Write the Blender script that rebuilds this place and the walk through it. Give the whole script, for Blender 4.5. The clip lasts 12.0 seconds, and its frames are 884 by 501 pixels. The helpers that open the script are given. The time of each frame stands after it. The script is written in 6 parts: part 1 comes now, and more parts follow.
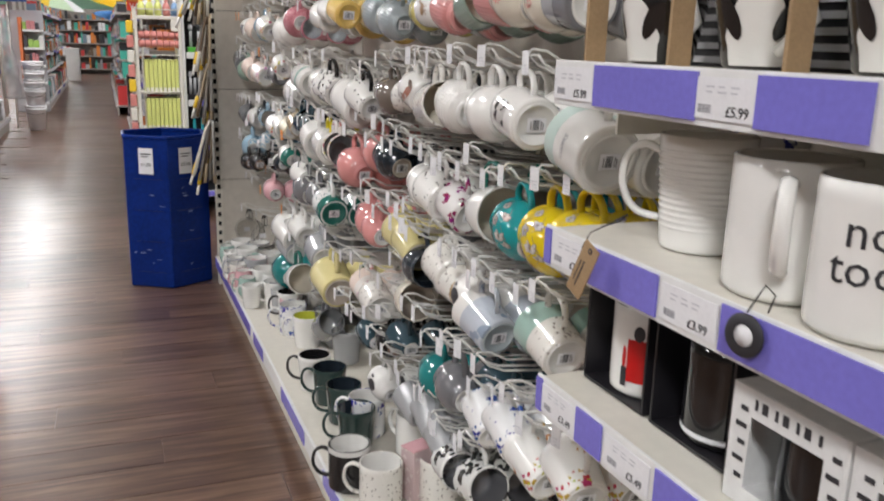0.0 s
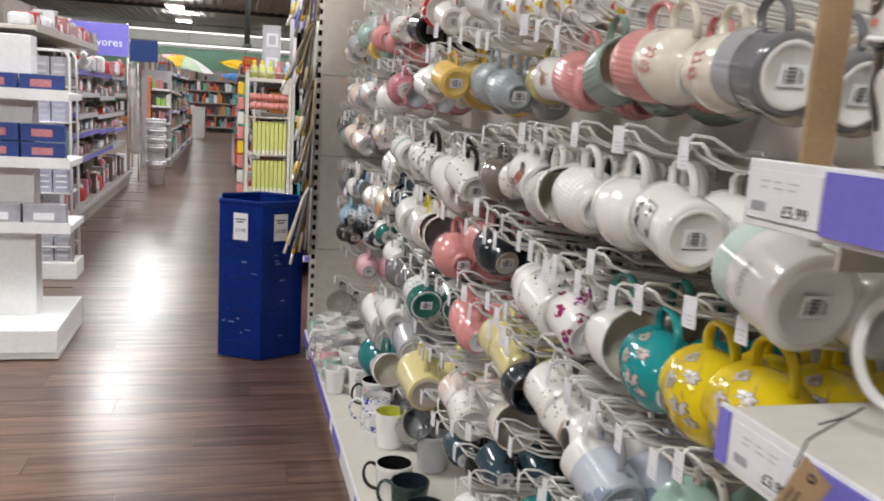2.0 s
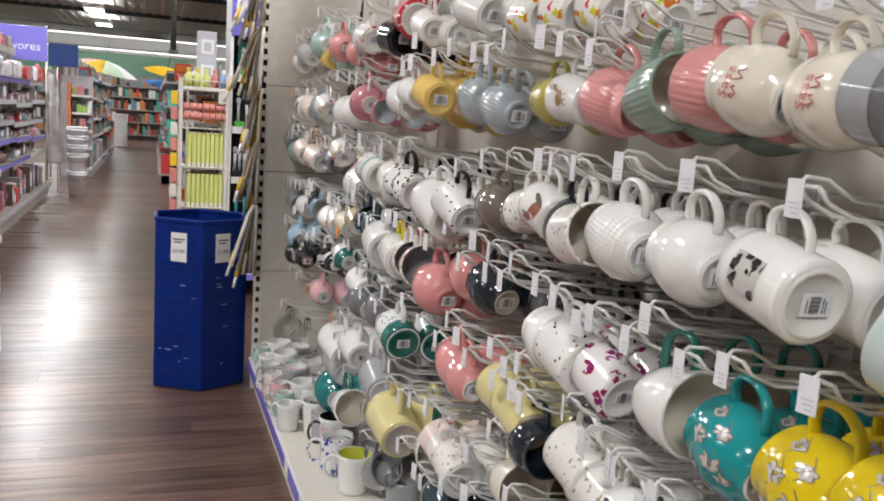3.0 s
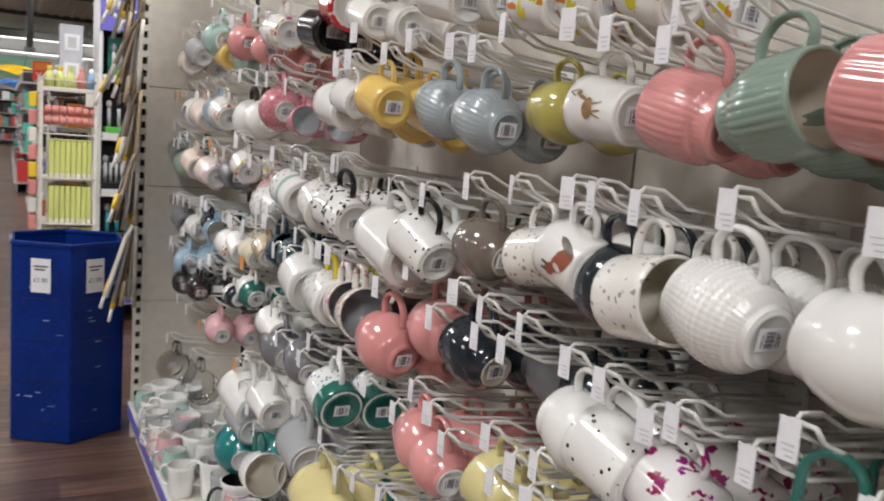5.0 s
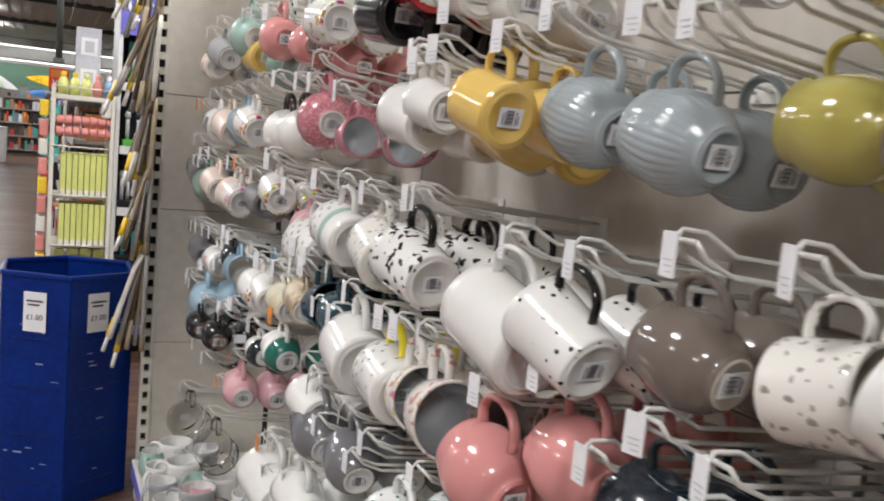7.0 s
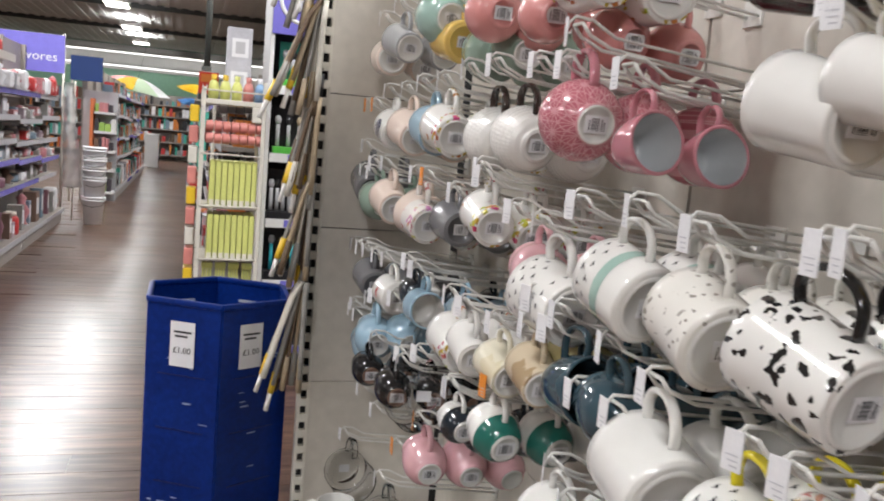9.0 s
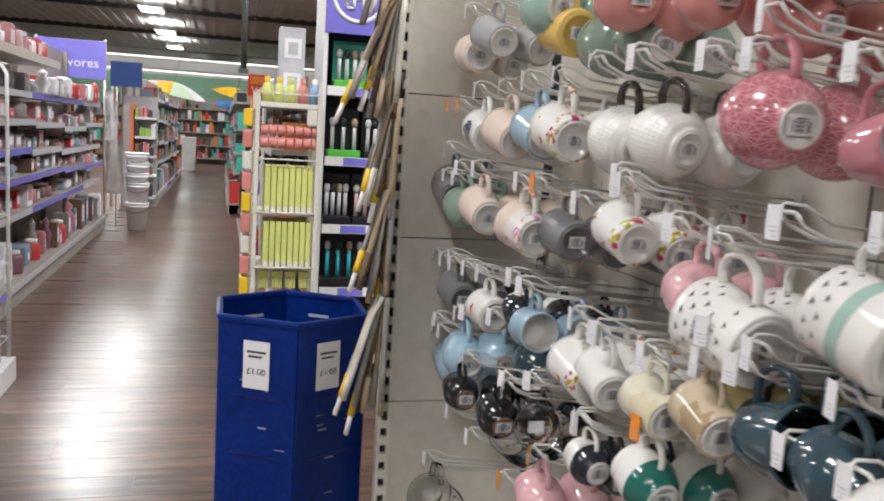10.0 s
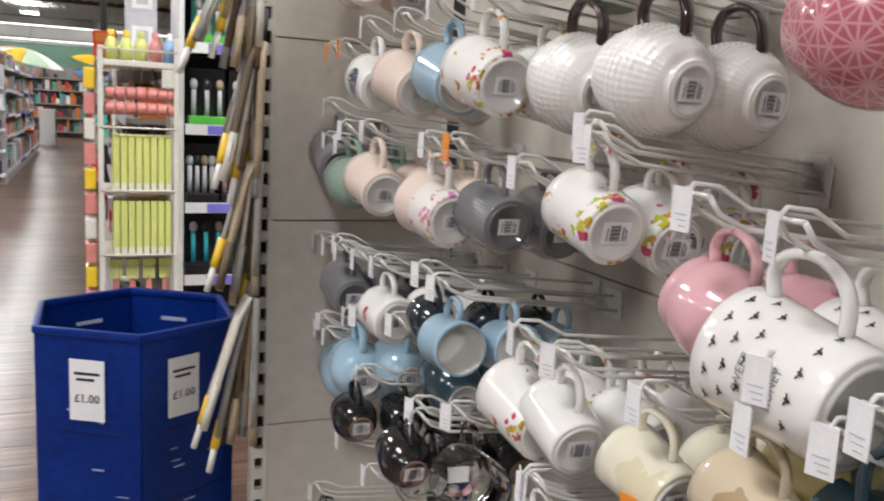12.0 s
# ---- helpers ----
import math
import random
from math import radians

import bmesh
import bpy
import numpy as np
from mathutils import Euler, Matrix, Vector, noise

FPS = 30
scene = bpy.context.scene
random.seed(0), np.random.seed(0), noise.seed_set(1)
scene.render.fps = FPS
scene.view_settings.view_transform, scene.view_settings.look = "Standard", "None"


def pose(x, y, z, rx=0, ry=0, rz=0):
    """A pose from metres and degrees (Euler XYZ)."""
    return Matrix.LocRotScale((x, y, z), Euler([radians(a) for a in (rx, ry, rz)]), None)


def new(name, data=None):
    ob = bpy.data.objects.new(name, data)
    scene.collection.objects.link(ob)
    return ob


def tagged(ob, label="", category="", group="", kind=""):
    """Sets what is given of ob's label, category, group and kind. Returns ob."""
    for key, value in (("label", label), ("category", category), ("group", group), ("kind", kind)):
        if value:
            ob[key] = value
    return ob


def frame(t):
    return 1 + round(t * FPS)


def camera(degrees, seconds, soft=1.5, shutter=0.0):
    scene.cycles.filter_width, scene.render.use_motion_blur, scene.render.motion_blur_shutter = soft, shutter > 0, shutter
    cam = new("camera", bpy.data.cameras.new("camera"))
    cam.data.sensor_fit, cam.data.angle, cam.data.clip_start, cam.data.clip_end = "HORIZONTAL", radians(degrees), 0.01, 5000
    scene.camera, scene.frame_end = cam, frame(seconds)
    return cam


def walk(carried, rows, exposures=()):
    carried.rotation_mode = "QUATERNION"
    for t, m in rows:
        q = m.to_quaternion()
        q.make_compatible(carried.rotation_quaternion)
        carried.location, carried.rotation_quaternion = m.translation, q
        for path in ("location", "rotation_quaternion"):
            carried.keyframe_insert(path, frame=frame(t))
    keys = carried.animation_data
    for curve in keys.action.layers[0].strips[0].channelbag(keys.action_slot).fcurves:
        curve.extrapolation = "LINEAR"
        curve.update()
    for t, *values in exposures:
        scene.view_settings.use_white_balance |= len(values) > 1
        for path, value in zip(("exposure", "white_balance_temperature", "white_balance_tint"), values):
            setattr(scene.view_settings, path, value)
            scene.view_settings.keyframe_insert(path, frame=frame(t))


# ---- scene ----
cam = camera(56.1, 12.0, soft=1.9, shutter=0.4)
METRES, EYE, TILT, LEAN, TURN = 2.5, 1.10, 0.0, 0.0, -22.0
ROWS = [
    (0.0, 0.0, 0.0, 0.0, 0.38, -14.0, -1.52),
    (0.5, -0.0158, 0.0163, 0.0055, -0.54, -11.61, -1.94),
    (1.0, 0.0015, 0.0518, 0.0079, 0.4, -9.94, -2.46),
    (1.5, 0.013, 0.0896, 0.0051, 4.9, -9.64, -2.7),
    (2.0, -0.0074, 0.1189, 0.0034, 7.98, -9.78, -3.34),
    (2.5, -0.0468, 0.1515, 0.0067, 4.97, -9.19, -3.79),
    (4.5, -0.0829, 0.2768, 0.0091, 0.37, -8.6, -3.8),
    (5.0, -0.1105, 0.3169, 0.0093, -5.35, -7.87, -4.36),
    (5.5, -0.1385, 0.3561, 0.0107, -7.82, -7.12, -4.33),
    (6.0, -0.1393, 0.3987, 0.0076, -8.03, -7.1, -4.4),
    (6.5, -0.1298, 0.4541, 0.011, -5.99, -6.73, -4.85),
    (7.0, -0.1386, 0.4911, 0.0084, -3.57, -6.79, -5.35),
    (7.5, -0.1739, 0.537, 0.0072, -2.16, -6.82, -4.67),
    (9.5, -0.2199, 0.6937, 0.0051, 6.92, -7.62, -4.4),
    (10.0, -0.2663, 0.7133, 0.0067, 7.34, -7.75, -3.54),
    (10.5, -0.2915, 0.7343, 0.0049, 2.21, -8.17, -2.93),
    (11.0, -0.295, 0.7779, 0.0007, -0.07, -8.66, -2.51),
    (11.5, -0.2898, 0.8351, 0.0005, 1.97, -8.66, -3.1),
    (12.0, -0.2828, 0.8595, -0.0043, -0.7, -9.24, -3.12),
]
walk(cam, [(t, pose(0, 0, EYE, TILT, LEAN, TURN) @ pose(METRES * x, METRES * y, METRES * z, 90 + pitch, roll, yaw)) for t, x, y, z, yaw, pitch, roll in ROWS],
     [(0.0, -0.36), (2.5, -0.36), (5.0, -0.38), (6.0, -0.38), (7.5, -0.27), (9.5, -0.33), (12.0, -0.22)])

# ---- world and lights ----
CEIL = 4.5
world = bpy.data.worlds.new("world")
scene.world = world
world.use_nodes = True
world.node_tree.nodes["Background"].inputs[0].default_value = (0.9, 0.95, 1.0, 1)
world.node_tree.nodes["Background"].inputs[1].default_value = 0.0
LAMP_WATTS = 170.0


def ceiling_lamp(x, y, watts, upward):
    data = bpy.data.lights.new("ceiling_lamp", "AREA")
    data.shape, data.size, data.size_y, data.energy, data.color = "RECTANGLE", 0.6, 1.2, watts, (0.968, 0.972, 0.99)
    new("lamp_light", data).matrix_world = pose(x, y, CEIL - 0.42)
    # Added fill with no fixture of its own: shines upward to brighten the ceiling.
    up = bpy.data.lights.new("ceiling_fill", "AREA")
    up.shape, up.size, up.size_y, up.energy, up.color = "RECTANGLE", 0.6, 1.2, watts * upward, (0.968, 0.972, 0.99)
    new("ceiling_fill_light", up).matrix_world = pose(x, y, CEIL - 0.26, 180, 0, 0)


# ---- small tools ----
def box(bm, x0, x1, y0, y1, z0, z1, bevel=0.0, turn=None):
    m = Matrix.Translation(((x0 + x1) / 2, (y0 + y1) / 2, (z0 + z1) / 2)) @ Matrix.Diagonal((abs(x1 - x0), abs(y1 - y0), abs(z1 - z0), 1))
    vs = bmesh.ops.create_cube(bm, size=1, matrix=m)["verts"]
    if bevel:
        es = list({e for v in vs for e in v.link_edges})
        vs = list({v for f in bmesh.ops.bevel(bm, geom=es, offset=bevel, segments=2, affect="EDGES", profile=0.6)["faces"] for v in f.verts} | {v for v in vs if v.is_valid})
    if turn:
        bmesh.ops.transform(bm, matrix=turn, verts=vs)
    return bm


def lathe(bm, profile, seg=24, m=None, close=False):
    """Turns (radius, height) pairs round z."""
    rings = []
    for r, h in profile:
        if r < 1e-5:
            rings.append([bm.verts.new((0, 0, h))])
        else:
            rings.append([bm.verts.new((r * math.cos(2 * math.pi * i / seg), r * math.sin(2 * math.pi * i / seg), h)) for i in range(seg)])
    for a, b in zip(rings, rings[1:]):
        for i in range(seg):
            j = (i + 1) % seg
            if len(a) == 1 and len(b) == 1:
                continue
            if len(a) == 1:
                f = bm.faces.new((a[0], b[j], b[i]))
            elif len(b) == 1:
                f = bm.faces.new((a[i], a[j], b[0]))
            else:
                f = bm.faces.new((a[i], a[j], b[j], b[i]))
            f.smooth = True
    if m:
        bmesh.ops.transform(bm, matrix=m, verts=[v for r in rings for v in r])
    return bm


def tube(bm, pts, r, seg=6, flat=1.0):
    """A round bar along points; flat squeezes it across its second axis."""
    pts = [Vector(p) for p in pts]
    rings, side = [], None
    for i, p in enumerate(pts):
        d = (pts[min(i + 1, len(pts) - 1)] - pts[max(i - 1, 0)]).normalized()
        if side is None:
            side = d.cross(Vector((0, 0, 1)) if abs(d.z) < 0.9 else Vector((1, 0, 0))).normalized()
        side = (side - d * side.dot(d)).normalized()
        up = d.cross(side)
        rings.append([bm.verts.new(p + r * (math.cos(2 * math.pi * k / seg) * side + flat * math.sin(2 * math.pi * k / seg) * up)) for k in range(seg)])
    for a, b in zip(rings, rings[1:]):
        for k in range(seg):
            bm.faces.new((a[k], a[(k + 1) % seg], b[(k + 1) % seg], b[k])).smooth = True
    bm.faces.new(rings[0][::-1])
    bm.faces.new(rings[-1])
    return bm


def mesh(name, bm, material):
    data = bpy.data.meshes.new(name)
    bmesh.ops.recalc_face_normals(bm, faces=bm.faces)
    bm.to_mesh(data)
    bm.free()
    if material:
        data.materials.append(material)
    return data


def part(name, bm, material, parent, label=""):
    ob = new(name, bm if isinstance(bm, bpy.types.Mesh) else mesh(name, bm, material))
    ob.parent = parent
    return tagged(ob, label)


def thing(name, label, category, group="", kind="", at=None):
    ob = tagged(new(name), label, category, group, kind)
    ob.empty_display_size = 0.05
    if at:
        ob.matrix_world = at
    return ob


def solid(name, bm, material, label, category, group="", kind=""):
    return tagged(new(name, mesh(name, bm, material)), label, category, group, kind)


def B(x0, x1, y0, y1, z0, z1, bevel=0.0, turn=None):
    return box(bmesh.new(), x0, x1, y0, y1, z0, z1, bevel, turn)


# ---- materials ----
MATS = {}


def paint(name, colour, rough=0.5, metal=0.0, vary=0.06, scale=6.0, bump=0.0, coat=0.0, spec=0.5):
    """A plain painted, glazed or moulded surface with faint stains, wear and fine relief."""
    if name in MATS:
        return MATS[name]
    m = MATS[name] = bpy.data.materials.new(name)
    m.use_nodes = True
    nt = m.node_tree
    b = nt.nodes["Principled BSDF"]
    b.inputs["Metallic"].default_value, b.inputs["Coat Weight"].default_value, b.inputs["Specular IOR Level"].default_value = metal, coat, spec
    tc, n1, n2 = nt.nodes.new("ShaderNodeTexCoord"), nt.nodes.new("ShaderNodeTexNoise"), nt.nodes.new("ShaderNodeTexNoise")
    n1.inputs["Scale"].default_value, n1.inputs["Detail"].default_value = scale, 4
    n2.inputs["Scale"].default_value, n2.inputs["Detail"].default_value = scale * 14, 3
    for n in (n1, n2):
        nt.links.new(tc.outputs["Object"], n.inputs["Vector"])
    add = nt.nodes.new("ShaderNodeMath")
    add.operation = "ADD"
    nt.links.new(n1.outputs["Fac"], add.inputs[0])
    nt.links.new(n2.outputs["Fac"], add.inputs[1])
    ramp = nt.nodes.new("ShaderNodeMapRange")
    ramp.inputs["From Min"].default_value, ramp.inputs["From Max"].default_value = 0.65, 1.35
    ramp.inputs["To Min"].default_value, ramp.inputs["To Max"].default_value = 1 - vary * 1.6, 1 + vary
    nt.links.new(add.outputs[0], ramp.inputs["Value"])
    mul = nt.nodes.new("ShaderNodeVectorMath")
    mul.operation = "SCALE"
    mul.inputs[0].default_value = colour[:3]
    nt.links.new(ramp.outputs[0], mul.inputs["Scale"])
    nt.links.new(mul.outputs[0], b.inputs["Base Color"])
    rr = nt.nodes.new("ShaderNodeMapRange")
    rr.inputs["To Min"].default_value, rr.inputs["To Max"].default_value = max(0.02, rough * 0.8), min(1, rough * 1.25)
    nt.links.new(n1.outputs["Fac"], rr.inputs["Value"])
    nt.links.new(rr.outputs[0], b.inputs["Roughness"])
    if bump:
        bp = nt.nodes.new("ShaderNodeBump")
        bp.inputs["Strength"].default_value, bp.inputs["Distance"].default_value = bump, 0.002
        nt.links.new(n2.outputs["Fac"], bp.inputs["Height"])
        nt.links.new(bp.outputs[0], b.inputs["Normal"])
    return m


def glow(name, colour, strength):
    if name not in MATS:
        m = MATS[name] = bpy.data.materials.new(name)
        m.use_nodes = True
        b = m.node_tree.nodes["Principled BSDF"]
        b.inputs["Emission Color"].default_value, b.inputs["Emission Strength"].default_value = (*colour, 1), strength
    return MATS[name]


def clear(name, colour=(1, 1, 1), rough=0.03):
    if name not in MATS:
        m = MATS[name] = bpy.data.materials.new(name)
        m.use_nodes = True
        b = m.node_tree.nodes["Principled BSDF"]
        b.inputs["Base Color"].default_value, b.inputs["Roughness"].default_value = (*colour, 1), rough
        b.inputs["Transmission Weight"].default_value, b.inputs["IOR"].default_value = 1.0, 1.3
    return MATS[name]


def wood_floor(name="wood_vinyl"):
    if name in MATS:
        return MATS[name]
    m = MATS[name] = bpy.data.materials.new(name)
    m.use_nodes = True
    nt = m.node_tree
    b = nt.nodes["Principled BSDF"]
    geo, mp, info = nt.nodes.new("ShaderNodeNewGeometry"), nt.nodes.new("ShaderNodeMapping"), nt.nodes.new("ShaderNodeObjectInfo")
    mp.inputs["Scale"].default_value = (1.2, 16, 1)
    nt.links.new(geo.outputs["Position"], mp.inputs["Vector"])
    shift = nt.nodes.new("ShaderNodeVectorMath")
    shift.operation = "MULTIPLY_ADD"
    shift.inputs[1].default_value = (37, 53, 0)
    nt.links.new(info.outputs["Random"], shift.inputs[0])
    nt.links.new(mp.outputs[0], shift.inputs[2])
    grain, cloud, fine = [nt.nodes.new("ShaderNodeTexNoise") for _ in range(3)]
    grain.inputs["Scale"].default_value, grain.inputs["Detail"].default_value, grain.inputs["Distortion"].default_value = 2.2, 8, 0.6
    fine.inputs["Scale"].default_value, fine.inputs["Detail"].default_value = 9, 5
    cloud.inputs["Scale"].default_value, cloud.inputs["Detail"].default_value = 1.7, 3
    nt.links.new(shift.outputs[0], grain.inputs["Vector"])
    nt.links.new(shift.outputs[0], fine.inputs["Vector"])
    nt.links.new(geo.outputs["Position"], cloud.inputs["Vector"])
    mixf = nt.nodes.new("ShaderNodeMath")
    mixf.operation = "MULTIPLY_ADD"
    mixf.inputs[1].default_value = 0.35
    nt.links.new(fine.outputs["Fac"], mixf.inputs[0])
    nt.links.new(grain.outputs["Fac"], mixf.inputs[2])
    plus = nt.nodes.new("ShaderNodeMath")
    plus.operation = "MULTIPLY_ADD"
    plus.inputs[1].default_value = 0.16
    nt.links.new(info.outputs["Random"], plus.inputs[0])
    nt.links.new(mixf.outputs[0], plus.inputs[2])
    ramp = nt.nodes.new("ShaderNodeValToRGB")
    e = ramp.color_ramp.elements
    e[0].position, e[0].color = 0.42, (0.033, 0.016, 0.010, 1)
    e[1].position, e[1].color = 0.98, (0.200, 0.120, 0.082, 1)
    mid = e.new(0.7)
    mid.color = (0.088, 0.046, 0.030, 1)
    nt.links.new(plus.outputs[0], ramp.inputs[0])
    nt.links.new(ramp.outputs[0], b.inputs["Base Color"])
    rr = nt.nodes.new("ShaderNodeMapRange")
    rr.inputs["To Min"].default_value, rr.inputs["To Max"].default_value = 0.245, 0.41
    nt.links.new(cloud.outputs["Fac"], rr.inputs["Value"])
    nt.links.new(rr.outputs[0], b.inputs["Roughness"])
    b.inputs["Coat Weight"].default_value, b.inputs["Coat Roughness"].default_value = 0.4, 0.24
    bp = nt.nodes.new("ShaderNodeBump")
    bp.inputs["Strength"].default_value, bp.inputs["Distance"].default_value = 0.12, 0.001
    nt.links.new(mixf.outputs[0], bp.inputs["Height"])
    nt.links.new(bp.outputs[0], b.inputs["Normal"])
    return m


PANEL = paint("beige_panel", (0.62, 0.58, 0.52), 0.36, vary=0.07, scale=2.5, bump=0.05)
CREAM = paint("cream_metal", (0.66, 0.63, 0.56), 0.4, vary=0.05, scale=4)
WHITE = paint("white_metal", (0.78, 0.78, 0.77), 0.38, vary=0.05, scale=4)
WIRE = paint("white_wire", (0.74, 0.73, 0.70), 0.32, vary=0.05, scale=30)
PURPLE = paint("purple_strip", (0.20, 0.18, 0.62), 0.24, vary=0.06, scale=12)
TICKET = paint("white_ticket", (0.80, 0.80, 0.82), 0.35, vary=0.04, scale=20)
INK = paint("black_ink", (0.03, 0.03, 0.035), 0.5)
PALEINK = paint("pale_print", (0.52, 0.52, 0.56), 0.5)
GREYINK = paint("faded_print", (0.30, 0.30, 0.33), 0.5)
# Near-black stand-in for the shade inside post slots and behind panel seams.
DARK = paint("gap_shade_black", (0.012, 0.012, 0.012), 0.7)
BLUE = paint("blue_board", (0.001, 0.021, 0.175), 0.38, vary=0.22, scale=5, bump=0.15, spec=0.25)
WOOD = wood_floor()
CEILG = paint("grey_ceiling", (0.68, 0.68, 0.66), 0.8, vary=0.1, scale=0.6)
STEEL = paint("dark_steel", (0.07, 0.075, 0.07), 0.5, metal=0.2)
BLACKP = paint("black_plastic", (0.018, 0.018, 0.022), 0.35)
LIME = paint("lime_plastic", (0.62, 0.65, 0.20), 0.4, vary=0.08)
CORAL = paint("coral_plastic", (0.62, 0.23, 0.20), 0.4, vary=0.1, scale=20)
YEL = paint("yellow_plastic", (0.75, 0.50, 0.03), 0.35)
GREENWALL = paint("green_wall", (0.34, 0.62, 0.46), 0.6, scale=0.4)

# ---- setting ----
solid("floor", B(-16, 16, -10, 45, -0.12, -0.004), WOOD, "dark brown wood-effect vinyl plank floor, slightly glossy", "floor", kind="structure")
solid("ceiling", B(-16, 16, -10, 45, CEIL, CEIL + 0.1), CEILG, "high grey corrugated shop ceiling with dark beams", "ceiling", kind="structure")
for nm, a in (("wall_west", (-16.2, -16, -10, 45)), ("wall_east", (16, 16.2, -10, 45)), ("wall_south", (-16.2, 16.2, -10.2, -10))):
    solid(nm, B(*a, 0, CEIL), PANEL, "plain pale shop wall", "wall", kind="structure")
solid("wall_north", B(-16.2, 16.2, 45, 45.2, 0, CEIL), GREENWALL, "far green painted shop wall", "wall", kind="structure")
DIFF = glow("lamp_diffuser", (1.0, 0.97, 0.92), 9.0)
# The row at x -1.95 comes into view; other rows are unseen additions.
for lx, rows in ((-1.95, 8), (1.7, 5), (5.5, 5), (-5.9, 4)):
    for k in range(rows):
        ly = -3.0 + 6.0 * k
        lamp = thing("ceiling_light", "white suspended rectangular shop ceiling light, switched on", "ceiling light", "ceiling lights", at=pose(lx, ly, CEIL))
        part("housing", B(-0.34, 0.34, -0.64, 0.64, -0.36, -0.28, 0.01), WHITE, lamp)
        part("diffuser", B(-0.3, 0.3, -0.6, 0.6, -0.372, -0.362), DIFF, lamp, "glowing white diffuser")
        for sx in (-0.25, 0.25):
            part("suspension_rod", tube(bmesh.new(), [(sx, 0, -0.28), (sx, 0, 0)], 0.008), STEEL, lamp)
        if lx == -1.95 or lx == 1.7 and k < 5 or lx < -5:
            ceiling_lamp(lx, ly, LAMP_WATTS * {-1.95: (1.75, 0.78, 0.98)[min(k, 2)], 1.7: 1.15}.get(lx, (0.9, 0.45, 0.55, 1.15)[k % 4]), 0.20 if k < 3 else 0.55)


def writing(text, size, m, material, parent, name="lettering", thin=0.0003):
    """Raised letters in the built-in font, as a mesh under their thing."""
    curve = bpy.data.curves.new(name, "FONT")
    curve.body, curve.size, curve.extrude, curve.align_x, curve.align_y = text, size, thin, "CENTER", "CENTER"
    curve.resolution_u = 2
    tmp = bpy.data.objects.new(name, curve)
    scene.collection.objects.link(tmp)
    data = bpy.data.meshes.new_from_object(tmp.evaluated_get(bpy.context.evaluated_depsgraph_get()))
    bpy.data.objects.remove(tmp)
    data.materials.append(material)
    ob = new(name, data)
    ob.parent = parent
    ob.matrix_local = m
    return ob


FACE_W = Matrix(((0, 0, -1), (-1, 0, 0), (0, 1, 0))).to_4x4()   # lettering that faces -x
FACE_S = Matrix(((1, 0, 0), (0, 0, -1), (0, 1, 0))).to_4x4()    # lettering that faces -y


def at_w(x, y, z):
    return Matrix.Translation((x, y, z)) @ FACE_W


def at_s(x, y, z):
    return Matrix.Translation((x, y, z)) @ FACE_S


# ---- mug wall: bays one metre wide along y, backs at x 0.80 ----
BACK, FRONT, BASE = 0.80, 0.412, 0.144
SEAMS = (0.144, 0.484, 0.881, 1.212, 1.61, 2.1)


def slotted_upright(parent, x0, x1, y, z0, z1):
    """A steel post that faces -y, with a row of slots."""
    bm = bmesh.new()
    w = (x1 - x0)
    box(bm, x0, x0 + w * 0.24, y, y + 0.03, z0, z1)
    box(bm, x1 - w * 0.24, x1, y, y + 0.03, z0, z1)
    k = z0
    while k < z1:
        box(bm, x0 + w * 0.24, x1 - w * 0.24, y, y + 0.03, k, min(z1, k + 0.0205))
        k += 0.0421
    part("slotted_post", bm, CREAM, parent)
    # Dark strip behind the slots paints in the shade of the hollow post.
    part("post_core", B(x0 + 0.001, x1 - 0.001, y + 0.014, y + 0.029, z0, z1), DARK, parent)


def bay(y0, y1, label):
    t = thing("shelving_bay", label, "shelving", "mug shelving bays")
    for a, b in zip(SEAMS, SEAMS[1:]):
        part("back_panel", B(BACK, BACK + 0.012, y0 + 0.003, y1 - 0.003, a + 0.0012, b - 0.0012, 0.001), PANEL, t)
    part("back_frame", B(BACK + 0.0125, BACK + 0.03, y0, y1, 0, 2.1), DARK, t)
    part("base_shelf", B(FRONT + 0.004, BACK - 0.001, y0 + 0.0006, y1 - 0.0006, BASE - 0.02, BASE, 0.002), CREAM, t)
    part("plinth", B(FRONT + 0.025, FRONT + 0.035, y0 + 0.0006, y1 - 0.0006, 0, BASE - 0.021), CREAM, t)
    part("ticket_rail", B(FRONT - 0.004, FRONT + 0.0035, y0 + 0.0006, y1 - 0.0006, BASE - 0.045, BASE + 0.003, 0.001), WHITE, t)
    return t


bays = [bay(0.73, 1.73, "cream metal shelving bay with mugs on long wire hooks"), bay(1.73, 2.73, "cream metal shelving bay crowded with hanging mugs"),
        bay(2.73, 3.73, "cream metal end bay with hanging mugs and small mugs below")]
near_bay = bay(-0.27, 0.73, "cream metal shelving bay with shelves of boxed and white mugs")
bay(-1.27, -0.27, "cream metal shelving bay behind the walker")
for b, (a, c) in ((bays[2], (2.75, 3.72)), (bays[1], (1.9, 2.2)), (bays[1], (2.5, 2.68)), (bays[0], (0.85, 1.15)), (bays[0], (1.4, 1.7))):
    part("purple_strip", B(FRONT - 0.0065, FRONT - 0.0045, a, c, BASE - 0.041, BASE - 0.002), PURPLE, b, "purple ticket strip")

endp = thing("end_panel", "cream end panel with a slotted post, closing the mug shelving", "shelving")
for a, b in zip((0.0,) + SEAMS[1:], SEAMS[1:]):
    part("side_panel", B(0.456, BACK - 0.001, 3.78, 3.792, a + 0.0012, b - 0.0012, 0.001), PANEL, endp)
part("panel_core", B(0.456, BACK + 0.03, 3.7925, 3.81, 0, 2.1), DARK, endp)
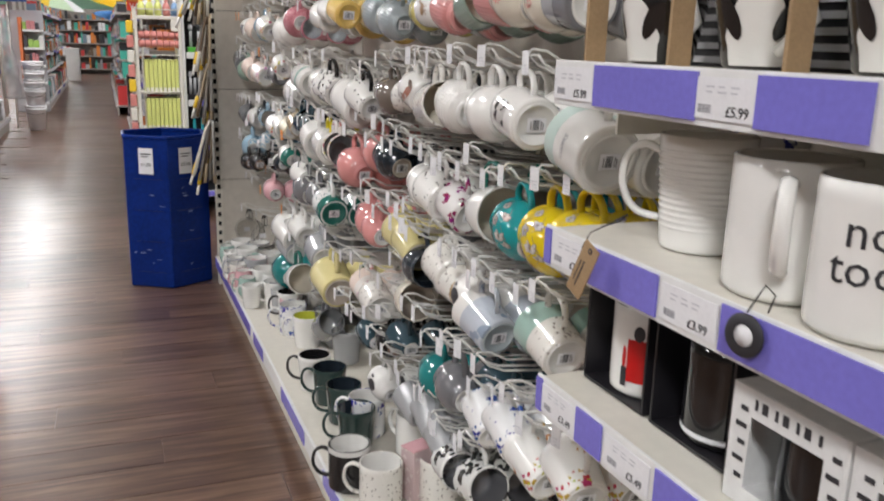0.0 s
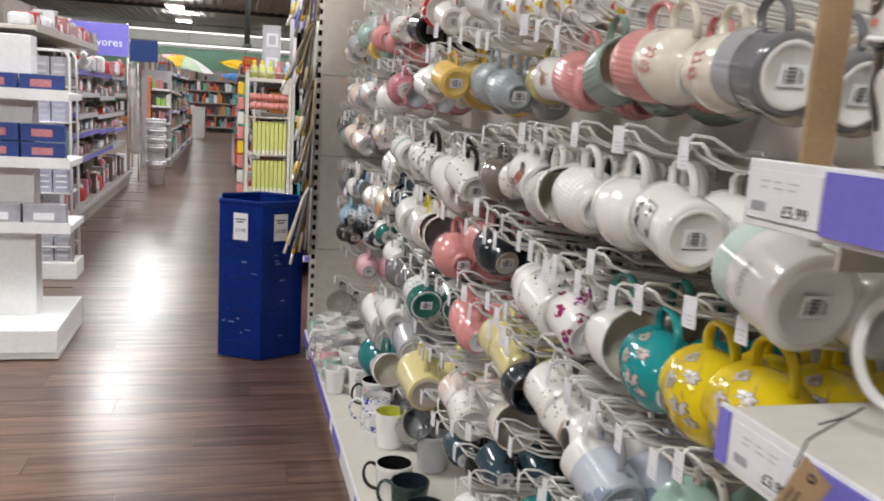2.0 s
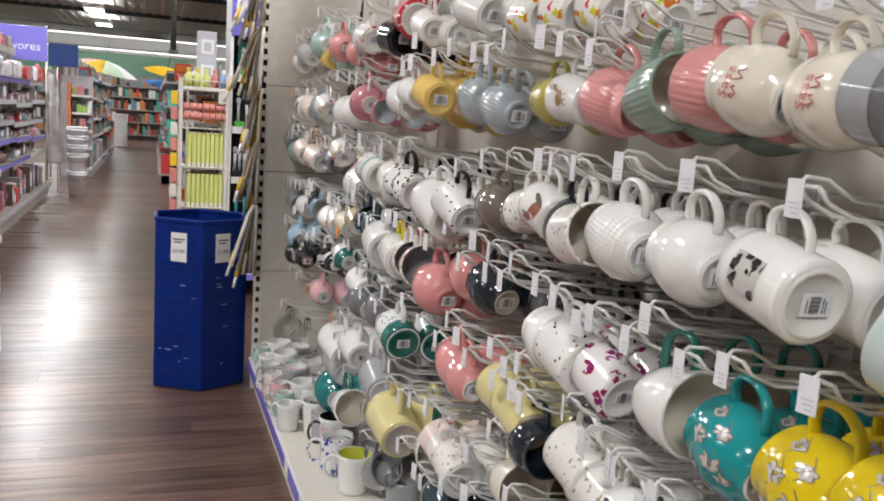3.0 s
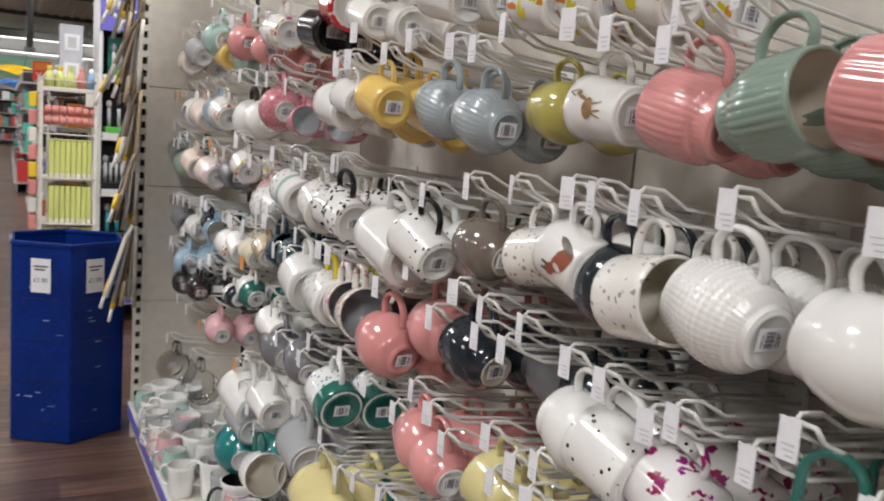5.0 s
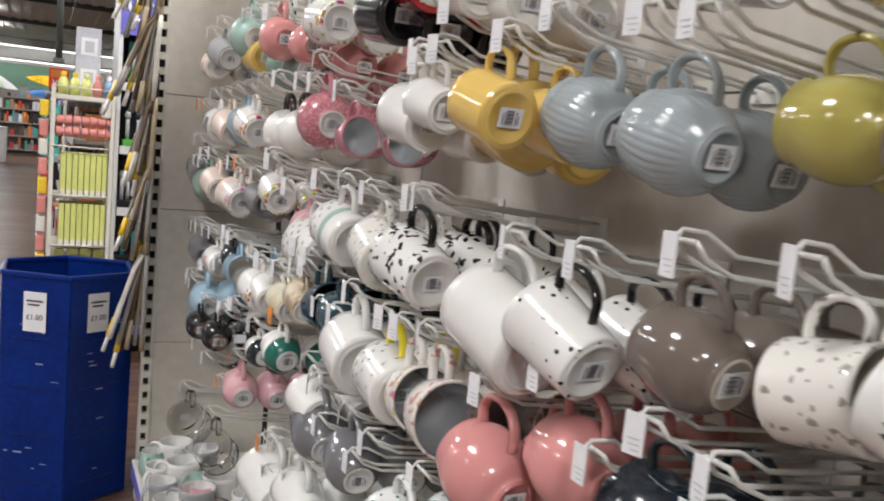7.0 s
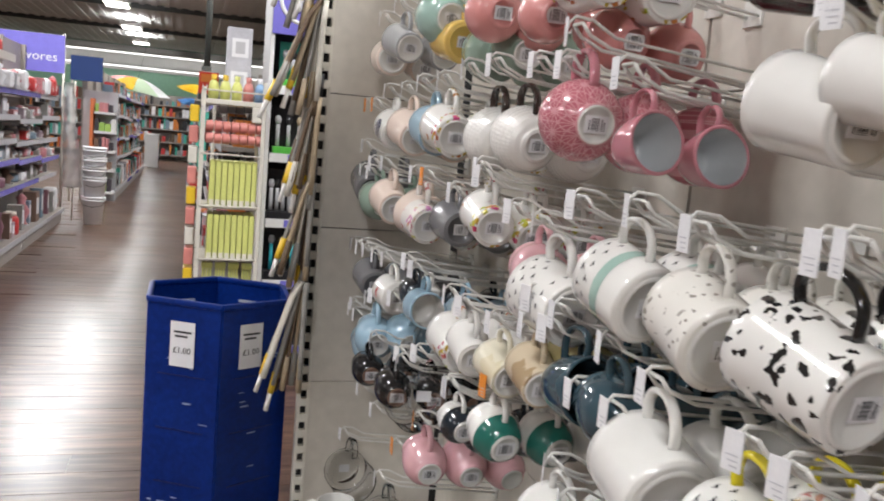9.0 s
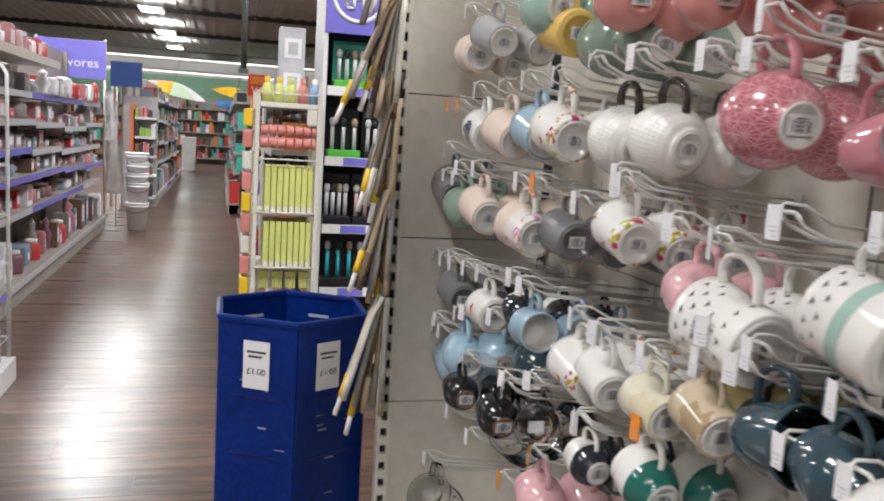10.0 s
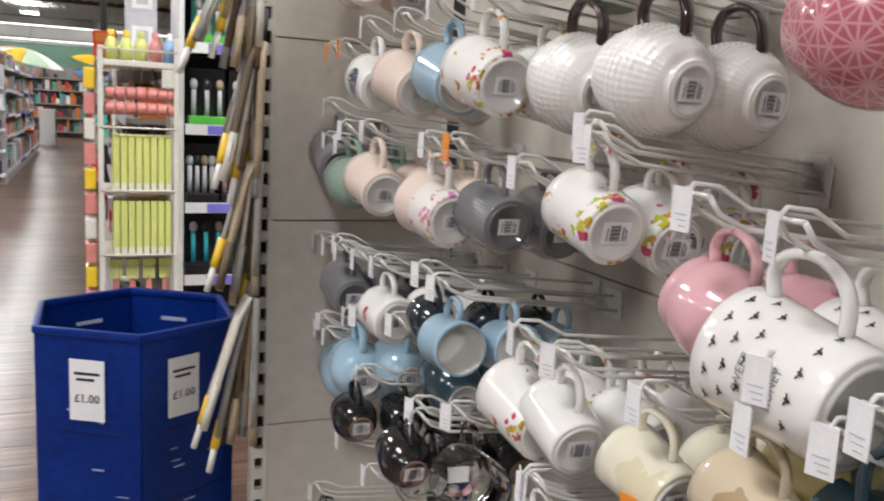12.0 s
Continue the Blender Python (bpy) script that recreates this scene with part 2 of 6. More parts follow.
slotted_upright(endp, 0.425, 0.455, 3.772, 0, 2.1)


# ---- shelves of the near bay ----
SH_FRONT, SH_END = 0.447, 0.79


def label_ticket(parent, y, z, price, w=0.075):
    """A printed shelf label that faces the aisle."""
    x = SH_FRONT - 0.0048
    part("shelf_label", B(x - 0.0008, x, y - w / 2, y + w / 2, z - 0.0165, z + 0.0165), TICKET, parent)
    bm = bmesh.new()
    for k in range(2):
        for j in range(3):
            a = y + w * (0.30 - 0.19 * j)
            box(bm, x - 0.0011, x - 0.0009, a - w * (0.13 - 0.03 * ((j + k) % 2)), a, z + 0.0085 - k * 0.0042, z + 0.0097 - k * 0.0042)
    part("small_print", bm, PALEINK, parent)
    bm = bmesh.new()
    for k in range(10):
        box(bm, x - 0.0011, x - 0.0009, y + w * 0.20 + k * 0.0016, y + w * 0.20 + k * 0.0016 + 0.0006 + 0.0003 * (k % 3), z - 0.0115, z - 0.0050)
    part("label_print", bm, GREYINK, parent)
    if price:
        writing(price, 0.0115, at_w(x - 0.001, y - w * 0.20, z - 0.0095), INK, parent, "price")


def near_shelf(z, marks, tickets):
    t = thing("display_shelf", "cream metal shelf with a purple and white ticket strip", "shelf", "mug display shelves")
    part("shelf_board", B(SH_FRONT, BACK - 0.002, -0.265, SH_END, z - 0.028, z, 0.003), CREAM, t)
    part("ticket_rail", B(SH_FRONT - 0.004, SH_FRONT - 0.0005, -0.265, SH_END, z - 0.042, z + 0.004, 0.0012), WHITE, t)
    for a, b in marks:
        part("purple_strip", B(SH_FRONT - 0.0065, SH_FRONT - 0.0045, a, b, z - 0.038, z + 0.001), PURPLE, t, "purple ticket strip")
    for y, p in tickets:
        label_ticket(t, y, z - 0.019, p)
    part("shelf_bracket", B(0.52, BACK - 0.003, SH_END - 0.008, SH_END - 0.005, z - 0.075, z - 0.0285), CREAM, t)


near_shelf(1.083, ((0.555, 0.71), (0.385, 0.487), (0.05, 0.19)), ((0.750, "£5.99"), (0.521, "£5.99"), (0.335, "")))
near_shelf(0.906, ((0.582, 0.695), (0.20, 0.498), (0.775, 0.788)), ((0.735, "£3.99"), (0.540, "£3.99")))
near_shelf(0.730, ((0.65, 0.70), (0.775, 0.788), (0.35, 0.56)), ((0.738, "£3.49"), (0.606, "£3.49")))

# ---- blue bin ----
BX, BY, BR, BH = 0.228, 3.955, 0.203, 0.668


def blue_bin():
    t = thing("dump_bin", "dark blue hexagonal board dump bin with white price labels, scuffed", "bin")
    corner = [(BX + BR * math.cos(math.radians(60 * k - 90)), BY + BR * math.sin(math.radians(60 * k - 90))) for k in range(6)]
    for k in range(6):
        (ax, ay), (bx, by) = corner[k], corner[(k + 1) % 6]
        d = Vector((bx - ax, by - ay, 0))
        ang = math.atan2(d.y, d.x)
        m = Matrix.Translation((ax, ay, 0)) @ Matrix.Rotation(ang, 4, "Z")
        L = d.length
        wall = part("side_board", B(0.002, L - 0.002, 0.0, 0.006, 0.004, BH, 0.002, m), BLUE, t)
        part("rim", B(0.0, L, -0.004, 0.010, BH - 0.002, BH + 0.014, 0.005, m), BLUE, t)
        for j in range(4):
            part("fold_line", B(L * 0.18, L * 0.82, -0.0016, -0.0002, 0.07 + 0.14 * j, 0.073 + 0.14 * j, 0, m), paint("blue_fold", (0.004, 0.012, 0.10), 0.4), t)
        rnd = random.Random(k)
        for j in range(9):
            u, h, w = rnd.uniform(0.1, 0.8) * L, rnd.uniform(0.05, 0.55), rnd.uniform(0.006, 0.026)
            part("scuff", B(u, u + w, -0.0022, -0.0017, h, h + rnd.uniform(0.0015, 0.004), 0, m), paint("pale_scuff", (0.35, 0.42, 0.62), 0.5), t)
        if k in (0, 5):
            c = 0.42 if k == 0 else 0.50
            lab = part("price_label", B(L * c - 0.033, L * c + 0.033, -0.0036, -0.0022, 0.515, 0.628, 0, m), TICKET, t, "white price label")
            for j in range(2):
                part("label_print", B(L * c - 0.024 + 0.004 * j, L * c + 0.024 - 0.010 * j, -0.0042, -0.0037, 0.600 - 0.011 * j, 0.605 - 0.011 * j, 0, m), INK, lab)
            writing("£1.00", 0.022, m @ at_s(L * c, -0.0044, 0.556), INK, lab, "price")
    # Pale bars on the inner boards mark the hand slots; no holes are cut.
    for k in (1, 2, 3):
        (ax, ay), (bx, by) = corner[k], corner[(k + 1) % 6]
        m = Matrix.Translation((ax, ay, 0)) @ Matrix.Rotation(math.atan2(by - ay, bx - ax), 4, "Z")
        part("hand_slot", B(BR * 0.36, BR * 0.64, 0.0062, 0.0072, BH - 0.052, BH - 0.044, 0, m), paint("pale_slot_bar", (0.45, 0.48, 0.55), 0.5), t, "pale bar for a hand slot")
    part("floor_board", lathe(bmesh.new(), [(0, 0.001), (BR - 0.012, 0.001), (BR - 0.012, 0.008), (0, 0.008)], 6, Matrix.Translation((BX, BY, 0)) @ Matrix.Rotation(math.radians(-90), 4, "Z")), BLUE, t)
    return t


blue_bin()

# ---- mugs ----
def thin_glass(name):
    m = MATS[name] = bpy.data.materials.new(name)
    m.use_nodes = True
    nt = m.node_tree
    nt.nodes.remove(nt.nodes["Principled BSDF"])
    mix, tr, gl, lw = [nt.nodes.new("ShaderNode" + k) for k in ("MixShader", "BsdfTransparent", "BsdfGlossy", "LayerWeight")]
    tr.inputs[0].default_value, gl.inputs["Roughness"].default_value, lw.inputs[0].default_value = (0.985, 0.99, 0.99, 1), 0.04, 0.26
    nt.links.new(lw.outputs["Fresnel"], mix.inputs[0])
    nt.links.new(tr.outputs[0], mix.inputs[1])
    nt.links.new(gl.outputs[0], mix.inputs[2])
    nt.links.new(mix.outputs[0], nt.nodes["Material Output"].inputs[0])
    return m


def star_lattice(nt, place, side, wide):
    """1 on the lines of a triangular star lattice wrapped round the z axis, side and line width in metres."""
    sep, around = nt.nodes.new("ShaderNodeSeparateXYZ"), nt.nodes.new("ShaderNodeMath")
    nt.links.new(place, sep.inputs[0])
    around.operation = "ARCTAN2"
    nt.links.new(sep.outputs["Y"], around.inputs[0])
    nt.links.new(sep.outputs["X"], around.inputs[1])

    def node(op, a, b):
        n = nt.nodes.new("ShaderNodeMath")
        n.operation = op
        for i, v in enumerate((a, b)):
            if isinstance(v, float):
                n.inputs[i].default_value = v
            else:
                nt.links.new(v, n.inputs[i])
        return n.outputs[0]

    best = None
    for angle in range(0, 180, 30):
        gap = side * (0.866 if angle % 60 == 0 else 0.5)
        s = node("ADD", node("MULTIPLY", around.outputs[0], -0.048 * math.sin(math.radians(angle))), node("MULTIPLY", sep.outputs["Z"], math.cos(math.radians(angle))))
        d = node("PINGPONG", s, gap / 2)
        best = d if best is None else node("MINIMUM", best, d)
    return node("LESS_THAN", best, wide)


def glaze(name, colour, pattern="", second=(1, 1, 1), scale=60.0, amount=0.5, rough=0.08, spread=0.0, cluster=0.0, reach=0.5):
    """Glazed stoneware or china. Patterns: spots, flowers, bands, blotch, speckle."""
    if name in MATS:
        return MATS[name]
    m = MATS[name] = bpy.data.materials.new(name)
    m.use_nodes = True
    nt = m.node_tree
    b = nt.nodes["Principled BSDF"]
    b.inputs["Coat Weight"].default_value, b.inputs["Coat Roughness"].default_value = 0.5, 0.05
    tc, n1 = nt.nodes.new("ShaderNodeTexCoord"), nt.nodes.new("ShaderNodeTexNoise")
    n1.inputs["Scale"].default_value, n1.inputs["Detail"].default_value = 24, 5
    nt.links.new(tc.outputs["Object"], n1.inputs["Vector"])
    mr = nt.nodes.new("ShaderNodeMapRange")
    mr.inputs["To Min"].default_value, mr.inputs["To Max"].default_value = 0.9, 1.07
    nt.links.new(n1.outputs["Fac"], mr.inputs["Value"])
    rr = nt.nodes.new("ShaderNodeMapRange")
    rr.inputs["To Min"].default_value, rr.inputs["To Max"].default_value = rough, rough * 2.4
    nt.links.new(n1.outputs["Fac"], rr.inputs["Value"])
    nt.links.new(rr.outputs[0], b.inputs["Roughness"])
    base = nt.nodes.new("ShaderNodeVectorMath")
    base.operation = "SCALE"
    base.inputs[0].default_value = colour[:3]
    nt.links.new(mr.outputs[0], base.inputs["Scale"])
    out = base.outputs[0]
    if pattern == "lattice":
        fac = star_lattice(nt, tc.outputs["Object"], scale, amount)
        mix = nt.nodes.new("ShaderNodeMix")
        mix.data_type = "RGBA"
        mix.inputs[7].default_value = (*second, 1)
        nt.links.new(fac, mix.inputs[0])
        nt.links.new(out, mix.inputs[6])
        out = mix.outputs[2]
        relief = nt.nodes.new("ShaderNodeBump")
        relief.inputs["Strength"].default_value, relief.inputs["Distance"].default_value = 0.6, 0.0008
        nt.links.new(fac, relief.inputs["Height"])
        nt.links.new(relief.outputs[0], b.inputs["Normal"])
    elif pattern:
        vor = nt.nodes.new("ShaderNodeTexVoronoi")
        vor.inputs["Scale"].default_value = scale
        vec = tc.outputs["Object"]
        if pattern in ("flowers", "blotch"):
            warp = nt.nodes.new("ShaderNodeTexNoise")
            warp.inputs["Scale"].default_value = scale * 1.4
            nt.links.new(tc.outputs["Object"], warp.inputs["Vector"])
            ma = nt.nodes.new("ShaderNodeVectorMath")
            ma.operation = "MULTIPLY_ADD"
            ma.inputs[1].default_value = (1.1 / scale,) * 3
            nt.links.new(warp.outputs["Color"], ma.inputs[0])
            nt.links.new(tc.outputs["Object"], ma.inputs[2])
            vec = ma.outputs[0]
        nt.links.new(vec, vor.inputs["Vector"])
        cmp_ = nt.nodes.new("ShaderNodeMath")
        cmp_.operation = "LESS_THAN"
        cmp_.inputs[1].default_value = amount
        nt.links.new(vor.outputs["Distance"], cmp_.inputs[0])
        fac = cmp_.outputs[0]
        mix = nt.nodes.new("ShaderNodeMix")
        mix.data_type = "RGBA"
        if pattern == "flowers":
            hsv = nt.nodes.new("ShaderNodeHueSaturation")
            hsv.inputs["Color"].default_value = (*second, 1)
            hue = nt.nodes.new("ShaderNodeSeparateColor")
            nt.links.new(vor.outputs["Color"], hue.inputs[0])
            hm = nt.nodes.new("ShaderNodeMapRange")
            hm.inputs["To Min"].default_value, hm.inputs["To Max"].default_value = 0.5 - spread, 0.5 + spread
            nt.links.new(hue.outputs[0], hm.inputs["Value"])
            nt.links.new(hm.outputs[0], hsv.inputs["Hue"])
            nt.links.new(hsv.outputs[0], mix.inputs[7])
            gate = nt.nodes.new("ShaderNodeMath")
            gate.operation = "MULTIPLY"
            g2 = nt.nodes.new("ShaderNodeMath")
            g2.operation = "GREATER_THAN"
            g2.inputs[1].default_value = 0.35
            nt.links.new(hue.outputs[1], g2.inputs[0])
            nt.links.new(fac, gate.inputs[0])
            nt.links.new(g2.outputs[0], gate.inputs[1])
            fac = gate.outputs[0]
        else:
            mix.inputs[7].default_value = (*second, 1)
        if cluster:
            big = nt.nodes.new("ShaderNodeTexVoronoi")
            big.inputs["Scale"].default_value = cluster
            nt.links.new(vec, big.inputs["Vector"])
            near = nt.nodes.new("ShaderNodeMath")
            near.operation = "LESS_THAN"
            near.inputs[1].default_value = reach
            nt.links.new(big.outputs["Distance"], near.inputs[0])
            both = nt.nodes.new("ShaderNodeMath")
            both.operation = "MULTIPLY"
            nt.links.new(fac, both.inputs[0])
            nt.links.new(near.outputs[0], both.inputs[1])
            fac = both.outputs[0]
        nt.links.new(fac, mix.inputs[0])
        nt.links.new(out, mix.inputs[6])
        out = mix.outputs[2]
    nt.links.new(out, b.inputs["Base Color"])
    return m


CHINA = glaze("white_china", (0.80, 0.79, 0.76))
CREAMC = glaze("cream_china", (0.76, 0.71, 0.60))
PINK = glaze("pink_glaze", (0.68, 0.29, 0.28))
ROSE = glaze("rose_glaze", (0.52, 0.20, 0.24))
PALEPINK = glaze("pale_pink_glaze", (0.71, 0.41, 0.44))
PEACH = glaze("peach_glaze", (0.78, 0.65, 0.57))
YELLOW = glaze("yellow_glaze", (0.80, 0.55, 0.15))
OLIVE = glaze("olive_glaze", (0.48, 0.42, 0.11))
LEMON = glaze("pale_yellow_glaze", (0.70, 0.62, 0.30))
GREYBLUE = glaze("grey_blue_glaze", (0.36, 0.41, 0.43))
SAGE = glaze("sage_glaze", (0.24, 0.33, 0.27))
PALEMINT = glaze("pale_mint_glaze", (0.56, 0.68, 0.63))
MINT = glaze("mint_glaze", (0.36, 0.52, 0.46))
TEAL = glaze("teal_glaze", (0.015, 0.20, 0.20))
GREEN = glaze("dark_green_glaze", (0.02, 0.15, 0.12))
GREY = glaze("grey_glaze", (0.17, 0.17, 0.18))
TAUPE = glaze("taupe_glaze", (0.17, 0.14, 0.12))
NAVY = glaze("slate_navy_glaze", (0.018, 0.025, 0.034))
BLACK = glaze("black_glaze", (0.012, 0.012, 0.013))
SKY = glaze("pale_blue_glaze", (0.32, 0.47, 0.58))
SILVER = glaze("silver_grey_glaze", (0.38, 0.39, 0.40))
MARBLE = glaze("blue_grey_marble", (0.52, 0.56, 0.62), "blotch", (0.27, 0.33, 0.42), 22, 0.35)
DALM = glaze("spotted_china", (0.80, 0.79, 0.76), "blotch", (0.012, 0.012, 0.013), 75, 0.36)
SPOTS = glaze("small_spot_china", (0.80, 0.79, 0.76), "spots", (0.02, 0.02, 0.025), 85, 0.20)
FLORAL = glaze("bright_floral_china", (0.80, 0.79, 0.76), "flowers", (0.50, 0.25, 0.05), 105, 0.58, spread=0.12, cluster=30)
PURPLEFL = glaze("plum_floral_china", (0.80, 0.78, 0.76), "flowers", (0.28, 0.02, 0.13), 95, 0.60, spread=0.05, cluster=38)
BLUEFL = glaze("blue_floral_china", (0.80, 0.80, 0.80), "flowers", (0.03, 0.06, 0.30), 110, 0.60, spread=0.04, cluster=34)
TEALFL = glaze("turquoise_glaze", (0.01, 0.28, 0.29))
YELFL = glaze("bright_yellow_body_glaze", (0.70, 0.52, 0.01))
PINKFL = glaze("pink_sprig_china", (0.80, 0.76, 0.72), "flowers", (0.58, 0.26, 0.22), 110, 0.52, spread=0.14, cluster=32)
REDDOT = glaze("red_dotted_glaze", (0.50, 0.02, 0.03), "spots", (0.8, 0.78, 0.75), 75, 0.25)
LACE = glaze("rose_lace_glaze", (0.47, 0.13, 0.17), "lattice", (0.64, 0.31, 0.34), 0.026, 0.0008)
TEALDOT = glaze("white_teal_spots", (0.78, 0.79, 0.78), "spots", (0.02, 0.16, 0.17), 110, 0.25)
STONE = glaze("unglazed_foot", (0.50, 0.44, 0.37), rough=0.4)
BROWNFOOT = glaze("brown_clay_foot", (0.25, 0.15, 0.11), rough=0.4)
GLASS = thin_glass("clear_glass")

# outer shapes: radius and height as shares of the widest radius and of the height
SHAPES = {
    "straight": ((0.90, 0.0), (0.97, 0.03), (1.0, 0.10), (1.0, 0.55), (1.0, 1.0)),
    "taper": ((0.80, 0.0), (0.85, 0.03), (0.88, 0.22), (0.925, 0.55), (1.0, 1.0)),
    "belly": ((0.58, 0.0), (0.62, 0.05), (0.82, 0.16), (0.97, 0.36), (1.0, 0.52), (0.95, 0.74), (0.86, 0.90), (0.85, 1.0)),
    "ball": ((0.50, 0.0), (0.54, 0.04), (0.78, 0.14), (0.95, 0.34), (1.0, 0.52), (0.96, 0.70), (0.84, 0.88), (0.76, 1.0)),
    "barrel": ((0.70, 0.0), (0.74, 0.05), (0.77, 0.20), (0.90, 0.26), (0.98, 0.42), (1.0, 0.65), (0.99, 0.86), (0.97, 1.0)),
    "cup": ((0.50, 0.0), (0.55, 0.04), (0.72, 0.18), (0.88, 0.45), (0.97, 0.78), (1.0, 1.0)),
}
MESHES = {}


def smooth_profile(pts, n=3):
    """Catmull-Rom through the given pairs."""
    out = []
    for i in range(len(pts) - 1):
        p0, p1, p2, p3 = [np.array(pts[max(0, min(len(pts) - 1, k))]) for k in (i - 1, i, i + 1, i + 2)]
        for k in range(n):
            s = k / n
            out.append(tuple(0.5 * (2 * p1 + (p2 - p0) * s + (2 * p0 - 5 * p1 + 4 * p2 - p3) * s * s + (3 * p1 - p0 - 3 * p2 + p3) * s ** 3)))
    return out + [tuple(pts[-1])]


def mug_meshes(shape, r, h, body, inner, handle, ribs, foot, two):
    key = (shape, round(r, 3), round(h, 3), body.name, inner.name, handle.name, ribs, foot.name, two)
    if key in MESHES:
        return MESHES[key]
    prof = [(a * r, b * h) for a, b in smooth_profile(SHAPES[shape], 12 if ribs == "dimples" else 3)]
    wall = 0.0035
    seg = {"flutes": 108, "dimples": 144}.get(ribs, 28)
    bm = bmesh.new()
    lathe(bm, [(prof[0][0] * 0.86, 0.0)] + prof + [(prof[-1][0] - wall * 0.5, h + 0.0012), (prof[-1][0] - wall, h)], seg)
    if ribs == "flutes":
        for v in bm.verts:
            rad = math.hypot(v.co.x, v.co.y)
            if 0.14 * h < v.co.z < 0.93 * h and rad > 0.4 * r:
                k = 1 + 0.022 * math.cos(36 * math.atan2(v.co.y, v.co.x))
                v.co.x, v.co.y = v.co.x * k, v.co.y * k
    if ribs == "dimples":
        for v in bm.verts:
            rad = math.hypot(v.co.x, v.co.y)
            if 0.05 * h < v.co.z < 0.95 * h and rad > 0.4 * r:
                a, u = math.atan2(v.co.y, v.co.x), v.co.z / h
                k = 1 + 0.019 * math.cos(24 * a + 38 * u) * math.cos(24 * a - 38 * u)
                v.co.x, v.co.y = v.co.x * k, v.co.y * k
    outer = mesh("body", bm, body)
    bm = bmesh.new()
    ins = [(max(0.002, a - wall), b) for a, b in prof if b > 0.06 * h][::-1]
    lathe(bm, [(ins[0][0], h)] + ins[1:] + [(ins[-1][0] * 0.9, 0.05 * h), (0, 0.05 * h)], 24)
    inside = mesh("inside", bm, inner)
    bm = bmesh.new()
    q = prof[0][0]
    lathe(bm, [(q * 0.92, 0.0012), (q * 0.90, -0.0014), (q * 0.78, -0.0014), (q * 0.74, 0.0022), (0, 0.0022)], 24)
    base = mesh("foot_ring", bm, foot)
    # handle loop in the x-z plane at +x
    hi, lo = 0.84, 0.24
    def rad_at(u):
        for (a1, b1), (a2, b2) in zip(prof, prof[1:]):
            if b1 <= u * h <= b2:
                return a1 + (a2 - a1) * (u * h - b1) / max(1e-6, b2 - b1)
        return prof[-1][0]
    out = 0.036 * (r / 0.046)
    a, b = rad_at(hi) - 0.002, rad_at(lo) - 0.002
    x1 = max(a, b)
    pts = [(a, 0, hi * h), (x1 + out * 0.45, 0, (hi + 0.06) * h), (x1 + out * 0.85, 0, (hi - 0.03) * h), (x1 + out, 0, (hi * 0.6 + lo * 0.4) * h),
           (x1 + out * 0.86, 0, (hi * 0.28 + lo * 0.72) * h), (x1 + out * 0.5, 0, (lo + 0.04) * h), (b, 0, lo * h)]
    fine = []
    for i in range(len(pts) - 1):
        p0, p1, p2, p3 = [np.array(pts[max(0, min(len(pts) - 1, k))]) for k in (i - 1, i, i + 1, i + 2)]
        for k in range(3):
            s = k / 3
            fine.append(tuple(0.5 * (2 * p1 + (p2 - p0) * s + (2 * p0 - 5 * p1 + 4 * p2 - p3) * s * s + (3 * p1 - p0 - 3 * p2 + p3) * s ** 3)))
    fine.append(pts[-1])
    loop = mesh("handle", tube(bmesh.new(), fine, 0.0062 * r / 0.046, 8, 0.62), handle)
    band = None
    if two:
        bm = bmesh.new()
        cut = [(a + 0.0006, b) for a, b in prof if b <= two[1] * h and b >= two[0] * h]
        lathe(bm, cut, 28)
        band = mesh("band", bm, MATS[two[2]])
    MESHES[key] = (outer, inside, base, loop, band)
    return MESHES[key]


STICK = None
BARINK = paint("label_ink", (0.09, 0.09, 0.10), 0.5)


def sticker_mesh(s=0.0135):
    bm = B(-s * 0.72, s * 0.72, -s, s, -0.0012, -0.0004)
    return mesh("barcode_label", bm, TICKET)


def bars_mesh(s=0.0135):
    bm = bmesh.new()
    for k in range(12):
        box(bm, -s * 0.52 + k * s * 0.088, -s * 0.52 + k * s * 0.088 + s * (0.03 + 0.018 * (k % 3)), -s * 0.45, s * 0.25, -0.0016, -0.0013)
    for a, b, w in ((0.44, 0.52, 0.45), (0.64, 0.72, 0.25), (-0.68, -0.60, 0.38)):
        box(bm, -s * 0.5, s * w, s * a, s * b, -0.0016, -0.0013)
    return mesh("barcode", bm, BARINK)


STICK, BARS = sticker_mesh(), bars_mesh()


PINKINK = paint("pink_print", (0.62, 0.20, 0.18), 0.3)


